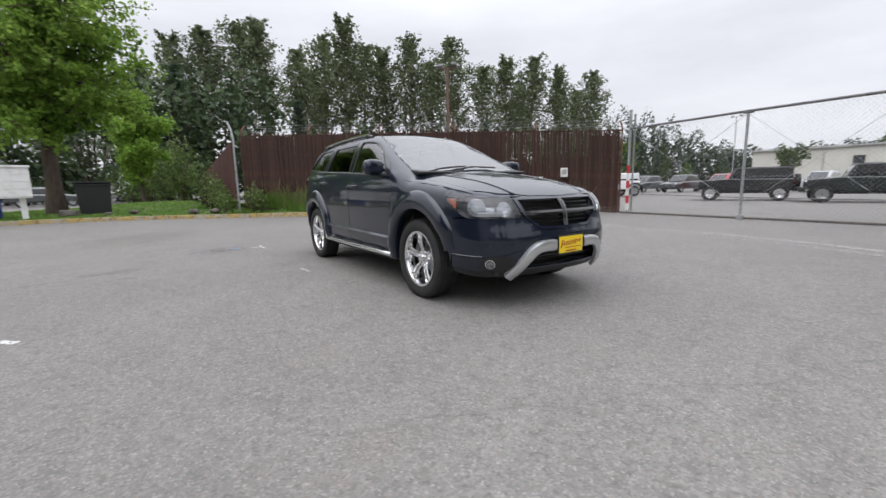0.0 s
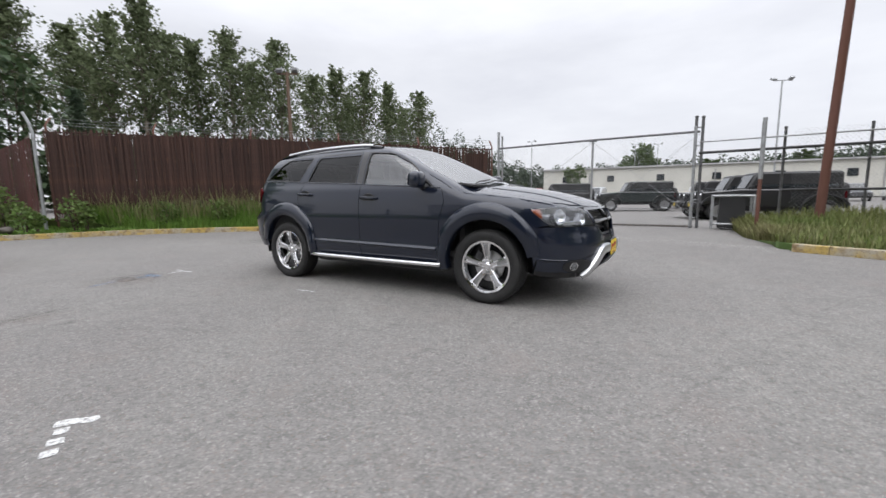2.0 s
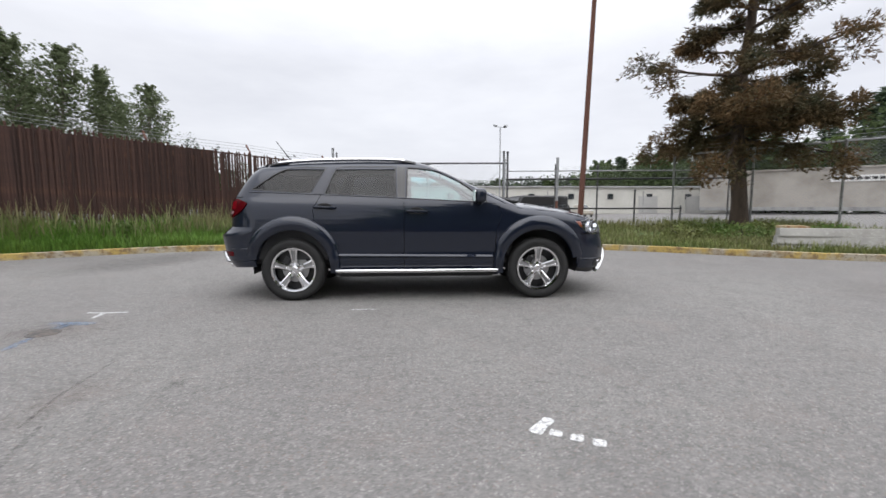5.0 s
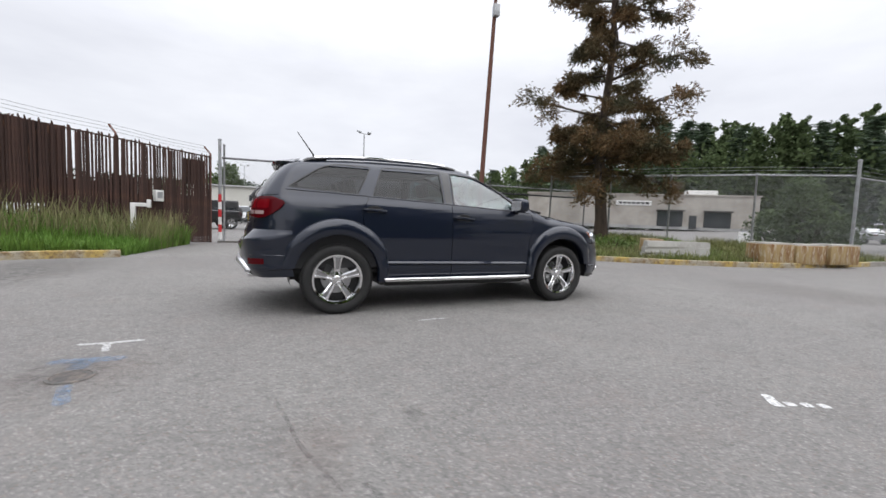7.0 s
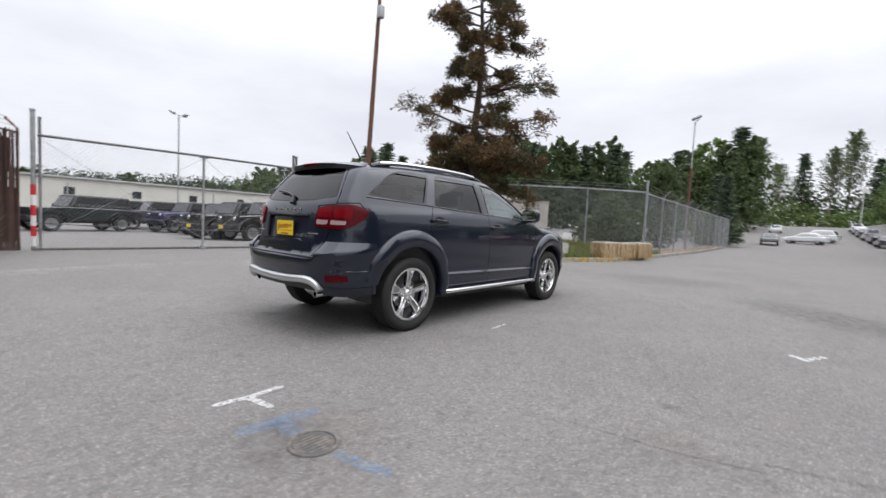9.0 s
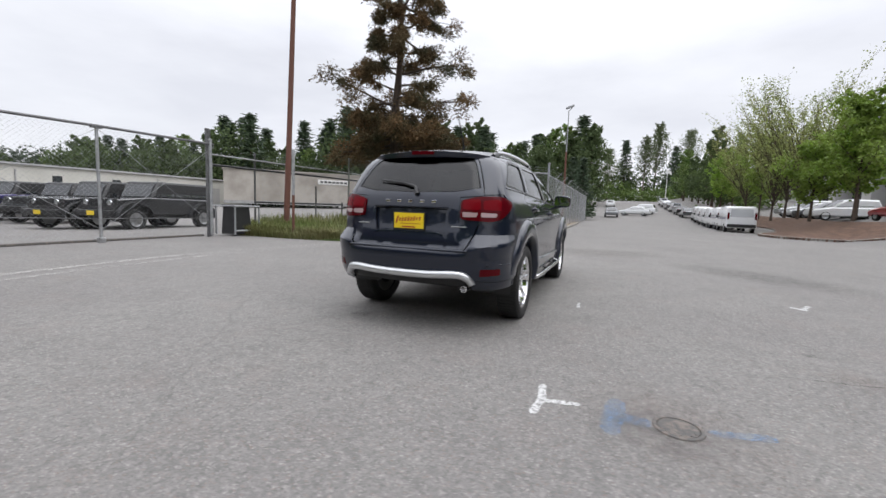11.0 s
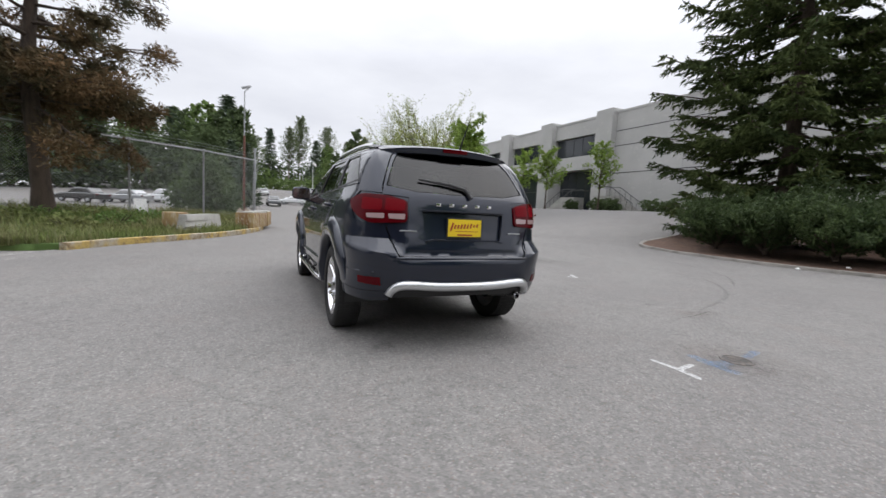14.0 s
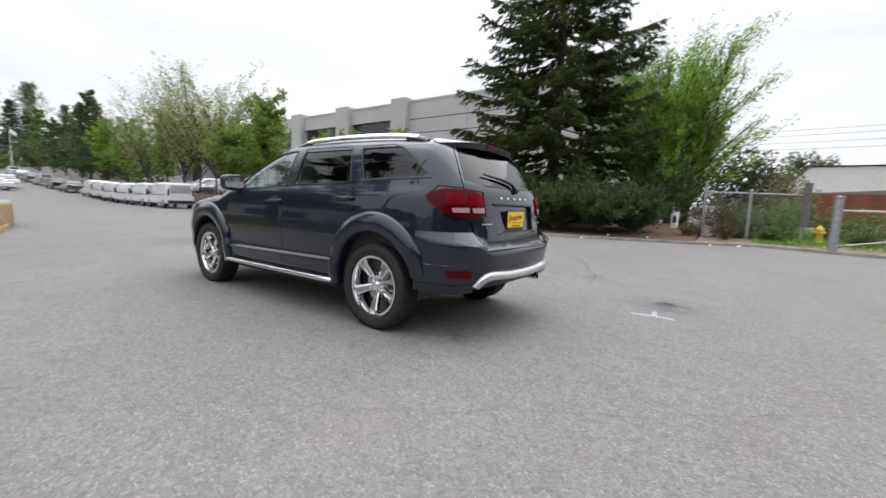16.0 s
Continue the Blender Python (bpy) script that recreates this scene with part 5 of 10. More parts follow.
for k, (x, y, h, mt) in enumerate(STREET):
    pale = mt is LEAF_SPRING
    m = pose(x, y, rise(x, y) + (0.75 if y > -18 and x < 40 else 0.4 if y > -18 else 0.0), 0, 0, 50 * k)
    if pale:
        make_tree("street_tree", "slender young tree in pale spring leaf", "tree", 70 + k, h * 0.42, 0.09, 0.30, lambda t, h=h: h * 0.74 * (1 - 0.2 * t), 36, 11, 0.12, BARK, mt, m, up=1.5, sub=5, puff=0.022, group="street trees", twig=0.85, fan=0.06, plume=True)
    else:
        make_tree("street_tree", "small bright green street tree", "tree", 70 + k, h * (0.92 if y > -20 else 1.1), 0.08, 0.22 if y > -20 else 0.34, round_crown(3.0 if y > -20 else 2.3, 0.22 if y > -20 else 0.34, 0.35, 0.7), 26 if y > -20 else 20, 13 if y > -20 else 6, 0.16, BARK, mt, m, up=0.55, sub=5, puff=0.05, group="street trees")

# the woods beyond the yards
WOODS = [make_tree("wood_tree", "dense dark green broadleaf tree in the far wood", "tree", 90 + k, 17.0 + 2 * k, 0.3, 0.10, round_crown(5.6, 0.10, 0.25, 0.8), 26, 5, 0.62, BARK, LEAF_WOOD if k < 2 else LEAF_SHRUB, pose(60 + 9 * k, 24, 0), up=0.45, sub=4, puff=0.10, group="far wood", twig=0.05, sides=4) for k in range(3)]
rw = random.Random(12)
SKY_LINE = table_of([(-12, 8.6), (-7.7, 10.6), (-5, 11.2), (-1.5, 10.0), (0.7, 11.4), (2.9, 10.6), (4.0, 12.0), (6, 11.5), (8, 11.0), (10.7, 10.4), (14.2, 8.9), (18, 11.6), (21.5, 10.8), (25.5, 11.8), (27, 10.6), (28.7, 12.3), (30, 11.4), (32.2, 13.4), (33.7, 12.0), (36.1, 12.5), (38, 11.4), (39.7, 7.6), (43.2, 6.8), (45.2, 7.6), (46.4, 10.9), (50.6, 10.2), (52.2, 7.5), (56.4, 7.3), (60, 6.9), (64, 6.2)])
n = 0
for row in range(2):
    az = 3.5 + 1.1 * row
    while az < 64:
        D = (102 if row == 0 else 116) + rw.uniform(-5, 5)
        x, y = -5.0 + D * math.cos(radians(az)), -1.5 + D * math.sin(radians(az))
        h = (D * math.tan(radians(SKY_LINE(az) * rw.uniform(0.90, 1.04))) + 1.0) * (1.0 if row == 0 else 1.02)
        z = rise(x, y) - 0.3
        fir = n % 5 in (1, 3) or 46 < az < 51 or 33 < az < 39
        if n < 3:
            c, H = WOODS[n], 17.0 + 2 * n
        elif fir:
            c, H = copy_thing(FIRS[n % 2], Matrix()), 14.0 + 2 * (n % 2)
        else:
            c, H = copy_thing(WOODS[n % 3], Matrix()), 17.0 + 2 * (n % 3)
        s = (h - z) / (H * 1.03)
        c.matrix_basis = pose(x, y, z, 0, 0, 33 * n) @ Matrix.Diagonal((s * (1.25 if fir else 0.95), s * (1.25 if fir else 0.95), s, 1))
        n += 1
        az += 2.3 * rw.uniform(0.7, 1.25)
thicket("hill_scrub", "dark green undergrowth at the foot of the far wood", "undergrowth", [(-5 + 97 * math.cos(radians(a)), 97 * math.sin(radians(a)), rise(60, 60) - 1, 4.4, 2.0 - rise(60, 60) + 97 * math.tan(radians(SKY_LINE(a) * (0.80 + 0.08 * math.sin(3 * a))))) for a in np.arange(4.0, 66.0, 1.6)], 0.6, LEAF_WOOD, 33, 760, stems=False, kind="stuff")
HILL = table_of([(50, 6.5), (60, 5.6), (66, 4.6), (72, 4.2), (80, 3.8), (100, 3.2), (108, 2.9), (111, 3.6), (113.5, 4.6), (115.5, 6.0), (118, 7.4), (121, 8.2), (126, 8.4), (132, 7.6)])
thicket("far_hill", "dark wooded hill far behind the yard, haze put into its leaf colour", "woods", [(140 * math.cos(radians(a)), 140 * math.sin(radians(a)), -1.0, 5.0, 1.0 + (140 * math.tan(radians(HILL(a))) + 2) * (0.9 + 0.14 * math.sin(7 * a))) for a in np.arange(52.0, 132.0, 1.35)], 0.65, LEAF_HILL_HAZE, 34, 1300, stems=False, kind="stuff")
for k in range(9):
    x, y = 22 + 7 * k, 92 - 0.6 * k + rw.uniform(-3, 3)
    c = copy_thing(WOODS[k % 3], pose(x, y, rise(x, y) - 0.3, 0, 0, 33 * k))
    s = rw.uniform(0.35, 0.6)
    c.scale = (s, s, s)
for k in range(8):
    x, y = 72 + 8.5 * k, -16.2 - 0.3 * k + rw.uniform(-1, 1)
    c = copy_thing(WOODS[k % 3], pose(x, y, rise(x, y) - 0.3, 0, 0, 41 * k))
    s = rw.uniform(0.5, 0.75)
    c.scale = (s, s, s)
for x, y, sc, w in ((-44.0, -0.2, 0.80, 1.1), (-41.0, 1.0, 0.62, 1.2), (-38.5, -1.6, 0.45, 1.4)):
    c = copy_thing(FIRS[1], pose(x, y, 0, 0, 0, 17 * x))
    c.scale = (sc * w, sc * w, sc)
thicket("hedge_bush", "bright green bushes where the drive bends", "bush", [(-34.5, -2.2, 0.1, 1.5, 4.2), (-36.5, -3.4, 0.1, 1.5, 3.6), (-33.0, -1.2, 0.1, 1.2, 4.6), (-39.5, -4.4, 0.1, 1.6, 3.2)], 0.17, LEAF_SHRUB, 28, 1500)
lone = copy_thing(FIRS[0], pose(-5 + 104 * math.cos(radians(41.2)), -1.5 + 104 * math.sin(radians(41.2)), 0, 0, 0, 20))
lone.scale = (1.5, 1.5, 1.42)
# open-crowned pines and poplars on the rise at the road's end
for i, (x, y, s) in enumerate([(150, 13, 1.05), (152, 7.5, 1.2), (150, 2.0, 0.95), (158, -3, 1.0), (152, -9, 1.1), (160, -13, 1.25), (150, -18, 0.9), (158, -23, 1.05), (154, -30, 0.95), (162, -38, 1.0)]):
    c = copy_thing(POPLARS[i % 5] if i % 3 else FIRS[i % 2], pose(x, y, rise(x, y), 0, 0, 50 * i))
    c.scale = (s, s, s * rw.uniform(0.85, 1.1)) if i % 3 else (1.5 * s, 1.5 * s, 1.35 * s)
thicket("road_end_bank", "green brush bank across the end of the road", "undergrowth", [(144, -46 + 6.5 * k, rise(144, 0) - 1.0, 5.5, 6.0 + 1.5 * math.sin(k * 2)) for k in range(12)], 0.6, LEAF_SHRUB, 15, 700, stems=False, kind="stuff")
thicket("road_end_wood", "dark wood edge behind the bank at the road's end", "woods", [(156 + 2 * math.sin(k), -52 + 5.5 * k, rise(150, 0) - 1.0, 5.5, 12.0 + 2.5 * math.sin(k * 2.3)) for k in range(15)], 0.75, LEAF_WOOD, 16, 800, stems=False, kind="stuff")
thicket("roadside_brush", "mixed green brush along the road", "undergrowth", [(66 + 6.0 * k, -20.6 - 0.4 * k + math.sin(3 * k), rise(66 + 6 * k, -21) - 0.2, 3.2, 5.4 + 1.6 * math.sin(2.7 * k)) for k in range(12)], 0.45, LEAF_SHRUB, 17, 900, stems=False, kind="stuff")
for k in range(30):
    o = FIRS[k % 2] if k % 3 else WOODS[k % 2]
    x, y = -26 + 5.4 * k + 2 * math.sin(5 * k), 122 + 5 * math.sin(3 * k)
    c = copy_thing(o, pose(x, y, -0.5, 0, 0, 71 * k))
    sc = 0.40 + 0.010 * k + 0.07 * math.sin(2.3 * k)
    c.scale = (sc * 2.0, sc * 2.0, sc)
for k in range(15):
    c = copy_thing(FIRS[k % 2] if k % 2 else WOODS[k % 3], pose(-54 + 2.1 * k, 88 - 0.3 * k + 3 * math.sin(2 * k), 0, 0, 0, 50 * k))
    sc = max(0.20, 0.70 - 0.055 * k + 0.05 * math.sin(2 * k)) * (1.1 if k % 2 else 0.85)
    c.scale = (sc * 1.35, sc * 1.35, sc)
thicket("yard_tree", "small open green tree in front of the yard building", "tree", [(-10.2, 48, 1.6, 0.9, 2.0), (-9.5, 48.4, 2.5, 0.8, 1.7), (-10.7, 48.2, 2.6, 0.7, 1.4)], 0.17, LEAF_WOOD, 18, 700)
thicket("far_round_tree", "broad round tree showing above the yard building", "tree", [(-6.9, 85, 3.5, 2.6, 5.6), (-8.9, 85.5, 3.5, 1.8, 4.2), (-4.9, 85.2, 3.5, 1.8, 4.0), (-6.2, 85, 6.4, 1.6, 3.6)], 0.4, LEAF_WOOD, 19, 800)
thicket("corner_bush", "large green bush beyond the chain-link corner", "bush", [(17.0, 3.4, 0.1, 1.0, 2.2), (16.9, 3.6, 1.2, 0.7, 1.9), (17.8, 3.0, 0.1, 0.9, 1.7), (16.4, 4.3, 0.1, 0.8, 1.8), (17.4, 3.9, 0.8, 0.7, 1.7)], 0.12, LEAF_WOOD, 20, 1700)
thicket("fir_bush", "small conical green tree behind the fence", "bush", [(33.0, 5.0, 0.1, 1.7, 4.6), (33.0, 5.0, 2.5, 1.1, 4.2)], 0.28, LEAF_WOOD, 21, 2200)
for x, y, sc in ((48.5, 2.5, 0.54), (52.0, 3.2, 0.48), (56.0, 4.4, 0.6)):
    c = copy_thing(FIRS[0], pose(x, y, rise(x, y), 0, 0, 31 * x))
    c.scale = (sc * 1.15, sc * 1.15, sc)
thicket("verge_brush", "dark green brush where the fence ends", "undergrowth", [(48 + 3.4 * k, 3.6 + 0.3 * k + 0.6 * math.sin(2 * k), rise(48 + 3.4 * k, 4) - 0.1, 1.9, 3.2 + 1.0 * math.sin(1.7 * k)) for k in range(14)], 0.3, LEAF_WOOD, 22, 800, kind="stuff")
for k, (x, y, z, r, h) in enumerate([(7.4, 5.6, 0.15, 0.6, 0.6), (8.6, 4.9, 0.18, 0.7, 0.65), (9.6, 5.6, 0.2, 0.7, 0.7), (10.6, 4.6, 0.2, 0.7, 0.6), (8.2, 7.0, 0.2, 0.7, 0.7), (9.3, 6.6, 0.22, 0.6, 0.6), (11.6, 3.6, 0.18, 0.5, 0.45)]):
    thicket("weed_bush", "broad-leaved weeds on the bank", "weeds", [(x, y, z, r * 0.9, h * 0.72), (x + 0.5 * r, y - 0.3 * r, z, r * 0.5, h * 0.5)], 0.08, LEAF_SHRUB if k % 2 else GRASS_OLIVE, 150 + k, 330, group="bank weeds")
for k, (x, y, r, h) in enumerate([(-11.9, 0.1, 0.45, 1.1), (-12.5, -0.8, 0.4, 0.8), (-10.6, 1.9, 0.35, 0.8), (-9.5, 2.9, 0.4, 0.9), (-14.3, -0.8, 0.5, 1.3), (-15.6, -0.9, 0.6, 1.9), (-17.2, -0.9, 0.8, 2.4), (-19.4, -1.0, 1.0, 2.7), (-7.4, 5.0, 0.3, 0.6)]):
    thicket("weed_bush", "pale-flowering weed bush below the rusted fence", "weeds", [(x, y, 0.28, 0.75 * r, 0.85 * h), (x + 0.4 * r, y + 0.2, 0.28, 0.5 * r, 0.6 * h)], 0.085, LEAF_SHRUB, 130 + k, 240, group="fence weeds")
for k, (x, y, r, h) in enumerate([(-3.4, -17.6, 0.6, 1.1), (-4.3, -17.5, 0.7, 1.3), (-4.9, -17.6, 0.7, 1.5), (-5.2, -18.6, 0.7, 1.7), (-7.6, -18.4, 0.8, 1.2), (-8.9, -17.6, 0.8, 1.1), (-3.9, -18.3, 0.6, 1.2), (-6.9, -19.6, 0.8, 1.4), (-4.6, -16.1, 0.35, 0.5), (-7.2, -16.6, 0.5, 0.7)]):
    thicket("bramble", "tangled green brambles round the yard fence", "shrub", [(x, y, 0.15, r, h), (x + 0.5 * r, y + 0.1, 0.15, 0.6 * r, 0.7 * h)], 0.075, LEAF_SHRUB, 170 + k, 800, group="brambles")
for k, (x, y, r, h) in enumerate([(-4.3, -19.4, 0.8, 2.5), (-2.75, -17.3, 0.45, 1.6), (-2.2, -17.6, 0.45, 1.3), (-3.15, -17.0, 0.4, 1.4), (-3.6, -17.9, 0.5, 1.5), (-2.0, -15.9, 0.4, 0.5), (-3.2, -15.7, 0.4, 0.5)]):
    thicket("dry_scrub", "dry brown scrub round the yard fence", "shrub", [(x, y, 0.18, r, h)], 0.055, LEAF_BROWN, 180 + k, 1300, group="dry scrub")
rl = random.Random(23)
for k in (0, 3, 4, 6, 7):
    x = (1.0, -0.4, -1.4, -2.9, -3.7, -4.9, -1.0, 0.3, -2.2)[k]
    y = (-12.0, -12.3, -12.7, -13.3, -13.7, -13.6, -13.1, -12.9, -13.9)[k]
    lt = thing("litter_scrap", "small crumpled scrap of pale litter by the kerb", "litter", "kerb litter", m=pose(x, y, 0.0 if k < 6 else 0.12, 0, 0, 47 * k) @ Matrix.Scale(0.75, 4))
    part("scrap", Shape().add([(-0.07, -0.04, 0.004), (0.0, -0.06, 0.035), (0.08, -0.03, 0.006), (0.09, 0.04, 0.03), (0.0, 0.06, 0.006), (-0.08, 0.035, 0.03), (0.01, 0.0, 0.06 + 0.02 * rl.random())], [(0, 1, 6), (1, 2, 6), (2, 3, 6), (3, 4, 6), (4, 5, 6), (5, 0, 6), (5, 4, 3, 2, 1, 0)]), WHITE_PAINT, lt)
thicket("far_tree", "round grey-green tree behind the sheds", "tree", [(-8.1, -62, 1.5, 1.9, 7.2), (-10.2, -63, 1.5, 1.5, 6.6), (-6.9, -62.4, 1.5, 1.0, 4.4)], 0.26, LEAF_WOOD, 26, 2800)

thicket("bed_brush", "dark green brush under the spruce", "undergrowth", [(0.4, -21.3, 0.3, 1.3, 2.9), (-0.9, -22.6, 0.3, 1.4, 3.2), (1.6, -20.6, 0.3, 1.3, 2.6), (3.4, -18.4, 0.3, 1.6, 2.6), (6.4, -18.0, 0.3, 1.5, 2.3), (5.0, -17.3, 0.3, 1.5, 2.1)], 0.12, NEEDLE_JUNIPER, 42, 2200)
thicket("dark_tree", "dark green tree behind the yard fence", "tree", [(-3.6, -33.0, 0.2, 1.8, 5.6), (-4.7, -33.5, 0.2, 1.4, 4.2), (-2.6, -32.0, 0.2, 1.6, 4.6)], 0.2, LEAF_DARK, 40, 2200)
thicket("dark_tree", "brown-green scrub tree behind the yard fence", "tree", [(-5.4, -30.0, 0.2, 0.9, 4.0), (-6.4, -30.0, 0.2, 0.8, 2.8)], 0.14, GRASS_DRY, 41, 1300)


# ---------------------------------------------------------------- the parked car: materials
def glass_material(name, tint, base=0.045, gloss=1.0):
    """Thin glass: tinted see-through, mirror-like towards grazing angles; base is the head-on reflection."""
    m = bpy.data.materials.new(name)
    m.use_nodes = True
    n, l = m.node_tree.nodes, m.node_tree.links
    n.remove(n["Principled BSDF"])
    tr = n.new("ShaderNodeBsdfTransparent")
    tr.inputs[0].default_value = (*tint, 1)
    gl = n.new("ShaderNodeBsdfGlossy")
    gl.inputs["Roughness"].default_value = 0.01
    gl.inputs[0].default_value = (gloss, gloss, gloss, 1)
    lw = n.new("ShaderNodeLayerWeight")
    lw.inputs["Blend"].default_value = 0.5
    pw = n.new("ShaderNodeMath")
    pw.operation = "POWER"
    pw.inputs[1].default_value = 4.5
    l.new(lw.outputs["Facing"], pw.inputs[0])
    mr = n.new("ShaderNodeMapRange")
    mr.inputs["To Min"].default_value = base
    mr.inputs["To Max"].default_value = 1.0
    l.new(pw.outputs[0], mr.inputs["Value"])
    mx = n.new("ShaderNodeMixShader")
    l.new(mr.outputs[0], mx.inputs[0])
    l.new(tr.outputs[0], mx.inputs[1])
    l.new(gl.outputs[0], mx.inputs[2])
    l.new(mx.outputs[0], n["Material Output"].inputs[0])
    return m


PAINT_COAT_IOR = 1.53
PAINT = material("dark_blue_grey_car_paint", (0.0082, 0.0122, 0.0245), 0.32, 0.2, coat=1.0, spec=0.12)
PAINT.node_tree.nodes["Principled BSDF"].inputs["Coat IOR"].default_value = PAINT_COAT_IOR
CHROME = material("chrome", (0.82, 0.82, 0.83), 0.06, 1.0)
SATIN = material("satin_silver", (0.62, 0.63, 0.64), 0.28, 0.85)
GREY_ALLOY = material("grey_alloy", (0.42, 0.42, 0.43), 0.3, 0.9)
BLACK_TRIM = material("black_trim", (0.014, 0.014, 0.015), 0.45)
GLOSS_BLACK = material("gloss_black", (0.010, 0.010, 0.011), 0.15, coat=0.5)
TYRE = material("tyre_rubber", (0.014, 0.014, 0.014), 0.75, var=((5, (0.026, 0.025, 0.024), 0.5, 0.75),), bump=0.15)
CABIN = material("dark_cabin_trim", (0.05, 0.05, 0.052), 0.8)
SEAT_CLOTH = material("dark_seat_cloth", (0.035, 0.035, 0.037), 0.9, bump=0.2, bump_scale=200)
HEADLINER = material("grey_headliner", (0.14, 0.15, 0.15), 0.95)
GLASS_CLEAR = glass_material("clear_car_glass", (0.48, 0.72, 0.74), 0.14)
GLASS_SCREEN = glass_material("windscreen_glass", (0.70, 0.80, 0.79), 0.24)
GLASS_REAR = glass_material("rear_window_glass", (0.05, 0.055, 0.06), 0.055, 0.72)
GLASS_TINT = glass_material("privacy_car_glass", (0.16, 0.17, 0.18), 0.045, 0.8)
RED_LENS = material("red_lamp_lens", (0.075, 0.002, 0.005), 0.15, coat=0.08, spec=0.10)
RED_DARK = material("bright_red_lamp_cell", (0.15, 0.003, 0.007), 0.2, coat=0.05, spec=0.06)
CLEAR_LENS = glass_material("clear_lamp_lens", (0.94, 0.95, 0.97), 0.05)
PALE_LENS = material("pale_reverse_lens", (0.36, 0.26, 0.26), 0.15, coat=0.3)
AMBER = material("amber_lens", (0.26, 0.055, 0.015), 0.15, coat=0.3)
REFLECTOR = material("lamp_reflector", (0.62, 0.63, 0.65), 0.22, 0.95)
LAMP_INNER = material("silver_lamp_housing", (0.26, 0.265, 0.275), 0.25, 0.7)
SIGN_YELLOW = material("yellow_plate", (0.80, 0.58, 0.02), 0.4)
SIGN_RED = material("red_plate_mark", (0.35, 0.06, 0.02), 0.5)


# ---------------------------------------------------------------- the parked car: body surface
def table(rows):
    """A smooth function through (a, b) rows."""
    P = curve_through([(a, b, 0) for a, b in rows], 12)
    A, B = np.array([p.x for p in P]), np.array([p.y for p in P])
    A = np.maximum.accumulate(A)
    return lambda v: np.interp(v, A, B)


W_PLAN = table([(-2.6, 0.74), (-2.3, 0.815), (-2.0, 0.868), (-1.6, 0.893), (-1.0, 0.900), (0.0, 0.903), (1.0, 0.900), (1.6, 0.890), (2.0, 0.862), (2.3, 0.80), (2.6, 0.72)])
W_PROF = table([(0.1, -0.14), (0.26, -0.07), (0.36, -0.025), (0.48, 0.0), (0.58, -0.006), (0.80, 0.003), (0.98, -0.004), (1.08, -0.018), (1.15, -0.036), (1.20, -0.062), (1.26, -0.088), (1.45, -0.165), (1.60, -0.245), (1.80, -0.37)])
TOP = table([(-2.6, 1.47), (-2.2, 1.545), (-2.0, 1.588), (-1.7, 1.634), (-1.3, 1.668), (-0.8, 1.686), (-0.35, 1.686), (-0.05, 1.672), (0.12, 1.640), (0.35, 1.548), (0.67, 1.406), (0.95, 1.285), (1.12, 1.212), (1.24, 1.168), (1.40, 1.150), (1.79, 1.092), (2.05, 1.030), (2.22, 0.972), (2.36, 0.905), (2.6, 0.76)])
X_FRONT = table([(0.1, 2.20), (0.25, 2.30), (0.36, 2.385), (0.46, 2.425), (0.58, 2.435), (0.66, 2.42), (0.72, 2.405), (0.84, 2.385), (0.92, 2.35), (1.0, 2.27), (1.3, 2.0)])
X_REAR = table([(0.1, -2.20), (0.28, -2.24), (0.40, -2.33), (0.52, -2.375), (0.64, -2.392), (0.715, -2.390), (0.745, -2.376), (0.800, -2.312), (0.85, -2.297), (0.95, -2.290), (1.10, -2.272), (1.20, -2.240), (1.30, -2.175), (1.45, -2.065), (1.58, -1.97), (1.75, -1.86)])


X_GATE = table([(0.1, -2.20), (0.28, -2.24), (0.40, -2.33), (0.52, -2.375), (0.64, -2.392), (0.70, -2.390), (0.722, -2.372), (0.742, -2.338), (0.80, -2.334), (0.88, -2.318), (0.95, -2.300), (1.10, -2.272), (1.20, -2.240), (1.30, -2.175), (1.45, -2.065), (1.58, -1.97), (1.75, -1.86)])


def smax(a, b, k):
    h = np.maximum(k - np.abs(a - b), 0.0) / k
    return np.maximum(a, b) + h * h * k * 0.25


def body(x, y, z):
    """Negative inside the car's skin, zero on it."""
    a = np.abs(y)
    side = a - (W_PLAN(x) + W_PROF(z))
    top = (z - (TOP(x) - 0.11 * y * y)) * 0.9
    front = x - (X_FRONT(z) - 0.113 * a ** 2 - 0.70 * a ** 5)
    zc = z - 0.035 * np.clip((a - 0.42) / 0.2, 0, 1) ** 2 * np.clip((1.1 - z) / 0.2, 0, 1)
    w = np.clip((a - 0.47) / 0.10, 0, 1)
    rear = (X_REAR(zc) * w + X_GATE(z) * (1 - w) + 0.10 * a ** 2 + 0.62 * a ** 7) - x
    under = 0.24 - z
    f = smax(side, top, 0.10)
    f = smax(f, front, 0.09)
    f = smax(f, rear, 0.10)
    return smax(f, under, 0.06)


def shoot(origin, way, far=3.0):
    lo, hi = np.zeros(len(origin)), np.full(len(origin), far)
    for _ in range(36):
        mid = (lo + hi) / 2
        p = origin + way * mid[:, None]
        out = body(p[:, 0], p[:, 1], p[:, 2]) > 0
        hi, lo = np.where(out, mid, hi), np.where(out, lo, mid)
    return origin + way * lo[:, None]


def skin_normal(p):
    e = 1e-3
    g = np.stack([body(*(p + d).T) - body(*(p - d).T) for d in np.eye(3) * e], 1)
    return g / (np.linalg.norm(g, axis=1)[:, None] + 1e-12)


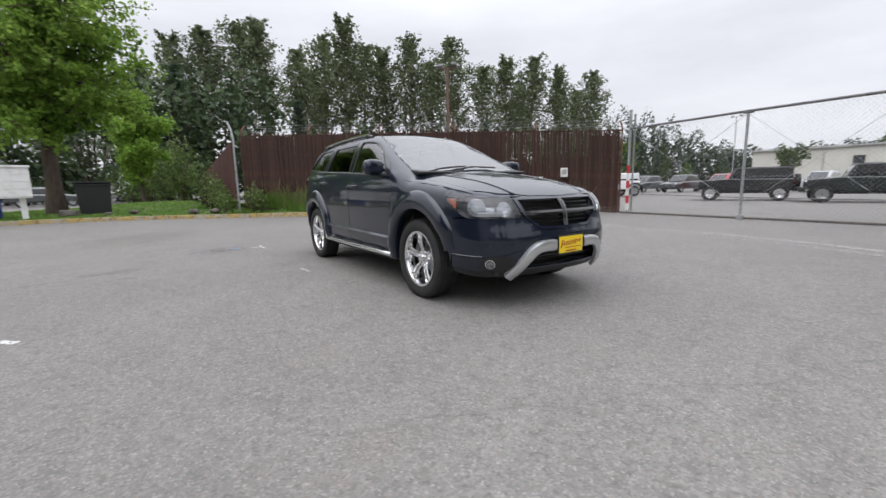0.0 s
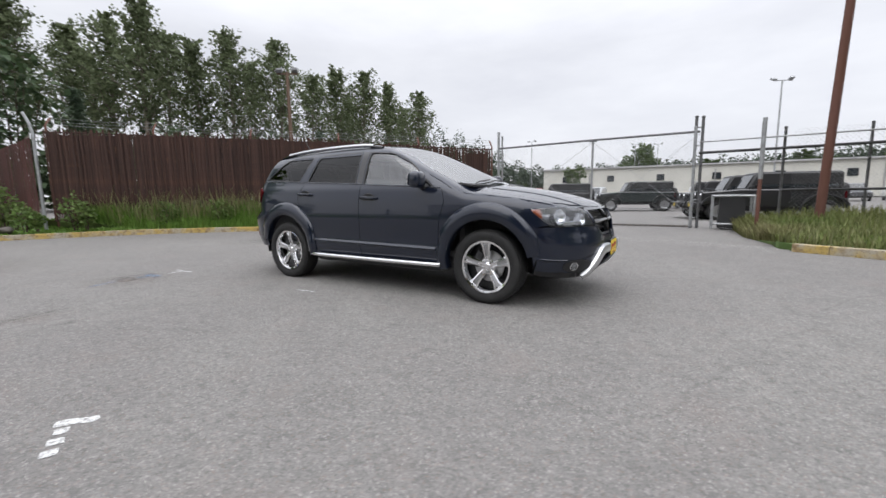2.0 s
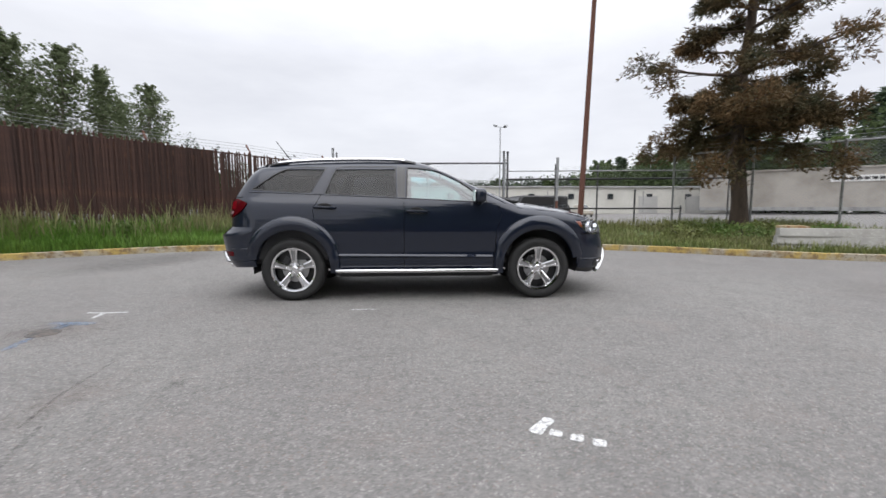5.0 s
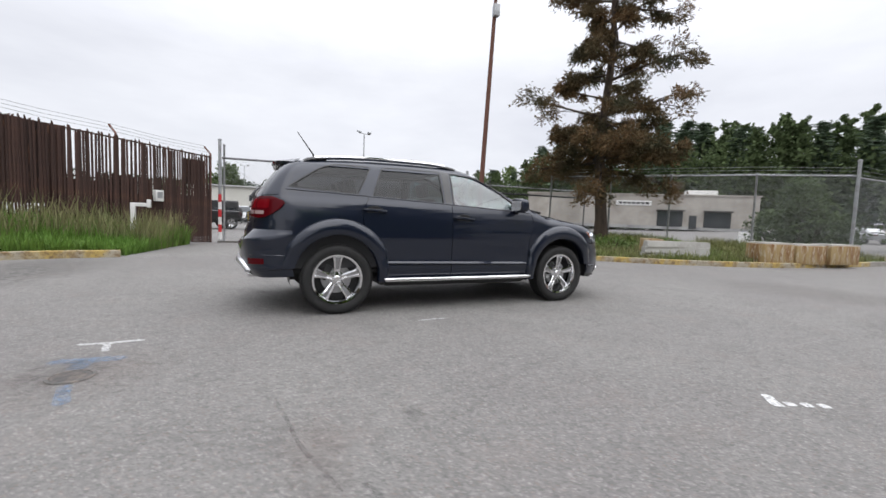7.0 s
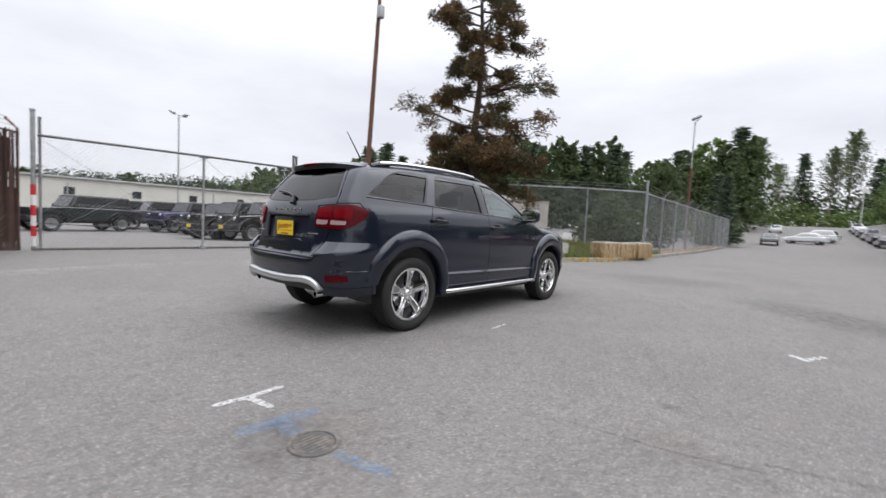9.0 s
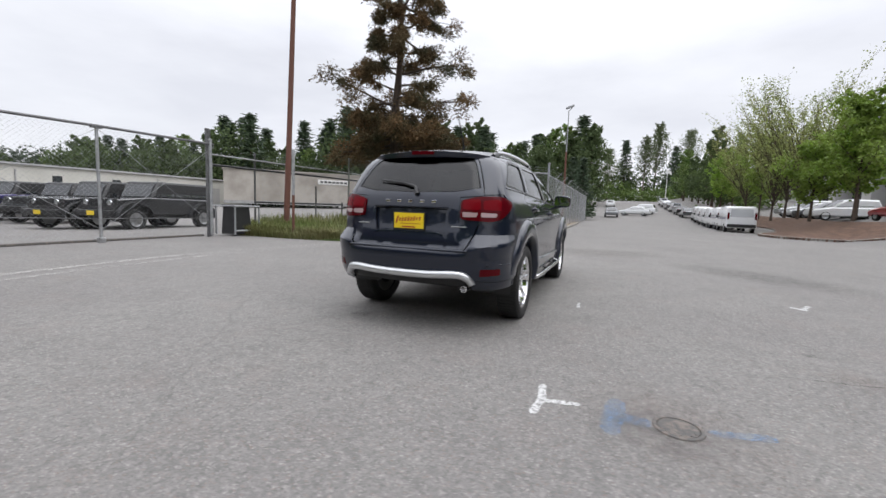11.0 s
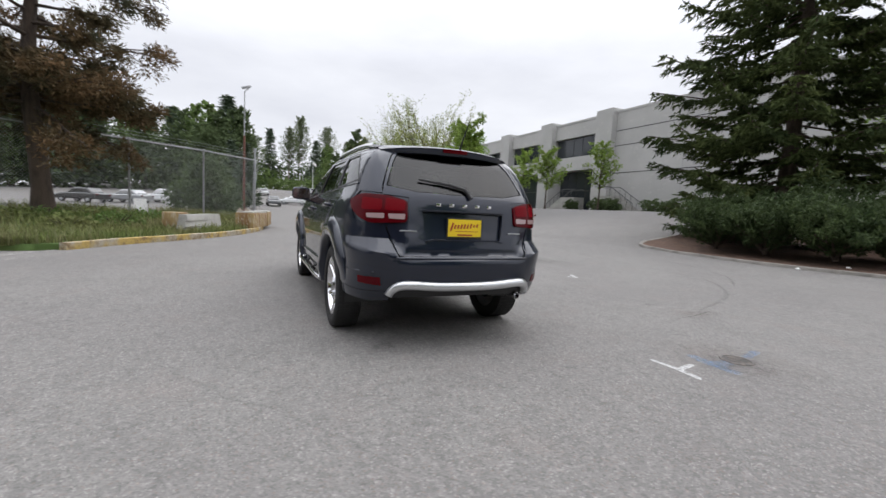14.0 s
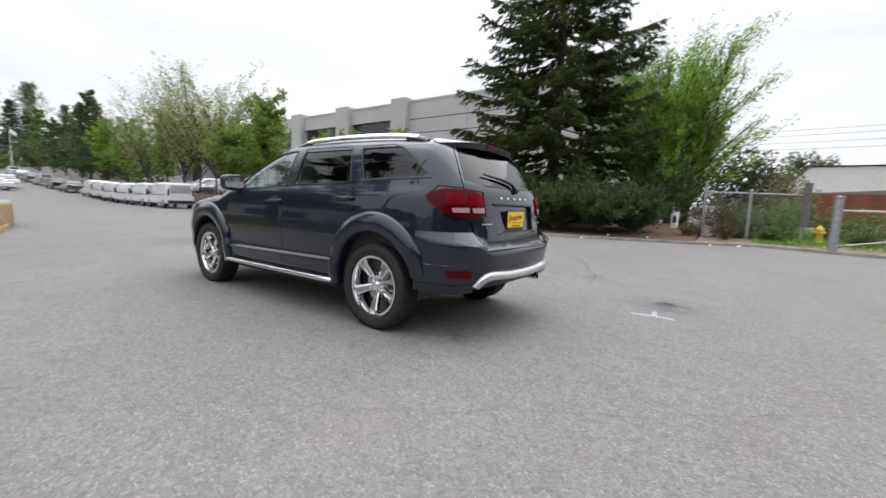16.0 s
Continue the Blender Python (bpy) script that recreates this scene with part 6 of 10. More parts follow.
def from_side(sgn):
    def f(q):
        n = len(q)
        o = np.stack([q[:, 0], np.zeros(n), q[:, 1]], 1)
        return shoot(o, np.tile([0, sgn, 0.0], (n, 1)))
    return f


def from_top(q):
    n = len(q)
    return shoot(np.stack([q[:, 0], q[:, 1], np.full(n, 0.6)], 1), np.tile([0, 0, 1.0], (n, 1)))


def from_front(q):
    """q: angle in tenths of radian * 10 from straight ahead, and height."""
    n = len(q)
    return shoot(np.stack([np.full(n, 1.0), np.zeros(n), q[:, 1]], 1), np.stack([np.cos(q[:, 0]), np.sin(q[:, 0]), np.zeros(n)], 1))


def from_rear(q):
    n = len(q)
    return shoot(np.stack([np.full(n, -1.2), np.zeros(n), q[:, 1]], 1), np.stack([-np.cos(q[:, 0]), np.sin(q[:, 0]), np.zeros(n)], 1))


def rounded(poly, r, n=5):
    """An outline with its corners rounded; r is one radius or one for each corner."""
    out = []
    m = len(poly)
    rs = r if isinstance(r, (list, tuple)) else [r] * m
    for i in range(m):
        p, a, b = Vector(poly[i]), Vector(poly[i - 1]), Vector(poly[(i + 1) % m])
        d0, d1 = (a - p), (b - p)
        k = min(rs[i], d0.length * 0.45, d1.length * 0.45)
        if k < 1e-4:
            out.append(tuple(p))
            continue
        s, e = p + d0.normalized() * k, p + d1.normalized() * k
        for j in range(n + 1):
            t = j / n
            out.append(tuple((1 - t) ** 2 * s + 2 * t * (1 - t) * p + t * t * e))
    return out


def area(poly):
    return 0.5 * sum(a[0] * b[1] - b[0] * a[1] for a, b in zip(poly, poly[1:] + poly[:1]))


def inset(poly, d):
    if abs(d) < 1e-6:
        return poly
    s = 1 if area(poly) > 0 else -1
    out = []
    m = len(poly)
    for i in range(m):
        a, p, b = Vector(poly[i - 1]), Vector(poly[i]), Vector(poly[(i + 1) % m])
        u, v = (p - a), (b - p)
        u = u.normalized() if u.length > 1e-7 else v.normalized()
        v = v.normalized() if v.length > 1e-7 else u
        n = Vector((-u.y - v.y, u.x + v.x))
        n = n.normalized() if n.length > 1e-6 else Vector((-u.y, u.x))
        c = max(0.5, n.dot(Vector((-u.y, u.x))))
        out.append(tuple(p + n * (s * d / c)))
    return out


def dense(poly, step):
    out = []
    for a, b in zip(poly, poly[1:] + poly[:1]):
        a, b = Vector(a), Vector(b)
        n = max(1, int((b - a).length / step))
        out += [tuple(a + (b - a) * (i / n)) for i in range(n)]
    return out


from mathutils.geometry import delaunay_2d_cdt


def skin(name, poly, cast, mat, parent, label="", gap=0.003, lift=0.0, depth=0.02, step=0.035, holes=()):
    """One sheet of the car's skin: an outline in the cast's own plane, laid on the body surface, with turned-in edges."""
    outer = dense(inset(list(poly), gap), step * 0.8)
    loops = [outer] + [dense(inset(list(h), -gap), step * 0.8) for h in holes]
    pts, edges = [], []
    for lp in loops:
        k = len(pts)
        pts += [Vector(p) for p in lp]
        edges += [(k + i, k + (i + 1) % len(lp)) for i in range(len(lp))]
    xs, ys = [p[0] for p in outer], [p[1] for p in outer]
    L = np.array(outer)

    def inside(p, lp):
        lp = np.array(lp)
        a, b = lp, np.roll(lp, -1, 0)
        c = (a[:, 1] > p[1]) != (b[:, 1] > p[1])
        with np.errstate(divide="ignore", invalid="ignore"):
            xx = (b[:, 0] - a[:, 0]) * (p[1] - a[:, 1]) / (b[:, 1] - a[:, 1]) + a[:, 0]
        return (np.count_nonzero(c & (p[0] < xx)) % 2) == 1

    every = np.array([tuple(p) for p in pts])
    row = 0
    yy = min(ys) + step * 0.5
    while yy < max(ys):
        xx = min(xs) + step * (0.5 if row % 2 else 0.25)
        while xx < max(xs):
            if inside((xx, yy), loops[0]) and not any(inside((xx, yy), h) for h in loops[1:]):
                if np.min(np.hypot(every[:, 0] - xx, every[:, 1] - yy)) > step * 0.45:
                    pts.append(Vector((xx, yy)))
            xx += step
        yy += step * 0.87
        row += 1
    v2, _, f2, _, _, of = delaunay_2d_cdt(pts, edges, [], 0, 1e-6)
    keep = []
    for t in f2:
        c = sum((Vector(v2[i]) for i in t), Vector((0, 0))) / len(t)
        if inside(c, loops[0]) and not any(inside(c, h) for h in loops[1:]):
            keep.append(tuple(t))
    q = np.array([tuple(p) for p in v2])
    p3 = cast(q)
    nr = skin_normal(p3)
    p3 = p3 + nr * lift
    # edges used once are the rim
    seen = {}
    for t in keep:
        for i in range(len(t)):
            a, b = t[i], t[(i + 1) % len(t)]
            seen[(a, b)] = seen.get((a, b), 0) + 1
    rim = [(a, b) for (a, b) in seen if (b, a) not in seen]
    vs = [tuple(p) for p in p3]
    fs = list(keep)
    # orient outward
    t = keep[len(keep) // 2]
    nn = np.cross(p3[t[1]] - p3[t[0]], p3[t[2]] - p3[t[0]])
    turn = np.dot(nn, nr[t[0]]) < 0
    cust = [tuple(n) for n in nr]
    if depth > 0:
        m = {}
        for a, b in rim:
            for i in (a, b):
                if i not in m:
                    m[i] = len(vs)
                    vs.append(tuple(p3[i]))
                    vs.append(tuple(p3[i] - nr[i] * depth))
                    cust += [(0, 0, 0), (0, 0, 0)]
            fs.append((m[a], m[a] + 1, m[b] + 1, m[b]))
    if turn:
        fs = [f[::-1] for f in fs]
    me = bpy.data.meshes.new(name)
    me.from_pydata(vs, [], fs)
    me.materials.append(mat)
    me.shade_smooth()
    me.update()
    me.normals_split_custom_set_from_vertices(cust)
    ob = new(name, me)
    ob.parent = parent
    if label:
        tagged(ob, label)
    return ob


def sweep(path, prof):
    """A profile of (offset along a, offset along b) rows carried along (point, a, b) rows."""
    m = len(prof)
    vs = [tuple(Vector(p) + Vector(a) * u + Vector(b) * w) for p, a, b in path for u, w in prof]
    fs = [(i * m + j, i * m + (j + 1) % m, (i + 1) * m + (j + 1) % m, (i + 1) * m + j) for i in range(len(path) - 1) for j in range(m)]
    fs += [tuple(range(m))[::-1], tuple((len(path) - 1) * m + j for j in range(m))]
    return Shape().add(vs, fs)


HUB_X, HUB_Z, HUB_Y = 1.445, 0.365, 0.79


def arc(cx, cz, r, a0, a1, n, rz=None):
    return [(cx + r * math.cos(radians(a0 + (a1 - a0) * i / n)), cz + (rz or r) * math.sin(radians(a0 + (a1 - a0) * i / n))) for i in range(n + 1)]


def make_wheel(parent, x, sgn):
    w = part("wheel", Shape().lathe([(0.16, -0.06), (0.225, -0.08), (0.225, 0.06), (0.238, 0.088), (0.258, 0.092), (0.262, 0.086), (0.262, -0.09), (0.16, -0.085)], 48, close=True), CHROME, parent, "chrome alloy wheel", smooth=True, sharp=35,
             m=Matrix.Translation((x, sgn * HUB_Y, HUB_Z)) @ Matrix.Rotation(-sgn * math.pi / 2, 4, "X"))
    ty = Shape().lathe([(0.255, -0.10), (0.265, 0.094), (0.285, 0.106), (0.315, 0.110), (0.342, 0.104), (0.357, 0.088), (0.3625, 0.06), (0.365, 0.0), (0.3625, -0.06), (0.357, -0.088), (0.342, -0.104), (0.30, -0.112), (0.26, -0.10)], 64, close=True)
    part("tyre", ty, TYRE, w, smooth=True, sharp=50)
    tread = Shape()
    for k in range(60):
        a = 2 * math.pi * k / 60
        for h, tw in ((0.075, 0.25), (0.025, -0.2), (-0.025, 0.2), (-0.075, -0.25)):
            tread.box((0, 0, 0), (0.006, 0.030, 0.040), Matrix.Rotation(a, 4, "Z") @ Matrix.Translation((0.3640, 0, h)) @ Matrix.Rotation(tw, 4, "X"))
    part("tread", tread, TYRE, w)
    part("sidewall_ring", Shape().lathe([(0.268, 0.1005), (0.272, 0.1045), (0.276, 0.1035), (0.276, 0.100)], 48, close=True), TYRE, w, smooth=True)
    # five broad spokes, each two bright ridges with a sunken middle
    for k in range(5):
        a = 2 * math.pi * k / 5 + math.pi / 2
        rows = []
        for i in range(9):
            t = i / 8
            r = 0.045 + 0.195 * t
            hw = 0.030 + 0.019 * t ** 1.3 + 0.014 * max(0, t - 0.75) * 4
            zz = 0.060 + 0.022 * t - 0.028 * (1 - t) ** 2
            gr = 0.018 * min(1, 3 * t)
            sec = [(-hw, zz - 0.030), (-hw * 0.92, zz), (-hw * 0.52, zz + 0.004), (-hw * 0.36, zz - gr), (hw * 0.36, zz - gr), (hw * 0.52, zz + 0.004), (hw * 0.92, zz), (hw, zz - 0.030)]
            rows.append([(r, u, v) for u, v in sec])
        m = 8
        sh = Shape().add([Matrix.Rotation(a, 4, "Z") @ Vector(p) for q in rows for p in q], [(i * m + j, (i + 1) * m + j, (i + 1) * m + (j + 1) % m, i * m + (j + 1) % m) for i in range(8) for j in range(m)])
        part("spoke", sh, CHROME, w, smooth=True, sharp=30)
        part("spoke_recess", Shape().add([Matrix.Rotation(a, 4, "Z") @ Vector((0.045 + 0.195 * t, s * 0.36 * (0.030 + 0.019 * t ** 1.3), 0.060 + 0.022 * t - 0.028 * (1 - t) ** 2 - 0.018 * min(1, 3 * t) + 0.0015)) for t in (0.3, 0.6, 0.9) for s in (-1, 1)], [(0, 2, 3, 1), (2, 4, 5, 3)]), GREY_ALLOY, w)
        b = a + math.pi / 5
        part("lug_nut", Shape().lathe([(0.013, 0), (0.013, 0.016), (0.008, 0.022), (0, 0.022)], 8, Matrix.Translation((0.057 * math.cos(b), 0.057 * math.sin(b), 0.034))), GREY_ALLOY, w, smooth=True)
    part("hub_cap", Shape().lathe([(0.082, 0.0), (0.080, 0.034), (0.038, 0.040), (0.036, 0.054), (0.028, 0.060), (0, 0.061)], 24), CHROME, w, smooth=True, sharp=35)
    part("brake_disc", Shape().lathe([(0.03, -0.02), (0.155, -0.02), (0.155, 0.0), (0.03, 0.0)], 36), GREY_ALLOY, w, smooth=True, sharp=30)
    part("caliper", Shape().box((0.13 * math.cos(2.6), 0.13 * math.sin(2.6), 0.0), (0.08, 0.16, 0.07), Matrix.Rotation(2.6, 4, "Z"), 0.012), BLACK_TRIM, w, smooth=True)
    part("backing_plate", Shape().lathe([(0.0, -0.045), (0.225, -0.045), (0.225, -0.05), (0.0, -0.05)], 32), BLACK_TRIM, w)
    return w


def make_car():
    car = thing("car", "dark blue-grey mid-size crossover with chrome wheels parked on the asphalt", "car", m=pose(0, -0.015, 0))
    # ---- sides
    for s in (-1, 1):
        cast = from_side(s)
        arch_r = arc(-HUB_X, HUB_Z + 0.03, 0.475, -8, 188, 26)
        arch_f = arc(HUB_X, HUB_Z + 0.03, 0.475, -8, 188, 26)
        belt = lambda x: 1.186 - 0.052 * x * 0.95 - 0.004 * x * x
        sill = 0.315
        wl = [(x, belt(x)) for x in (-2.06, -1.6, -1.1, -0.60, -0.15, 0.3, 0.7, 0.93)]
        # lower doors
        rear_door = [(-0.155, sill), (-0.155, belt(-0.155)), (-0.6, belt(-0.6)), (-1.12, belt(-1.12)), (-1.205, 1.06), (-1.16, 0.80), (-0.985, 0.60), (-0.945, 0.40), (-0.945, sill)]
        d = skin("rear_door", rear_door, cast, PAINT, car)
        front_door = [(0.905, sill), (0.905, 0.45), (0.93, 0.80), (0.99, 1.00), (0.95, belt(0.95)), (0.4, belt(0.4)), (-0.155, belt(-0.155)), (-0.155, sill)]
        d2 = skin("front_door", front_door, cast, PAINT, car)
        for dd, x0, z0 in ((d, -1.06, 1.088), (d2, 0.0, 1.04)):
            yy = float(cast(np.array([[x0, z0]]))[0, 1])
            n = [(x0 - 0.125, yy - s * 0.004, z0 + 0.004), (x0 - 0.10, yy + s * 0.028, z0 + 0.006), (x0 + 0.08, yy + s * 0.030, z0 - 0.002), (x0 + 0.115, yy - s * 0.004, z0 - 0.004)]
            part("door_handle", Shape().tube(curve_through(n, 4), 0.014, 8, squash=1.3), PAINT, dd, smooth=True)
            part("handle_cup", Shape().lathe([(0.0, 0), (0.05, 0.001), (0.052, -0.003)], 20, Matrix.Translation((x0 - 0.01, yy + s * 0.003, z0)) @ Matrix.Scale(1.8, 4, (1, 0, 0)) @ Matrix.Rotation(-s * math.pi / 2, 4, "X")), BLACK_TRIM, dd, smooth=True)
        # fender and quarter
        fender = [(0.905, sill), (0.905, 0.45), (0.93, 0.80), (0.99, 1.00), (0.95, belt(0.95)), (1.06, 1.135), (1.4, 1.092), (1.75, 1.028), (1.90, 0.985), (1.878, 0.938), (1.975, 0.842), (2.055, 0.782), (1.965, 0.768), (1.955, 0.48)] + [p for p in arch_f if p[1] > 0.34 and p[0] < 1.94]
        skin("front_wing", fender, cast, PAINT, car)
        quarter = [(-0.945, sill), (-0.945, 0.40), (-0.985, 0.60), (-1.16, 0.80), (-1.205, 1.06), (-1.12, belt(-1.12)), (-1.6, belt(-1.6)), (-2.04, belt(-2.04)), (-2.015, 1.19), (-1.955, 1.13), (-2.04, 1.0), (-2.06, 0.78), (-1.93, 0.62)] + [p for p in arch_r if p[1] > 0.34 and p[0] < -0.95][::-1]
        skin("rear_quarter", quarter, cast, PAINT, car)
        # window frame band: pillars and roof edge in one pressing with three openings
        def win(p, r):
            return rounded(p, r, 5)
        w_q = win([(-1.93, 1.296), (-1.24, 1.248), (-1.075, 1.565), (-1.55, 1.568)], [0.02, 0.03, 0.03, 0.16])
        w_r = win([(-1.085, 1.236), (-0.245, 1.200), (-0.262, 1.578), (-0.955, 1.574)], [0.03, 0.02, 0.03, 0.07])
        w_f = win([(-0.125, 1.190), (0.855, 1.142), (0.70, 1.262), (0.54, 1.390), (0.36, 1.490), (0.20, 1.546), (-0.125, 1.572)], [0.02, 0.02, 0.02, 0.2, 0.2, 0.1, 0.04])
        frame_out = wl + [(0.80, 1.245), (0.60, 1.395), (0.40, 1.500), (0.22, 1.567), (0.05, 1.600), (-0.3, 1.615), (-0.9, 1.618), (-1.5, 1.600), (-1.86, 1.560), (-1.90, 1.50)]
        skin("side_frame", frame_out, cast, PAINT, car, holes=(w_q, w_r, w_f), gap=0.002, step=0.03)
        for nm, wp, gm in (("quarter_window", w_q, GLASS_TINT), ("rear_side_window", w_r, GLASS_TINT), ("front_side_window", w_f, GLASS_CLEAR)):
            g = skin(nm, wp, cast, gm, car, gap=0.006, lift=-0.008, depth=0.0, step=0.05)
            ring = cast(np.array(dense(inset(wp, 0.004), 0.04)))
            nn = skin_normal(ring)
            rows = [(tuple(p - n * 0.004), tuple(n), tuple(np.cross(n, np.roll(ring, -1, 0)[i] - p) / (np.linalg.norm(np.roll(ring, -1, 0)[i] - p) + 1e-9))) for i, (p, n) in enumerate(zip(ring, nn))]
            part("window_seal", sweep(rows + rows[:1], [(-0.006, -0.007), (0.006, -0.007), (0.006, 0.007), (-0.006, 0.007)]), BLACK_TRIM, g)
        root = [(0.875, 1.125), (1.16, 1.095), (1.16, 1.15), (0.96, 1.215), (0.80, 1.285), (0.66, 1.375), (0.62, 1.345), (0.74, 1.255), (0.885, 1.15)]
        skin("pillar_root", root, cast, PAINT, car, gap=0.0, lift=-0.005, depth=0.0)
        # black pillar covers between the windows
        skin("pillar_cover", [(-0.232, 1.205), (-0.14, 1.20), (-0.14, 1.575), (-0.248, 1.580)], cast, GLOSS_BLACK, car, lift=0.002, depth=0.004)
        skin("pillar_cover", [(-1.225, 1.252), (-1.10, 1.245), (-0.975, 1.572), (-1.06, 1.570)], cast, PAINT, car, lift=0.003, depth=0.004)
        # belt moulding
        bl = cast(np.array([(x, belt(x) + 0.004) for x in np.linspace(-1.95, 0.93, 40)]))
        part("belt_moulding", Shape().tube([tuple(p + np.array([0, s * 0.001, 0])) for p in bl], 0.0065, 6), PAINT, car, smooth=True)
        # bright crease trim along the doors
        tr = cast(np.array([(x, 0.522 - 0.012 * x) for x in np.linspace(-0.93, 0.885, 30)]))
        part("door_trim", sweep([(tuple(p), (0, s, 0), (0, 0, 1)) for p in tr], [(-0.006, -0.020), (0.016, -0.010), (0.017, 0.0), (-0.006, 0.024)]), PAINT, car, "body-coloured door moulding", smooth=True, sharp=30)
        # rocker and side step
        skin("sill_cover", [(-0.93, 0.255), (0.90, 0.255), (0.90, sill + 0.01), (-0.93, sill + 0.01)], cast, BLACK_TRIM, car, lift=-0.012)
        yb = s * 0.925
        stp = part("side_step", Shape().tube(curve_through([(-0.90, yb - s * 0.05, 0.345), (-0.86, yb, 0.352), (0.0, yb + s * 0.008, 0.352), (0.86, yb, 0.352), (0.90, yb - s * 0.05, 0.345)], 6), 0.024, 10), CHROME, car, "bright chrome side step bar", smooth=True)
        for bx in (-0.6, 0.0, 0.6):
            part("step_bracket", Shape().box((bx, yb - s * 0.09, 0.335), (0.05, 0.18, 0.02)), BLACK_TRIM, stp)
        # wheel arch flares
        for cx in (-HUB_X, HUB_X):
            rows = []
            n = 44
            lo, hi = (12, 190) if cx > 0 else (-8, 168)
            for i in range(n + 1):
                a = radians(lo + (hi - lo) * i / n)
                ca, sa = math.cos(a), math.sin(a)
                oc = 0.565 + 0.035 * max(0, sa)
                ri, rm, ro = 0.432, 0.51, oc
                if abs(ca) > 0.9:
                    ro = oc - 0.02
                fade = min(1.0, 0.12 + (i / n) / 0.16) if cx > 0 else min(1.0, 0.10 + (1 - i / n) / 0.16)
                pts = []
                for r, off in ((ri, -0.05), (ri, 0.030), (ri + 0.012, 0.040), (rm, 0.045), (ro - 0.018, 0.030), (ro, 0.004), (ro, -0.02)):
                    q = np.array([[cx + r * ca, max(0.27, HUB_Z + 0.03 + r * sa)]])
                    if off > 0:
                        y = float(cast(q)[0, 1])
                        y = s * max(abs(y), 0.87 if abs(q[0, 0]) < 1.9 else 0.84)
                    pts.append((q[0, 0], y + s * off * (fade if off > 0 else 1.0), q[0, 1])) if (off > 0 or pts) else pts.append(None)
                pts[0] = (pts[1][0], pts[1][1] - s * 0.09, pts[1][2])
                rows.append(pts)
            m = 7
            vs = [p for r in rows for p in r]
            fs = [(i * m + j, (i + 1) * m + j, (i + 1) * m + j + 1, i * m + j + 1) for i in range(n) for j in range(m - 1)]
            if s > 0:
                fs = [f[::-1] for f in fs]
            part("wheel_arch_flare", Shape().add(vs, fs), PAINT, car, "broad body-coloured arch flare", smooth=True, sharp=60)
            # inner liner
            ln = Shape()
            k = 24
            vs = [(cx + 0.47 * math.cos(radians(-10 + 200 * i / k)), s * yy, HUB_Z + 0.03 + 0.47 * math.sin(radians(-10 + 200 * i / k))) for i in range(k + 1) for yy in (0.50, 0.855)]
            ln.add(vs, [(2 * i, 2 * i + 1, 2 * i + 3, 2 * i + 2) for i in range(k)])
            ln.add([(cx, s * 0.52, HUB_Z + 0.03)] + [(cx + 0.47 * math.cos(radians(-10 + 200 * i / k)), s * 0.52, HUB_Z + 0.03 + 0.47 * math.sin(radians(-10 + 200 * i / k))) for i in range(k + 1)], [(0, i + 1, i + 2) for i in range(k)])
            part("wheel_well", ln, BLACK_TRIM, car)
            make_wheel(car, cx, s)
        # door mirror
        mir = Shape()
        bm = bmesh.new()
        bmesh.ops.create_uvsphere(bm, u_segments=20, v_segments=12, radius=1)
        for v in bm.verts:
            c = v.co
            sx = math.copysign(abs(c.x) ** 0.6, c.x)
            sy = math.copysign(abs(c.y) ** 0.55, c.y)
            sz = math.copysign(abs(c.z) ** 0.6, c.z)
            v.co = Vector((0.072 * sx + (0.02 * sy * s), 0.115 * sy, 0.085 * sz))
            if v.co.x < -0.045:
                v.co.x = -0.045
        bm.verts.index_update()
        mir.add([v.co for v in bm.verts], [[v.index for v in f.verts] for f in bm.faces])
        bm.free()
        mo = part("door_mirror", mir, PAINT, car, "dark door mirror housing", smooth=True, sharp=50, m=pose(0.71, s * 0.955, 1.225))
        part("mirror_arm", Shape().tube([(0.05, -s * 0.15, -0.075), (0.02, -s * 0.08, -0.070), (0.0, -s * 0.02, -0.055)], [0.04, 0.034, 0.03], 10), BLACK_TRIM, mo, smooth=True)
        gl = Shape().prism(rounded([(-0.10, -0.060), (0.10, -0.060), (0.105, 0.062), (-0.105, 0.062)], 0.035), 0, 0.003, Matrix.Translation((-0.049, 0, 0)) @ Matrix.Rotation(-math.pi / 2, 4, "Y") @ Matrix.Rotation(math.pi / 2, 4, "Z"))
        part("mirror_glass", gl, CHROME, mo)
        part("mirror_base", Shape().prism([(0.64, 1.165), (0.83, 1.150), (0.72, 1.235)], 0, 0.016, Matrix.Translation((0, s * 0.838 + 0.008, 0)) @ Matrix.Rotation(math.pi / 2, 4, "X")), BLACK_TRIM, car)
        # roof rail
        rx = np.array([-1.76, -1.66, -1.3, -0.8, -0.30, -0.10, -0.02])
        rz = from_top(np.stack([rx, np.full(7, s * 0.585)], 1))[:, 2] + np.array([0.0, 0.022, 0.029, 0.029, 0.026, 0.010, 0.0])
        pts = curve_through([(x, s * 0.59, z) for x, z in zip(rx, rz)], 5)
        r = part("roof_rail", Shape().tube(pts[5:-7], 0.020, 8, squash=1.3), CHROME, car, "silver roof rail", smooth=True)
        for a, b in ((0, 8), (len(pts) - 9, len(pts))):
            part("rail_foot", Shape().tube([Vector(p) - Vector((0, 0, 0.012)) for p in pts[a:b]], 0.024, 8, squash=1.2), GLOSS_BLACK, r, smooth=True)
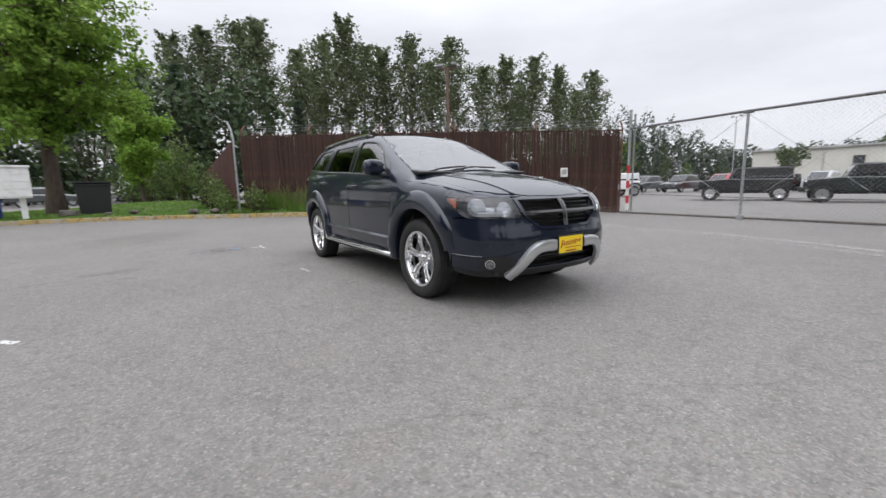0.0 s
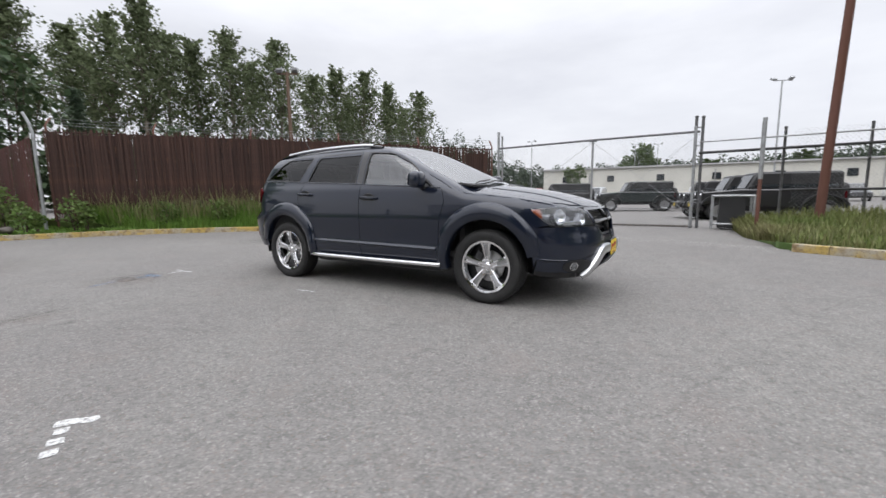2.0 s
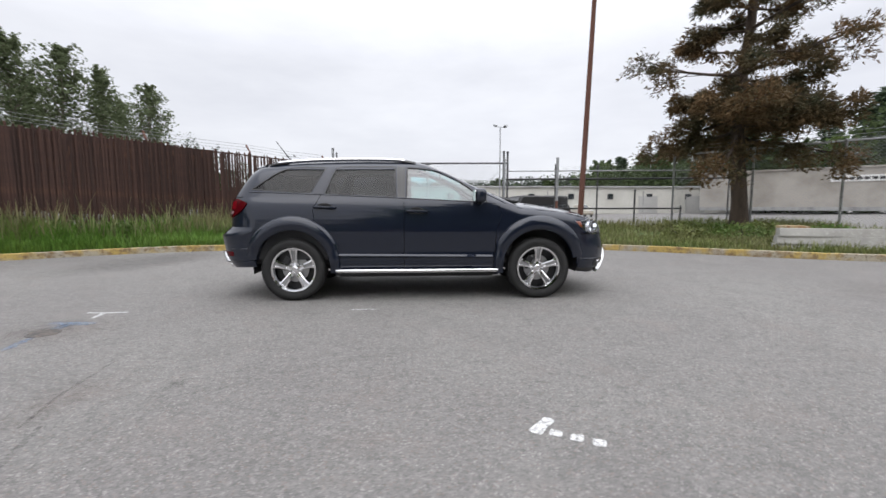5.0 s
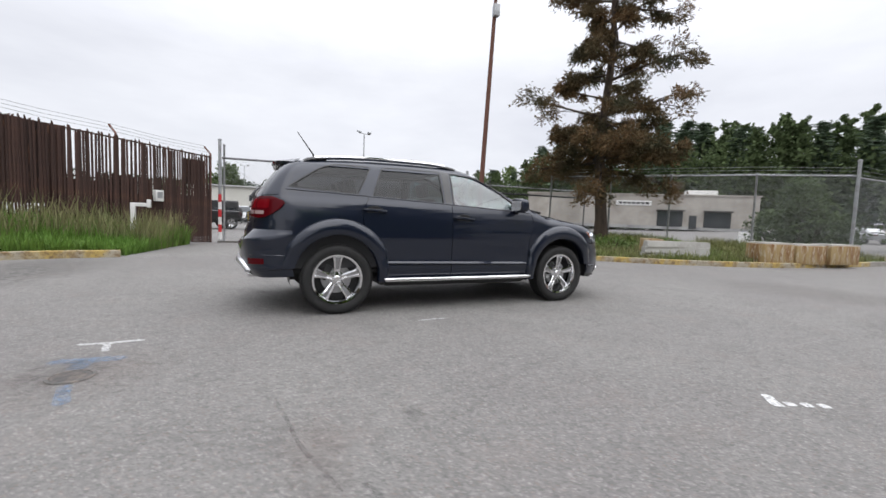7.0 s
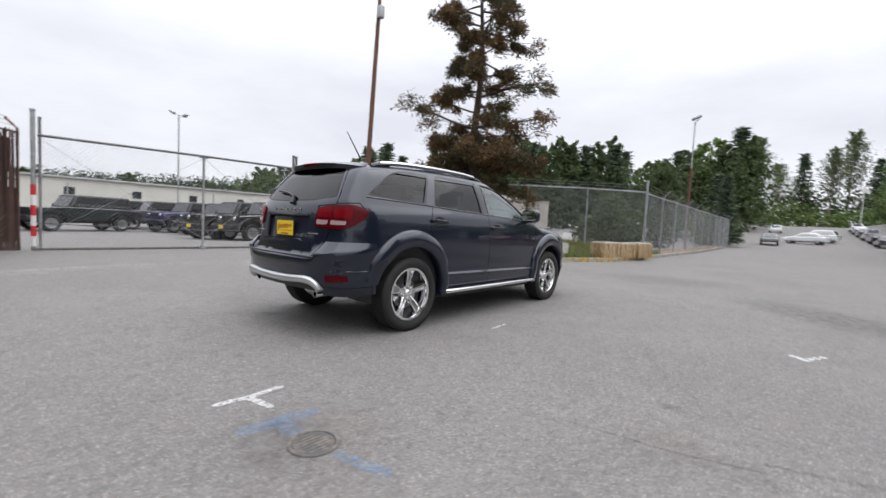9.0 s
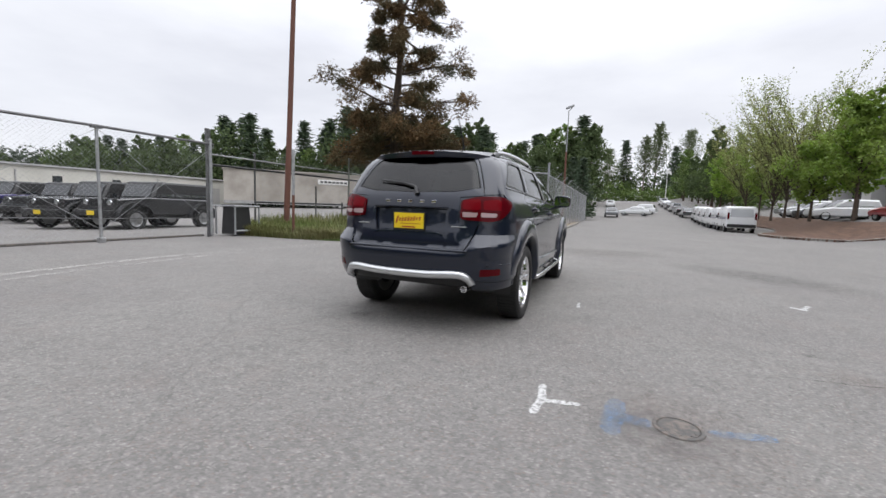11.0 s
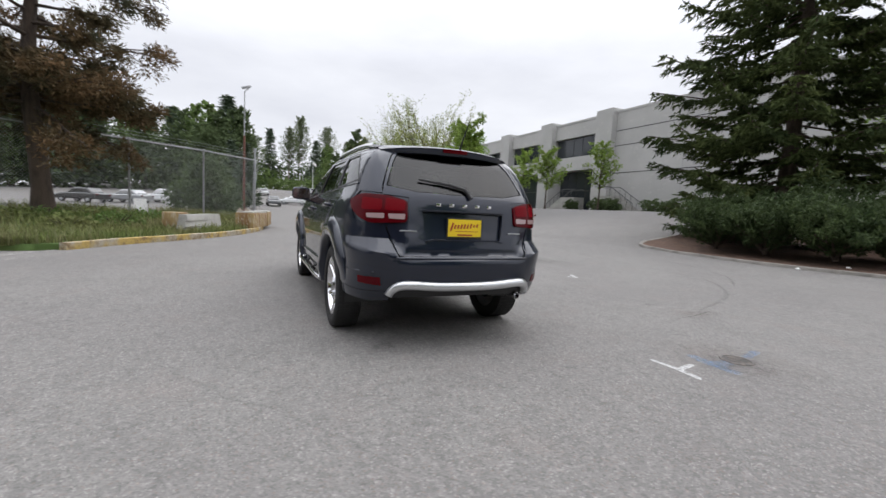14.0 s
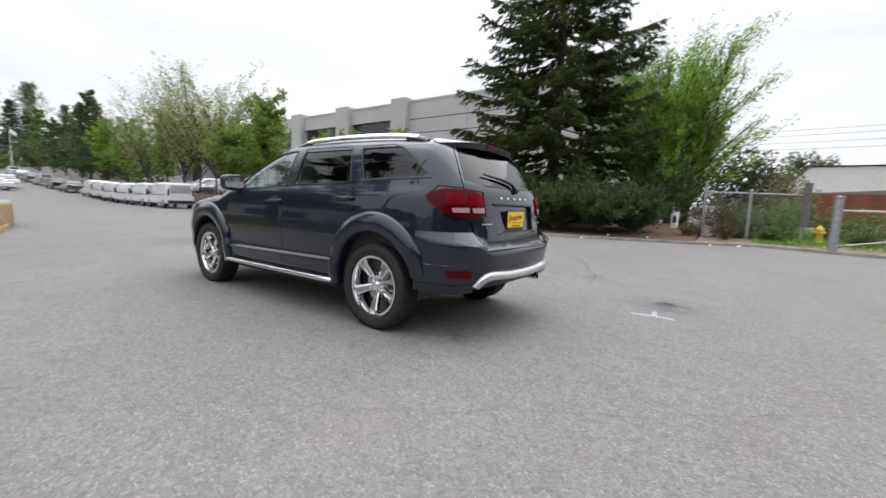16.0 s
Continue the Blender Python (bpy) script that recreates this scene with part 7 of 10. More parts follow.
    # ---- top
    hood = [(1.20, -0.70), (1.255, -0.35), (1.27, 0.0), (1.255, 0.35), (1.20, 0.70), (1.45, 0.745), (1.80, 0.725), (2.03, 0.685), (2.17, 0.55), (2.275, 0.30), (2.305, 0.0), (2.275, -0.30), (2.17, -0.55), (2.03, -0.685), (1.80, -0.725), (1.45, -0.745)]
    hd = skin("bonnet", hood, from_top, PAINT, car, step=0.04)
    for s in (-1, 1):
        ridge = from_top(np.array([(x, s * (0.50 - 0.09 * (x - 1.3))) for x in np.linspace(1.35, 2.22, 20)]))
        part("bonnet_crease", sweep([(tuple(p), (0, 1, 0), (0, 0, 1)) for p in ridge], [(-0.035, -0.002), (0.0, 0.005), (0.035, -0.002)]), PAINT, hd, smooth=True, sharp=None)
        ed = [(1.06, 0.735), (1.20, 0.70), (1.45, 0.745), (1.80, 0.725), (2.03, 0.685), (2.06, 0.73), (1.90, 0.79), (1.6, 0.82), (1.3, 0.835), (1.05, 0.845)]
        skin("wing_top", [(x, s * y) for x, y in ed], from_top, PAINT, car, gap=0.001)
        part("cowl", Shape().box((1.10, s * 0.36, 1.17), (0.26, 0.70, 0.03), Matrix.Rotation(radians(8), 4, "Y"), 0.01), BLACK_TRIM, car)
    roof = [(0.03, -0.52), (0.075, 0.0), (0.03, 0.52), (0.0, 0.60), (-0.4, 0.645), (-1.0, 0.645), (-1.5, 0.625), (-1.80, 0.58), (-1.88, 0.0), (-1.80, -0.58), (-1.5, -0.625), (-1.0, -0.645), (-0.4, -0.645), (0.0, -0.60)]
    skin("roof", roof, from_top, PAINT, car, gap=0.0, step=0.06, depth=0.025)
    skin("headliner", inset(roof, 0.03), from_top, HEADLINER, car, lift=-0.045, depth=0.0, step=0.1)
    for s in (-1, 1):
        ap = [(0.0, 0.60), (0.03, 0.52), (0.35, 0.585), (0.67, 0.645), (1.0, 0.69), (1.20, 0.70), (1.05, 0.845), (0.9, 0.80), (0.66, 0.755), (0.40, 0.705), (0.15, 0.655)]
        skin("roof_pillar", [(x, s * y) for x, y in ap], from_top, PAINT, car, gap=0.0)
        re = [(0.02, 0.595), (0.16, 0.655), (-0.3, 0.69), (-1.0, 0.69), (-1.5, 0.68), (-1.86, 0.65), (-1.82, 0.57), (-1.5, 0.62), (-1.0, 0.64), (-0.4, 0.64)]
        skin("roof_edge", [(x, s * y) for x, y in re], from_top, PAINT, car, gap=0.0, lift=0.001)
    ws = [(0.035, -0.515), (0.08, 0.0), (0.035, 0.515), (0.36, 0.58), (0.67, 0.638), (1.0, 0.682), (1.19, 0.70), (1.245, 0.35), (1.26, 0.0), (1.245, -0.35), (1.19, -0.70), (1.0, -0.682), (0.67, -0.638), (0.36, -0.58)]
    w = skin("windscreen", ws, from_top, GLASS_SCREEN, car, gap=0.004, lift=-0.003, depth=0.0, step=0.08)
    skin("windscreen_band", [(0.05, -0.50), (0.09, 0.0), (0.05, 0.50), (0.11, 0.50), (0.15, 0.0), (0.11, -0.50)], from_top, BLACK_TRIM, w, lift=-0.006, depth=0.0)
    part("inner_mirror", Shape().box((0.30, 0, 1.50), (0.03, 0.22, 0.06), bevel=0.012), BLACK_TRIM, w)
    for y0, y1, x1 in ((-0.30, 0.33, 1.13), (-0.70, -0.08, 1.12)):
        wp = from_top(np.array([(1.20, y0 + 0.0), (1.14, (y0 + y1) / 2), (x1, y1)]))
        part("wiper", Shape().tube([tuple(p + np.array([0, 0, 0.018])) for p in wp], 0.009, 6), BLACK_TRIM, car, smooth=True)
    # ---- front
    A = lambda y, x=2.35: math.atan2(y, x - 1.0)
    fr = from_front

    def mirrored(half):
        return half + [(-u, v) for u, v in half[::-1]]

    bumper = mirrored([(0.0, 0.655), (A(.30), 0.668), (A(.34), 0.70), (A(.43, 2.33), 0.765), (A(.62, 2.22), 0.765), (A(.80, 2.08), 0.765), (A(.868, 1.955), 0.765), (A(.868, 1.955), 0.47), (A(.82, 2.08), 0.455), (A(.66, 2.24), 0.462), (A(.52, 2.34), 0.50), (A(.33, 2.41), 0.535), (0.0, 0.545)])
    skin("front_bumper", bumper, fr, PAINT, car, gap=0.002, step=0.03)
    lower = mirrored([(0.0, 0.545), (A(.33, 2.41), 0.535), (A(.52, 2.34), 0.50), (A(.66, 2.24), 0.462), (A(.82, 2.08), 0.455), (A(.868, 1.955), 0.47), (A(.868, 1.95), 0.36), (A(.78, 2.10), 0.345), (A(.52, 2.28), 0.335), (0.0, 0.335)])
    intake = mirrored([(0.0, 0.515), (A(.30, 2.42), 0.505), (A(.40, 2.38), 0.47), (A(.50, 2.32), 0.36), (0.0, 0.352)])
    skin("lower_bumper", lower, fr, PAINT, car, gap=0.002, holes=(intake,), step=0.03)
    lip_ = mirrored([(0.0, 0.333), (A(.52, 2.28), 0.333), (A(.78, 2.10), 0.343), (A(.868, 1.95), 0.358), (A(.860, 1.94), 0.315), (A(.75, 2.08), 0.285), (A(.50, 2.26), 0.275), (0.0, 0.275)])
    skin("bumper_lip", lip_, fr, BLACK_TRIM, car, gap=0.001, lift=-0.010, step=0.04)
    part("intake_backing", Shape().box((2.22, 0, 0.42), (0.04, 1.05, 0.26)), GLOSS_BLACK, car)
    for k in range(3):
        part("intake_slat", Shape().box((2.30, 0, 0.365 + 0.045 * k), (0.05, 0.86, 0.008)), BLACK_TRIM, car)
    # grille
    gp = mirrored([(0.0, 0.925), (A(.49, 2.28), 0.925), (A(.475, 2.29), 0.86), (A(.43, 2.33), 0.765), (A(.34), 0.70), (A(.30), 0.668), (0.0, 0.655)])
    gi = mirrored([(0.0, 0.905), (A(.45, 2.30), 0.905), (A(.435, 2.31), 0.86), (A(.40, 2.34), 0.775), (A(.32), 0.72), (A(.285), 0.695), (0.0, 0.688)])
    gr = skin("grille_frame", gp, fr, PAINT, car, gap=0.003, holes=(gi,), step=0.03)
    part("grille_backing", Shape().box((2.24, 0, 0.80), (0.03, 0.98, 0.27)), BLACK_TRIM, gr)
    for z in (0.72, 0.755, 0.835, 0.87):
        bar = fr(np.array([(A(y), z) for y in np.linspace(-0.40, 0.40, 13)]))
        part("grille_slat", Shape().tube([tuple(p - np.array([0.045, 0, 0])) for p in bar], 0.006, 5), GLOSS_BLACK, gr)
    hb = fr(np.array([(A(y), 0.800) for y in np.linspace(-0.43, 0.43, 21)]))
    part("cross_bar", sweep([(tuple(p), (1, 0, 0), (0, 0, 1)) for p in hb], [(-0.04, -0.020), (-0.008, -0.018), (0.004, 0), (-0.008, 0.018), (-0.04, 0.020)]), GLOSS_BLACK, gr, smooth=True, sharp=30)
    vb = fr(np.array([(0.0, z) for z in np.linspace(0.685, 0.91, 12)]))
    part("centre_bar", sweep([(tuple(p), (1, 0, 0), (0, 1, 0)) for p in vb], [(-0.04, -0.034), (-0.004, -0.028), (0.006, 0), (-0.004, 0.028), (-0.04, 0.034)]), GLOSS_BLACK, gr, smooth=True, sharp=30)
    part("badge_bar", Shape().box((2.33, 0.26, 0.755), (0.006, 0.10, 0.012)), SATIN, gr)
    for s in (-1, 1):
        nose = [(A(.02), 0.915), (A(.50, 2.275), 0.918), (A(.75, 2.09), 0.938), (A(.872, 1.875), 0.922), (A(.872, 1.86), 1.0), (A(.75, 2.06), 0.995), (A(.5, 2.26), 0.965), (A(.02), 0.945)]
        skin("nose_panel", [(s * u, v) for u, v in nose][::s], fr, PAINT, car, gap=0.0, lift=-0.004, depth=0.0)
        lip = [(0.90, 0.80), (1.00, 0.735), (1.22, 0.69), (2.0, 0.655), (2.12, 0.60), (2.12, 0.70), (1.95, 0.79), (1.5, 0.845), (1.0, 0.868), (0.92, 0.87)]
        skin("inner_wing", [(x, s * y) for x, y in lip], from_top, PAINT, car, gap=0.0, lift=-0.006, depth=0.0)
    # lamps at the front
    for s in (-1, 1):
        hp = [(s * A(.50, 2.275), 0.925), (s * A(.75, 2.09), 0.945), (s * A(.872, 1.875), 0.930), (s * A(.858, 1.98), 0.832), (s * A(.80, 2.08), 0.767), (s * A(.62, 2.22), 0.765), (s * A(.455, 2.32), 0.768)]
        if s < 0:
            hp = hp[::-1]
        lamp = skin("headlamp", hp, fr, CLEAR_LENS, car, "clear headlamp with bright reflectors", gap=0.003, lift=0.004, depth=0.012)
        skin("lamp_housing", inset(hp, -0.004), fr, LAMP_INNER, lamp, lift=-0.085, depth=0.0)
        rim_ = fr(np.array(dense(inset(hp, 0.002), 0.03)))
        rn = skin_normal(rim_)
        wall = [tuple(p + n * d) for p, n in zip(rim_, rn) for d in (0.002, -0.088)]
        nw = len(rim_)
        part("lamp_wall", Shape().add(wall, [(2 * q, 2 * ((q + 1) % nw), 2 * ((q + 1) % nw) + 1, 2 * q + 1) for q in range(nw)]), LAMP_INNER, lamp, smooth=True)
        skin("amber_marker", inset([(s * A(.835, 1.985), 0.936), (s * A(.872, 1.875), 0.930), (s * A(.860, 1.97), 0.850), (s * A(.845, 2.01), 0.835)][::s], 0.004), fr, AMBER, lamp, lift=-0.006, depth=0.01)
        for yy, xx, zz, rr in ((0.740, 2.10, 0.860, 0.066), (0.565, 2.24, 0.846, 0.058)):
            c = fr(np.array([(s * A(yy, xx), zz)]))[0]
            n = Vector(skin_normal(c[None])[0])
            ax = (n + Vector((0.8, 0, 0))).normalized()
            mm = Matrix.Translation(Vector(c) - n * 0.042) @ ax.to_track_quat("Z", "Y").to_matrix().to_4x4()
            part("reflector_bowl", Shape().lathe([(0.012, -0.04), (rr * 0.55, -0.028), (rr * 0.85, -0.008), (rr, 0.015), (rr * 1.08, 0.014), (rr * 1.10, -0.03)], 20, mm), REFLECTOR, lamp, smooth=True, sharp=40)
            part("bulb", Shape().lathe([(0.016, -0.045), (0.016, -0.01), (0.010, 0.0), (0, 0.002)], 12, mm), REFLECTOR, lamp, smooth=True)
        c = fr(np.array([(s * A(.655, 2.17), 0.80)]))[0]
        n = skin_normal(c[None])[0]
        part("reflector_step", Shape().box(tuple(c - n * 0.03), (0.02, 0.20, 0.035), Matrix.Rotation(s * radians(38), 4, "Z"), 0.008), REFLECTOR, lamp, smooth=True)
        # fog lamp
        rc = [(s * (A(.645, 2.25) + 0.105 * math.cos(a)), 0.408 + 0.060 * math.sin(a)) for a in (2 * math.pi * q / 20 for q in range(20))][::s]
        skin("fog_recess", rc, fr, BLACK_TRIM, car, lift=0.007, depth=0.012, gap=0.0)
        c = fr(np.array([(s * A(.685, 2.22), 0.408)]))[0]
        n = skin_normal(c[None])[0]
        q = Vector(n).to_track_quat("Z", "Y").to_matrix().to_4x4()
        fg = part("fog_lamp", Shape().lathe([(0.040, -0.01), (0.040, 0.012), (0.035, 0.014), (0.031, 0.002), (0.026, -0.010), (0, -0.014)], 24, Matrix.Translation(Vector(c)) @ q), CHROME, car, "round fog lamp in a black surround", smooth=True, sharp=40)
        part("fog_reflector", Shape().lathe([(0.031, 0.006), (0.018, 0.012), (0, 0.014)], 20, Matrix.Translation(Vector(c)) @ q), LAMP_INNER, fg, smooth=True)
        cl = fr(np.array([(s * A(y, x), z) for y, x, z in ((0.868, 1.95, 0.478), (0.84, 2.05, 0.470), (0.78, 2.12, 0.466), (0.73, 2.17, 0.464))]))
        part("bumper_seam", sweep([(tuple(p), tuple(n), (0, 0, 1)) for p, n in zip(cl, skin_normal(cl))], [(-0.004, -0.008), (0.007, -0.004), (0.007, 0.001), (-0.004, 0.009)]), PAINT, car, smooth=True)
        # bright bumper horns
        hs = [(0.17, 0.535), (0.30, 0.535), (0.375, 0.505), (0.44, 0.43), (0.50, 0.345), (0.545, 0.295)]
        base = fr(np.array([(s * A(y, 2.42 - 0.5 * max(0, y - 0.25)), z) for y, z in hs]))
        cur = curve_through([tuple(b + skin_normal(b[None])[0] * 0.018) for b in base], 6)
        rows = []
        for i, p in enumerate(cur):
            d = (cur[min(i + 1, len(cur) - 1)] - cur[max(i - 1, 0)]).normalized()
            n = Vector(skin_normal(np.array([tuple(p)]))[0])
            rows.append((tuple(p), tuple(n), tuple(n.cross(d))))
        part("bumper_horn", sweep(rows, [(-0.02, -0.045), (0.010, -0.043), (0.018, -0.030), (0.020, 0.0), (0.018, 0.030), (0.010, 0.043), (-0.02, 0.045)]), SATIN, car, "silver bumper guard", smooth=True, sharp=40)
    # ---- rear
    rr_ = from_rear
    B = lambda y, x=-2.28: math.atan2(y, -1.2 - x)
    gate_out = mirrored([(0.0, 1.60), (B(.52, -1.98), 1.575), (B(.56, -2.02), 1.50), (B(.66, -2.17), 1.27), (B(.665, -2.20), 1.19), (B(.47, -2.25), 1.175), (B(.46, -2.26), 0.985), (B(.62, -2.21), 0.965), (B(.60, -2.25), 0.86), (B(.52, -2.29), 0.735), (0.0, 0.725)])
    gl_r = mirrored([(0.0, 1.578), (B(.50, -2.0), 1.556), (B(.545, -2.05), 1.46), (B(.625, -2.17), 1.262), (B(.40, -2.21), 1.225), (0.0, 1.215)])
    rec = mirrored([(0.0, 1.075), (B(.36), 1.070), (B(.345), 0.98), (B(.31), 0.865), (0.0, 0.862)])
    tg = skin("tailgate", gate_out, rr_, PAINT, car, gap=0.003, holes=(gl_r, rec), step=0.035)
    skin("rear_window", gl_r, rr_, GLASS_REAR, tg, gap=0.004, lift=-0.005, depth=0.0, step=0.06)
    skin("plate_recess", rec, rr_, PAINT, tg, gap=-0.004, lift=-0.030, depth=0.0)
    lb = rr_(np.array([(B(y), 1.085) for y in np.linspace(-0.37, 0.37, 15)]))
    part("light_bar", sweep([(tuple(p), (-1, 0, 0), (0, 0, 1)) for p in lb], [(-0.02, -0.009), (0.009, -0.006), (0.011, 0.004), (-0.02, 0.009)]), PAINT, tg, smooth=True, sharp=30)
    lb = rr_(np.array([(B(y), 0.862 - 0.02 * max(0, abs(y) - 0.26) * 10) for y in np.linspace(-0.33, 0.33, 19)]))
    part("recess_lip", sweep([(tuple(p), (-1, 0, 0), (0, 0, 1)) for p in lb], [(-0.02, -0.008), (0.006, -0.006), (0.006, 0.006), (-0.02, 0.008)]), PAINT, tg, smooth=True, sharp=30)
    # raised marks in place of the maker's letters
    for k in range(5):
        y = 0.23 - 0.115 * k
        p = rr_(np.array([(B(y), 1.132)]))[0]
        part("badge_mark", Shape().box((p[0] - 0.004, p[1], p[2]), (0.008, 0.042, 0.024), bevel=0.004), CHROME, tg, smooth=True)
    for s in (-1, 1):
        p = rr_(np.array([(B(s * 0.47), 0.925)]))[0]
        part("model_mark", Shape().box((p[0] - 0.004, p[1], p[2]), (0.004, 0.13, 0.008), Matrix.Rotation(s * radians(-8), 4, "Z"), 0.003), SATIN, tg)
    # number plate insert, yellow with unreadable script
    def dealer_plate(parent, x, z, face):
        pl = part("plate_frame", Shape().box((x, 0.0, z), (0.012, 0.315, 0.165), bevel=0.005), BLACK_TRIM, parent, "yellow dealer plate in a black frame")
        fx = x + face * 0.008
        part("plate", Shape().box((fx, 0, z + 0.004), (0.004, 0.292, 0.136)), SIGN_YELLOW, pl)
        rg = random.Random(5)
        for k in range(9):
            y = face * (-0.115 + 0.028 * k)
            hh = (0.070 if k == 0 else rg.uniform(0.022, 0.042))
            part("script_bar", Shape().box((fx + face * 0.003, y, z + 0.010 + 0.002 * k), (0.002, 0.015, hh), Matrix.Rotation(-face * radians(18), 4, "X")), SIGN_RED, pl)
        part("script_underline", Shape().box((fx + face * 0.003, 0.02 * face, z - 0.022), (0.002, 0.20, 0.005)), SIGN_RED, pl)
        part("script_line", Shape().box((fx + face * 0.003, 0, z - 0.050), (0.002, 0.13, 0.012)), SIGN_RED, pl)

    dealer_plate(tg, -2.285, 0.955, -1)
    dealer_plate(car, 2.455, 0.525, 1)
    # wiper
    wv = rr_(np.array([(B(0.36, -2.14), 1.315), (B(0.10, -2.17), 1.285), (B(-0.02, -2.19), 1.255), (B(-0.06, -2.24), 1.185)]))
    wp = part("rear_wiper", Shape().tube([tuple(p + np.array([-0.015, 0, 0.008])) for p in wv], [0.007, 0.013, 0.014, 0.020], 8), BLACK_TRIM, tg, smooth=True)
    # spoiler
    sp = []
    for i in range(25):
        y = -0.60 + 1.2 * i / 24
        e = abs(y) / 0.60
        xr = -2.040 + 0.13 * e ** 4 + 0.03 * e * e
        z = 1.610 - 0.10 * y * y
        sp.append([(-1.80, y, z + 0.028), (xr + 0.06, y, z + 0.006), (xr, y, z - 0.012), (xr + 0.010, y, z - 0.062 + 0.018 * e * e), (xr + 0.04, y, z - 0.070 + 0.020 * e * e), (-1.86, y * 0.97, z - 0.035)])
    m = 6
    sh = Shape().add([p for r in sp for p in r], [(i * m + j, (i + 1) * m + j, (i + 1) * m + (j + 1) % m, i * m + (j + 1) % m) for i in range(24) for j in range(m)])
    sh.add(sp[0], [tuple(range(m))]).add(sp[-1], [tuple(range(m))[::-1]])
    so = part("roof_spoiler", sh, PAINT, car, "body-coloured roof spoiler with a red brake light", smooth=True, sharp=40)
    bl_ = [(-2.043 + 0.03 * (y / 0.6) ** 2, y, 1.584 - 0.10 * y * y) for y in np.linspace(-0.11, 0.11, 9)]
    part("brake_light", sweep([(p, (-1, 0, 0), (0, 0, 1)) for p in bl_], [(-0.01, -0.018), (0.004, -0.016), (0.006, 0.014), (-0.01, 0.018)]), RED_LENS, so, smooth=True)
    # corner pillars beside the tailgate
    for s in (-1, 1):
        cp = [(B(.525, -1.98), 1.575), (B(.565, -2.02), 1.50), (B(.665, -2.17), 1.27), (B(.67, -2.20), 1.20), (B(.84, -1.99), 1.215), (B(.80, -1.93), 1.30), (B(.70, -1.86), 1.50), (B(.655, -1.83), 1.575)]
        skin("rear_pillar", [(s * u, v) for u, v in cp][::s], rr_, PAINT, car, gap=0.002)
        tl = [(B(.472, -2.25), 1.150), (B(.62, -2.21), 1.184), (B(.78, -2.08), 1.192), (B(.848, -1.955), 1.142), (B(.842, -2.0), 1.075), (B(.80, -2.09), 1.005), (B(.72, -2.16), 0.968), (B(.468, -2.26), 0.985)]
        tl = [(s * u, v) for u, v in tl][::s]
        bk = [(B(.44, -2.26), 1.205), (B(.66, -2.195), 1.222), (B(.84, -1.99), 1.225), (B(.865, -1.90), 1.12), (B(.875, -1.90), 0.94), (B(.62, -2.21), 0.945), (B(.43, -2.26), 0.96)]
        skin("lamp_bay", [(s * u, v) for u, v in bk][::s], rr_, PAINT, car, gap=0.0, lift=-0.008, depth=0.0)
        lamp = skin("tail_lamp", rounded(tl, 0.035, 4), rr_, RED_LENS, car, "red tail lamp with a pale reversing strip", gap=0.003, lift=0.012, depth=0.03)
        for y0, y1, z0, z1 in ((0.488, 0.618, 1.006, 1.052), (0.636, 0.765, 1.008, 1.050)):
            x0, x1 = -2.25 + 0.9 * max(0, y0 - 0.5) ** 1.6, -2.25 + 0.9 * max(0, y1 - 0.5) ** 1.6
            st = [(B(y0, x0), z1), (B(y1, x1), z1 - 0.004), (B(y1 - 0.015, x1), z0 + 0.002), (B(y0, x0), z0)]
            skin("reversing_lens", rounded([(s * u, v) for u, v in st][::s], 0.010, 3), rr_, PALE_LENS, lamp, lift=0.0150, depth=0.004, gap=0.002)
        for y0, y1 in ((0.49, 0.64), (0.655, 0.80)):
            x0, x1 = -2.25 + 0.9 * max(0, y0 - 0.5) ** 1.6, -2.25 + 0.9 * max(0, y1 - 0.5) ** 1.6
            st = [(B(y0, x0), 1.150), (B(y1, x1), 1.165), (B(y1, x1), 1.068), (B(y0, x0), 1.068)]
            skin("lamp_cell", rounded([(s * u, v) for u, v in st][::s], 0.02, 3), rr_, RED_DARK, lamp, lift=0.0145, depth=0.003, gap=0.002)
        # bumper side reflector
        rp_ = [(B(.66, -2.27), 0.580), (B(.80, -2.13), 0.580), (B(.80, -2.13), 0.522), (B(.655, -2.27), 0.512)]
        skin("bumper_reflector", rounded([(s * u, v) for u, v in rp_][::s], 0.01, 3), rr_, RED_LENS, car, lift=0.004, depth=0.01)
    rb = mirrored([(0.0, 0.725), (B(.525, -2.29), 0.735), (B(.605, -2.25), 0.86), (B(.625, -2.21), 0.962), (B(.76, -2.13), 0.970), (B(.82, -2.07), 1.005), (B(.862, -1.965), 0.99), (B(.872, -1.90), 0.78), (B(.875, -1.88), 0.48), (B(.80, -2.15), 0.462), (B(.58, -2.30), 0.475), (0.0, 0.50)])
    bp_ = skin("rear_bumper", rb, rr_, PAINT, car, gap=0.002, step=0.032)
    for s in (-1, 1):
        cv = [(B(.60, -2.28), 0.472), (B(.80, -2.15), 0.460), (B(.875, -1.88), 0.478), (B(.872, -1.87), 0.40), (B(.74, -2.15), 0.378), (B(.60, -2.26), 0.385)]
        skin("bumper_corner", [(s * u, v) for u, v in cv][::s], rr_, PAINT, car, gap=0.002, lift=-0.004)
    lowr = mirrored([(0.0, 0.498), (B(.60, -2.28), 0.475), (B(.60, -2.26), 0.395), (0.0, 0.40)])
    skin("lower_rear_valance", lowr, rr_, BLACK_TRIM, car, gap=0.002, lift=-0.035)
    for s in (-1, 1):
        rows = []
        for q in range(15):
            e = q / 14
            zb = 0.752 + 0.066 * e
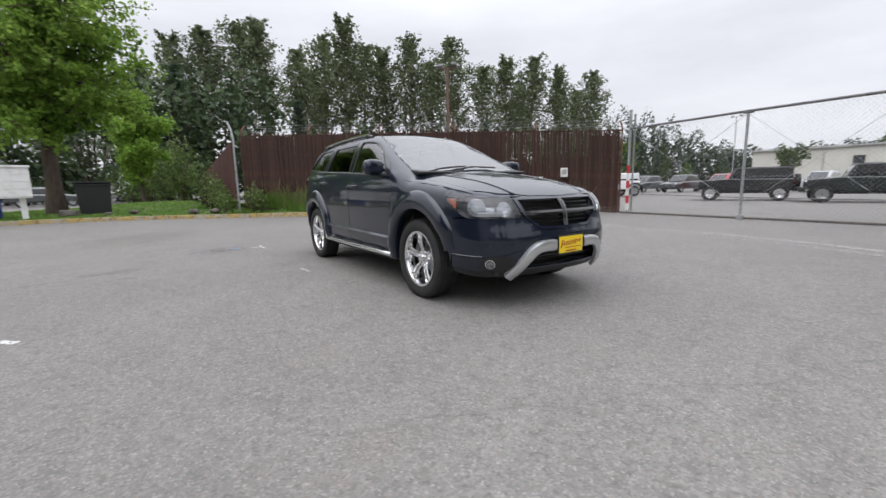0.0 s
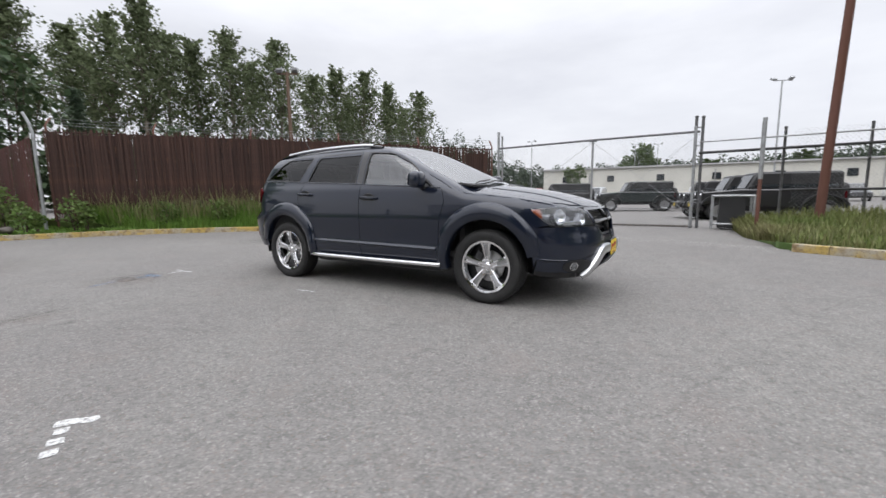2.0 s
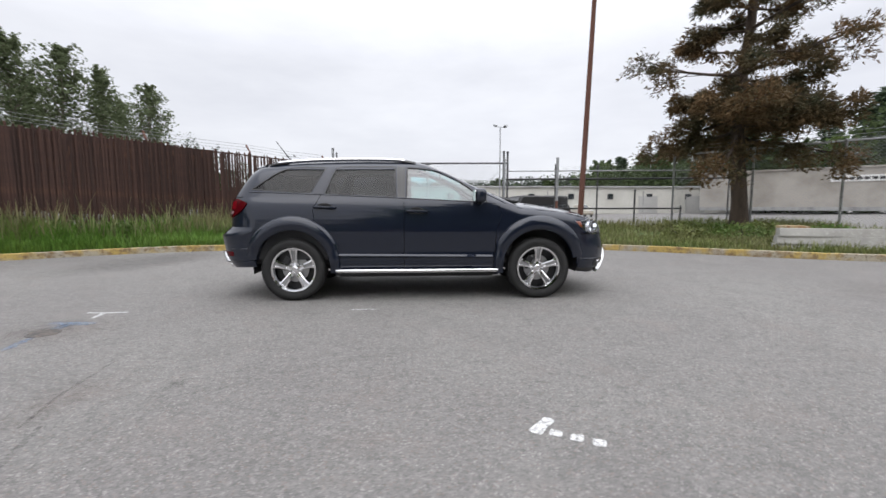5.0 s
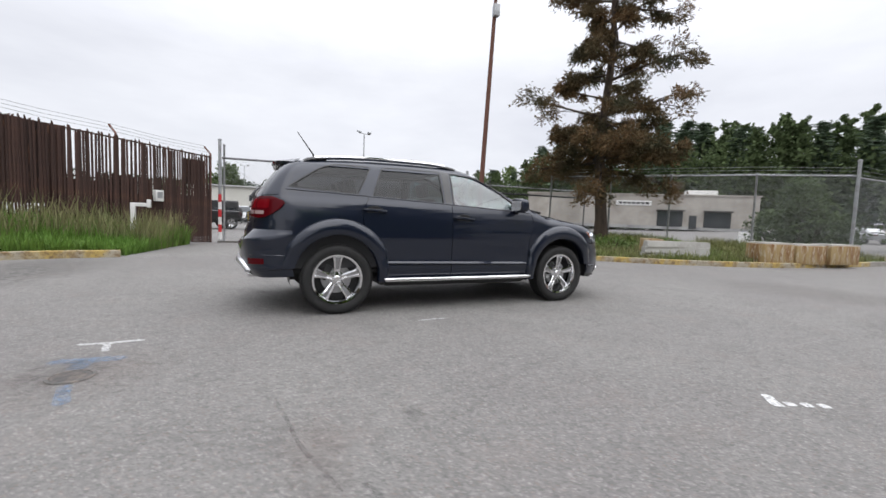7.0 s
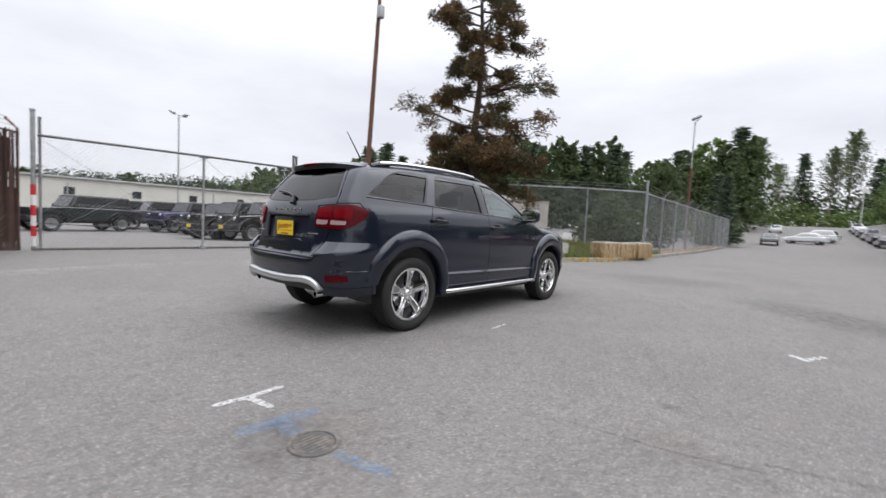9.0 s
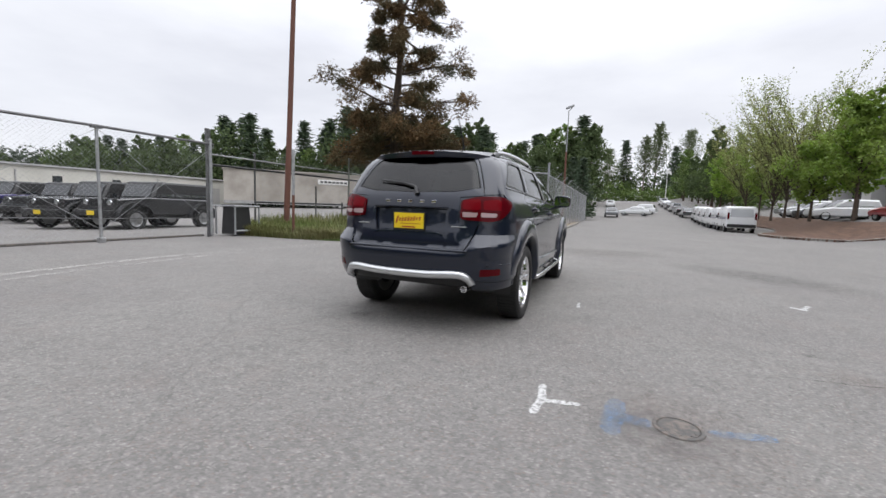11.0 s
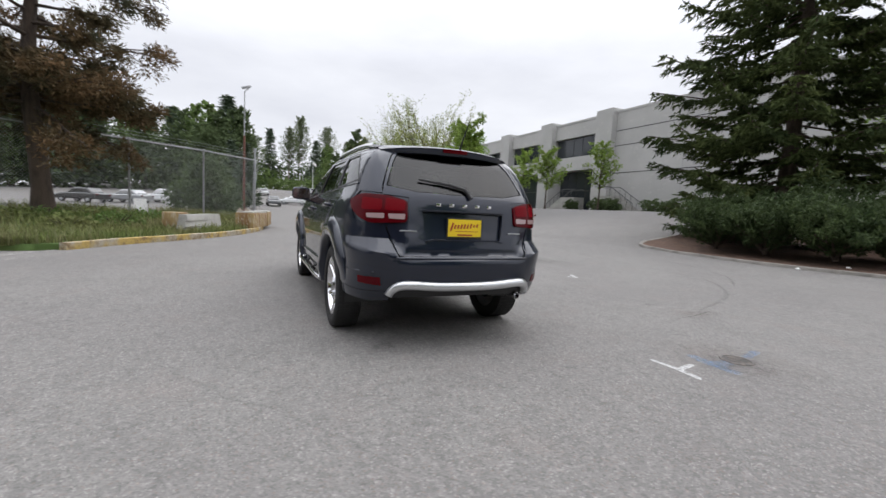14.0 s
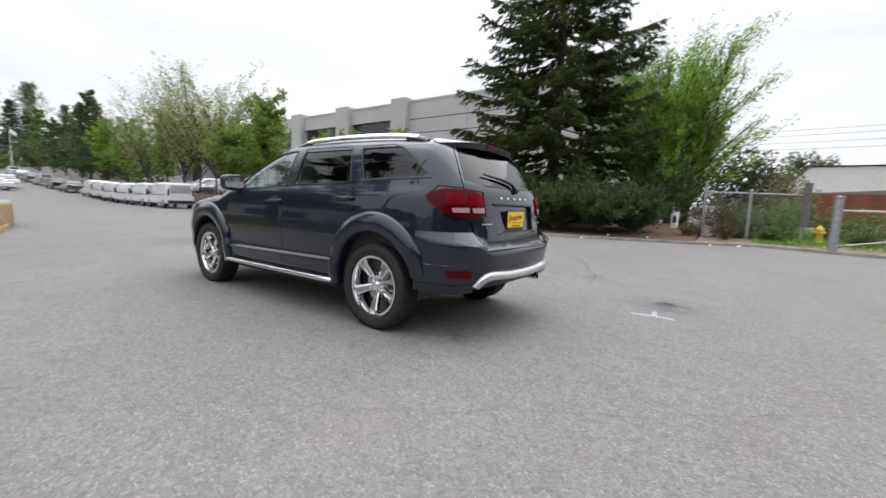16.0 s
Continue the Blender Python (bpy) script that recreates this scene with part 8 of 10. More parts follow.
            off = (0.020 * (1 - e) ** 0.6 + 0.003) * min(1.0, 0.04 + e / 0.18)
            zz = [0.862, zb + 0.016, zb, zb - 0.03, zb - 0.085, zb - 0.13]
            oo = [0.001, off, off + 0.004, off * 0.75, off * 0.25 + 0.002, 0.0]
            cut = [B(.54, -2.29) + (B(.612, -2.25) - B(.54, -2.29)) * max(0.0, min(1.0, (z - 0.735) / 0.125)) for z in zz]
            p = rr_(np.array([(s * (c + (B(.874, -1.89) - c) * e), z) for c, z in zip(cut, zz)]))
            n = skin_normal(p)
            n[:, 2] = 0
            rows.append(p + n * np.array(oo)[:, None])
        rows = np.array(rows)
        m = 6
        fs = [(q * m + w, (q + 1) * m + w, (q + 1) * m + w + 1, q * m + w + 1) for q in range(14) for w in range(m - 1)]
        if s > 0:
            fs = [f[::-1] for f in fs]
        part("bumper_shoulder", Shape().add(rows.reshape(-1, 3), fs), PAINT, bp_, "sky-reflecting bumper shoulder", smooth=True, sharp=45)
    ledge = rr_(np.array([(B(y, -2.33 + 0.25 * abs(y) ** 5), 0.728) for y in np.linspace(-0.60, 0.60, 25)]))
    ends = [min(1.0, 0.02 + 5 * (1 - abs(q - 12) / 12)) for q in range(25)]
    part("bumper_ledge", sweep([(tuple(p), (-k, 0, 0), (0, 0, k)) for p, k in zip(ledge, ends)], [(-0.02, -0.02), (0.018, -0.016), (0.012, 0.006), (-0.02, 0.012)]), PAINT, bp_, smooth=True, sharp=None)
    for s in (-1, 1):
        cw = rr_(np.array([(s * B(y, x), 0.612) for y, x in ((0.70, -2.24), (0.80, -2.13), (0.86, -2.02), (0.878, -1.90))]))
        part("bumper_crease", sweep([(tuple(p), tuple(n), (0, 0, 1)) for p, n in zip(cw, skin_normal(cw))], [(-0.006, -0.012), (0.005, -0.005), (0.005, 0.0), (-0.006, 0.014)]), PAINT, bp_, smooth=True, sharp=None)
    bar = [(-0.62, 0.435), (-0.585, 0.485), (-0.53, 0.520), (-0.44, 0.525), (-0.25, 0.512), (0.0, 0.508), (0.25, 0.512), (0.44, 0.525), (0.53, 0.520), (0.585, 0.485), (0.62, 0.435)]
    base = rr_(np.array([(B(y, -2.37 + 0.35 * abs(y) ** 3), z) for y, z in bar]))
    cur = curve_through([tuple(b + np.array([-0.022, 0, 0])) for b in base], 5)
    rows = []
    for i, p in enumerate(cur):
        d = (cur[min(i + 1, len(cur) - 1)] - cur[max(i - 1, 0)]).normalized()
        n = Vector((-1, 0.25 * p.y, 0.1)).normalized()
        rows.append((tuple(p), tuple(n), tuple(n.cross(d))))
    part("rear_guard", sweep(rows, [(-0.03, -0.034), (0.008, -0.032), (0.020, -0.018), (0.024, 0.0), (0.020, 0.018), (0.008, 0.032), (-0.03, 0.034)]), SATIN, car, "silver rear bumper guard", smooth=True, sharp=50)
    part("exhaust_tip", Shape().lathe([(0.028, 0), (0.030, 0.16), (0.026, 0.16), (0.024, 0.02)], 18, Matrix.Translation((-2.13, -0.54, 0.395)) @ Matrix.Rotation(-math.pi / 2, 4, "Y")), CHROME, car, smooth=True, sharp=40)
    part("silencer", Shape().tube([(-1.90, 0.4, 0.41), (-1.90, -0.4, 0.41)], 0.07, 12), BLACK_TRIM, car, smooth=True)
    # antenna
    part("antenna", Shape().tube([(-1.62, -0.25, 1.67), (-1.63, -0.25, 1.70), (-1.80, -0.25, 1.93)], [0.016, 0.008, 0.004], 6), BLACK_TRIM, car, smooth=True)
    # ---- underside
    ub = Shape().box((0.1, 0, 0.37), (3.9, 1.02, 0.10)).box((0.0, 0, 0.34), (1.95, 1.62, 0.12)).box((-1.98, 0, 0.43), (0.30, 1.2, 0.06)).box((2.12, 0, 0.34), (0.25, 1.3, 0.08))
    part("underbody", ub, BLACK_TRIM, car)
    for cx in (-HUB_X, HUB_X):
        part("axle", Shape().tube([(cx, -0.74, HUB_Z), (cx, 0.74, HUB_Z)], 0.04, 8), BLACK_TRIM, car)
    # ---- cabin
    part("cabin_floor", Shape().box((-0.45, 0, 0.45), (3.2, 1.5, 0.06)), CABIN, car)
    part("bulkhead", Shape().box((1.12, 0, 0.75), (0.06, 1.5, 0.72)), CABIN, car)
    for s in (-1, 1):
        part("door_card", Shape().box((-0.50, s * 0.775, 0.80), (2.75, 0.05, 0.66), bevel=0.02), CABIN, car)
    dash = part("dashboard", Shape().box((0.86, 0, 1.0), (0.50, 1.46, 0.26), Matrix.Rotation(radians(-9), 4, "Y"), 0.06), CABIN, car, smooth=True)
    sw = Shape()
    sw.lathe([(0.19 + 0.015 * math.cos(a), 0.015 * math.sin(a)) for a in (2 * math.pi * k / 8 for k in range(8))], 28, close=True)
    sw.box((0, 0, -0.01), (0.10, 0.34, 0.03)).box((0, 0, -0.02), (0.08, 0.08, 0.06))
    part("steering_wheel", sw, BLACK_TRIM, dash, smooth=True, m=Matrix.Translation((0.50, 0.38, 1.03)) @ Matrix.Rotation(radians(-65), 4, "Y"))
    for x, ys in ((0.05, (-0.38, 0.38)), (-0.85, (-0.42, 0.0, 0.42)), (-1.45, (-0.35, 0.35))):
        for y in ys:
            wd = 0.50 if len(ys) == 2 else 0.40
            st = part("seat", Shape().box((x, y, 0.66), (0.52, wd, 0.16), bevel=0.05), SEAT_CLOTH, car, smooth=True)
            part("seat_back", Shape().box((x - 0.30, y, 0.96), (0.14, wd, 0.62), Matrix.Rotation(radians(-14), 4, "Y"), 0.05), SEAT_CLOTH, st, smooth=True)
            part("head_rest", Shape().box((x - 0.40, y, 1.36), (0.09, 0.25, 0.17), Matrix.Rotation(radians(-12), 4, "Y"), 0.04), SEAT_CLOTH, st, smooth=True)
    part("load_floor", Shape().box((-1.95, 0, 0.72), (0.55, 1.3, 0.05)), CABIN, car)
    return car


make_car()


# ---------------------------------------------------------------- buildings
def window_in(parent, x, z, w, h, face_m, rows=1, cols=3, glass=None):
    """A framed window set in a wall; face_m maps (along, out, up) to the world."""
    fr = part("window_frame", Shape().box((x, 0.0, z + h / 2), (w, 0.12, h)), PLATE_BLACK, parent, m=face_m)
    for i in range(cols):
        for j in range(rows):
            part("pane", Shape().box((x - w / 2 + w * (i + 0.5) / cols, -0.07, z + h * (j + 0.5) / rows), (w / cols - 0.08, 0.03, h / rows - 0.08)), glass or DARK_GLASS, fr)
    return fr


def office_building():
    b = thing("office_building", "long two-storey grey concrete office building with pilasters", "building", kind="structure")
    z0, z1, yf = 0.9, 12.3, -33.2
    part("core", Shape().box((60.0, -46.0, (z0 + z1) / 2 - 0.1), (90.0, 22.6, z1 - z0 - 0.2)), TILT_UP, b)
    part("wall", Shape().box((17.0, -45.1, (z0 + z1) / 2), (23.0, 23.8, z1 - z0)), TILT_UP, b)
    part("roof_parapet", Shape().box((55.0, -45.25, z1 + 0.1), (100.4, 24.2, 0.22)), TILT_UP, b)
    face = lambda y: Matrix.Translation((0, y, 0)) @ Matrix.Rotation(math.pi, 4, "Z") @ Matrix.Scale(-1, 4, (1, 0, 0))
    for k in range(7):
        x = 29.5 + 9.75 * k
        part("pilaster", Shape().box((x, -33.55, (z0 + z1) / 2 + 0.25), (2.3, 2.1, z1 - z0 + 0.5), bevel=0.05), TILT_UP, b)
        if k < 6:
            c = x + 4.875
            part("spandrel", Shape().box((c, -33.75, 7.5), (7.6, 1.1, 1.6), bevel=0.03), TILT_UP, b)
            part("upper_wall", Shape().box((c, -33.75, 11.45), (7.6, 1.1, 1.66)), TILT_UP, b)
            part("dwarf_wall", Shape().box((c, -34.5, 1.6), (7.6, 0.5, 0.9)), TILT_UP, b)
            window_in(b, c, 8.3, 7.5, 2.32, face(-33.7), 1, 5)
            window_in(b, c, 2.05, 7.5, 4.6, face(-34.55), 2, 5)
    for z in (8.85, 10.4, 6.0):
        part("reveal_joint", Shape().box((17.0, yf - 0.01, z), (22.9, 0.05, 0.07)), PLATE_BLACK, b)
    for x in (12.0, 20.4):
        part("reveal_joint", Shape().box((x, yf - 0.01, 6.6), (0.06, 0.05, 11.2)), ROOF_GREY, b)

    def stair(x0, x1, y, label):
        """Concrete steps climbing from x0 to a landing at x1, with a steel rail."""
        st = thing("entry_stair", label, "stairs", kind="structure")
        s = 1 if x1 > x0 else -1
        base = rise(x0, y)
        n = 10
        for k in range(n):
            part("step", Shape().box((x0 + s * (0.29 * k + 0.15), y, base + 0.085 * (k + 1)), (0.29, 1.5, 0.17 * (k + 1))), CONCRETE, st)
        part("landing", Shape().box((x0 + s * (0.29 * n + 1.1), y, base + 0.085 * n), (2.2, 1.5, 0.17 * n)), CONCRETE, st)
        top = base + 0.17 * n + 0.95
        for yy in (y - 0.68, y + 0.68):
            part("rail", Shape().tube([(x0, yy, base + 0.95), (x0 + s * 0.29 * n, yy, top), (x0 + s * (0.29 * n + 2.1), yy, top)], 0.04, 6), GREY_STEEL, st)
            for k in range(5):
                u = 0.29 * n * k / 4
                part("baluster", Shape().tube([(x0 + s * u, yy, base + 0.17 * n * k / 4), (x0 + s * u, yy, base + 0.95 + 0.17 * n * k / 4)], 0.025, 5), GREY_STEEL, st)

    stair(23.4, 28.0, -31.6, "concrete side steps with a dark steel rail against the office wall")
    stair(38.0, 34.0, -33.0, "concrete entry steps in the recessed office bay")
    w = Shape().box((32.0, -22.5, rise(32, -22) + 0.55), (5.0, 0.25, 1.3), bevel=0.03)
    tagged(part("planter_wall", w, WHITE_PAINT, smooth=True), "low white planter wall before the office", "wall", kind="structure")
    for k, (x, y, r) in enumerate([(19.8, -31.5, 1.0), (22.0, -31.8, 1.0), (25.2, -30.2, 0.8), (27.2, -30.2, 0.8), (32.5, -31.6, 0.8), (41.5, -31.0, 0.9)]):
        thicket("hedge_shrub", "low clipped shrub against the office wall", "shrub", [(x, y, rise(x, y), r, 1.4)], 0.18, LEAF_WOOD, 100 + k, 900, group="office shrubs")


office_building()


def yard_building():
    b = thing("yard_building", "long low off-white warehouse with small dark windows", "building", kind="structure")
    part("wall", Shape().box((27.0, 76.0, 2.4), (96.0, 12.0, 4.9)), OFF_WHITE_WALL, b)
    part("roof", Shape().box((27.0, 76.0, 4.92), (96.6, 12.6, 0.16)), ROOF_GREY, b)
    part("gutter", Shape().tube([(-21.3, 69.7, 4.80), (75.3, 69.7, 4.80)], 0.09, 6), ROOF_GREY, b)
    for k in range(12):
        x = -17 + 7.4 * k
        f = part("window_frame", Shape().box((x, 69.98, 3.1), (1.1, 0.12, 1.0)), PLATE_BLACK, b)
        part("pane", Shape().box((x, 69.90, 3.1), (0.95, 0.03, 0.85)), DARK_GLASS, f)
    for k in range(5):
        part("downpipe", Shape().box((-13 + 18 * k, 69.9, 2.1), (0.14, 0.12, 4.1)), ROOF_GREY, b)
    for k in range(3):
        d = part("roller_door", Shape().box((42 + 9 * k, 69.95, 1.6), (3.6, 0.1, 3.2)), TILT_UP, b)
        for j in range(6):
            part("door_slat", Shape().box((42 + 9 * k, 69.88, 0.3 + 0.5 * j), (3.5, 0.04, 0.46)), TILT_UP, d)


yard_building()


def taupe_building():
    a, c = Vector((70.0, 33.6, 0)), Vector((43.0, 57.0, 0))
    d = (c - a).normalized()
    L = (c - a).length
    ang = math.atan2(d.y, d.x)
    b = thing("taupe_building", "low flat-roofed taupe commercial building with shop windows", "building", kind="structure", m=Matrix.Translation((a.x, a.y, rise(a.x, a.y) - 0.2)) @ Matrix.Rotation(ang, 4, "Z"))
    part("wall", Shape().box((L / 2, -7.0, 2.8), (L, 14.0, 5.6)), TAUPE_WALL, b)
    part("roof_edge", Shape().box((L / 2, -7.0, 5.65), (L + 0.4, 14.4, 0.2)), TAUPE_WALL, b)
    part("roof_unit", Shape().box((7.0, -5.0, 6.2), (4.5, 2.5, 1.1), bevel=0.1), WHITE_PAINT, b)
    for k in range(2):
        x = 5.7 + 6.9 * k
        f = part("window_frame", Shape().box((x, 0.02, 1.7), (3.8, 0.12, 2.5)), PLATE_BLACK, b)
        for j in range(2):
            part("pane", Shape().box((x - 0.95 + 1.9 * j, 0.10, 1.7), (1.75, 0.03, 2.3)), DARK_GLASS, f)
        part("awning", Shape().box((x, 0.35, 3.1), (4.1, 0.7, 0.16), bevel=0.03), PLATE_BLACK, b)
    d = part("shop_door", Shape().box((9.2, 0.03, 1.25), (1.1, 0.10, 2.2)), PLATE_BLACK, b)
    part("pane", Shape().box((9.2, 0.10, 1.35), (0.85, 0.03, 1.8)), DARK_GLASS, d)
    part("kick_band", Shape().box((L / 2, 0.02, 0.25), (L, 0.06, 0.5)), ROOF_GREY, b)
    part("sign_board", Shape().box((L - 17.5, 0.06, 4.2), (5.5, 0.1, 0.8)), WHITE_PAINT, b, "white sign board with dark lettering bars")
    for k in range(7):
        part("sign_bar", Shape().box((L - 19.6 + 0.7 * k, 0.13, 4.2), (0.5, 0.02, 0.35)), PLATE_BLACK, b)


taupe_building()


def sheds():
    s = thing("white_shed", "white metal shed with a low gable roof", "shed", kind="structure", m=pose(-12.0, -42.0, 0, 0, 0, 0))
    part("wall", Shape().prism([(5.95, 0), (5.95, 3.5), (4.6, 5.1), (-14, 5.1), (-14, 0)], 0, 9, Matrix.Rotation(math.pi / 2, 4, "X")), WHITE_PAINT, s)
    part("roof", Shape().add([(6.1, 0.2, 3.45), (4.6, 0.2, 5.2), (4.6, -9, 5.2), (6.1, -9, 3.45), (-14, 0.2, 5.2), (-14, -9, 5.2)], [(0, 1, 2, 3), (1, 4, 5, 2)]), ROOF_GREY, s)
    c = thing("rusty_container", "long rust-brown steel container behind the fence", "container", m=pose(-12.5, -36.0, 0.2, 0, 0, 3))
    part("box", Shape().box((0, 0, 1.3), (12.0, 2.4, 2.3), bevel=0.03), RUST_BOX, c)
    for k in range(40):
        part("rib", Shape().box((-5.85 + 0.3 * k, 1.22, 1.3), (0.14, 0.06, 2.1)), RUST_BOX, c)
    part("lid", Shape().add([(-6, -1.2, 2.46), (6, -1.2, 2.46), (6, 1.2, 2.46), (-6, 1.2, 2.46), (0, 0, 2.9)], [(0, 1, 4), (1, 2, 4), (2, 3, 4), (3, 0, 4)]), RUST, c)


sheds()


# ---------------------------------------------------------------- other vehicles
CAR_WHITE = material("white_car_paint", (0.72, 0.73, 0.74), 0.3, coat=0.8)
CAR_BLACK = material("black_car_paint", (0.012, 0.012, 0.014), 0.3, coat=0.9)
CAR_GREEN = material("dark_green_car_paint", (0.014, 0.020, 0.020), 0.3, coat=0.9)
CAR_PURPLE = material("purple_blue_car_paint", (0.035, 0.028, 0.13), 0.3, coat=0.9)
CAR_SILVER = material("silver_car_paint", (0.42, 0.43, 0.44), 0.3, 0.5, coat=0.8)
CAR_RED = material("red_car_paint", (0.36, 0.012, 0.025), 0.3, coat=0.9)
CAR_SAND = material("sand_car_paint", (0.40, 0.36, 0.29), 0.35, coat=0.7)
CAR_GREY = material("grey_car_paint", (0.09, 0.095, 0.10), 0.3, 0.3, coat=0.8)
CAR_GLASS = material("dark_vehicle_glass", (0.018, 0.022, 0.025), 0.04, spec=0.8)


def small_wheel(parent, x, y, r, w, rim, spokes=5):
    s = 1 if y > 0 else -1
    wh = part("wheel", Shape().lathe([(r * 0.15, -w / 2), (r * 0.62, -w / 2), (r * 0.64, w * 0.42), (r * 0.60, w * 0.36), (r * 0.15, w * 0.2)], 20, close=True), rim, parent, smooth=True, sharp=30, m=Matrix.Translation((x, y, r)) @ Matrix.Rotation(-s * math.pi / 2, 4, "X"))
    part("tyre", Shape().lathe([(r * 0.60, -w / 2), (r * 0.62, w * 0.46), (r * 0.8, w * 0.52), (r * 0.95, w * 0.46), (r, w * 0.25), (r, -w * 0.25), (r * 0.95, -w * 0.46)], 28, close=True), TYRE, wh, smooth=True, sharp=40)
    sp = Shape()
    for k in range(spokes):
        sp.box((0, 0, 0), (r * 0.52, r * 0.15, w * 0.12), Matrix.Rotation(2 * math.pi * k / spokes, 4, "Z") @ Matrix.Translation((r * 0.33, 0, w * 0.36)))
    part("spokes", sp, rim, wh)
    part("hub_back", Shape().lathe([(0, w * 0.1), (r * 0.6, w * 0.1), (r * 0.6, w * 0.06), (0, w * 0.06)], 20), PLATE_BLACK, wh)


def slab(outline, half, mat, name, parent, shrink=0.06, smooth=True):
    """A vehicle body from a side outline (x, z), with its flanks eased inwards at the edges."""
    n = len(outline)
    vs = []
    for y, k in ((-half, shrink), (-half + shrink, 0.0), (half - shrink, 0.0), (half, shrink)):
        for p in inset(outline, k) if k else outline:
            vs.append((p[0], y, p[1]))
    fs = [tuple(range(n)), tuple(3 * n + i for i in range(n))[::-1]]
    for r in range(3):
        fs += [(r * n + i, (r + 1) * n + i, (r + 1) * n + (i + 1) % n, r * n + (i + 1) % n) for i in range(n)]
    if area(outline) > 0:
        fs = [f[::-1] for f in fs]
    return part(name, Shape().add(vs, fs), mat, parent, smooth=True, sharp=32)


def jeep(paint, m, label, rim=None, plate=False, group="yard off-roaders"):
    """A boxy four-door off-roader, front towards +x."""
    j = thing("off_roader", label, "car", group, m=m @ Matrix.Diagonal((1.04, 1.04, 1.0, 1)))
    rim = rim or GREY_ALLOY
    body = slab([(-2.0, 0.55), (1.15, 0.55), (1.55, 0.62), (2.0, 0.62), (2.05, 0.80), (2.02, 1.10), (0.85, 1.20), (-2.02, 1.16)], 0.80, paint, "body", j, 0.04)
    cabin = slab([(-2.0, 1.15), (0.70, 1.18), (0.42, 1.76), (0.30, 1.80), (-1.90, 1.79), (-1.98, 1.72)], 0.74, paint if paint is CAR_WHITE else PLATE_BLACK, "hard_top", j, 0.07)
    for s in (-1, 1):
        for x0, x1, xt0, xt1 in ((-1.85, -1.05, -1.80, -1.05), (-0.98, -0.32, -0.98, -0.32), (-0.25, 0.52, -0.25, 0.34)):
            part("side_window", Shape().add([(x0, s * 0.752, 1.24), (x1, s * 0.752, 1.24), (xt1, s * 0.705, 1.66), (xt0, s * 0.705, 1.66)], [(0, 1, 2, 3) if s < 0 else (3, 2, 1, 0)]), CAR_GLASS, cabin)
        for x in (-1.48, 1.47):
            small_wheel(j, x, s * 0.80, 0.40, 0.25, rim)
            fl = [(x + 0.60 * math.cos(a) * (1.05 if abs(math.cos(a)) > 0.6 else 1), 0.48 + 0.52 * math.sin(a)) for a in np.linspace(-0.1, math.pi + 0.1, 12)]
            part("fender_flare", sweep([((p[0], s * 0.84, p[1]), (0, 1, 0), (0, 0, 1)) for p in fl], [(-0.13, -0.03), (0.13, -0.03), (0.13, 0.035), (-0.13, 0.035)]), PLATE_BLACK, j, smooth=True, sharp=40)
        part("headlight", Shape().lathe([(0.10, 0), (0.09, 0.03), (0, 0.04)], 16, Matrix.Translation((2.03, s * 0.50, 0.98)) @ Matrix.Rotation(math.pi / 2, 4, "Y")), REFLECTOR, j, smooth=True)
        part("tail_light", Shape().box((-2.04, s * 0.72, 0.98), (0.05, 0.14, 0.22)), RED_LENS, j)
        part("mirror", Shape().box((0.55, s * 0.90, 1.26), (0.10, 0.16, 0.16), bevel=0.03), PLATE_BLACK, j, smooth=True)
    for k in range(7):
        part("grille_slot", Shape().box((2.045, -0.27 + 0.09 * k, 0.95), (0.02, 0.045, 0.24)), PLATE_BLACK, j)
    part("windscreen", Shape().add([(0.715, -0.62, 1.23), (0.715, 0.62, 1.23), (0.47, 0.60, 1.70), (0.47, -0.60, 1.70)], [(0, 1, 2, 3)]), CAR_GLASS, cabin)
    part("front_bumper", Shape().box((2.16, 0, 0.62), (0.24, 1.55, 0.22), bevel=0.05), PLATE_BLACK, j, smooth=True)
    part("rear_bumper", Shape().box((-2.1, 0, 0.60), (0.20, 1.5, 0.20), bevel=0.04), PLATE_BLACK, j, smooth=True)
    part("spare_wheel", Shape().lathe([(0.10, 0.12), (0.22, 0.12), (0.24, 0.16), (0.36, 0.14), (0.39, 0.05), (0.39, -0.05), (0.36, -0.1), (0.1, -0.1)], 24, Matrix.Translation((-2.16, 0.05, 1.02)) @ Matrix.Rotation(-math.pi / 2, 4, "Y")), TYRE, j, smooth=True, sharp=40)
    part("underframe", Shape().box((0, 0, 0.48), (3.8, 1.0, 0.16)), PLATE_BLACK, j)
    if plate:
        part("plate", Shape().box((2.29, 0, 0.62), (0.01, 0.30, 0.15)), SIGN_YELLOW, j)
    return j


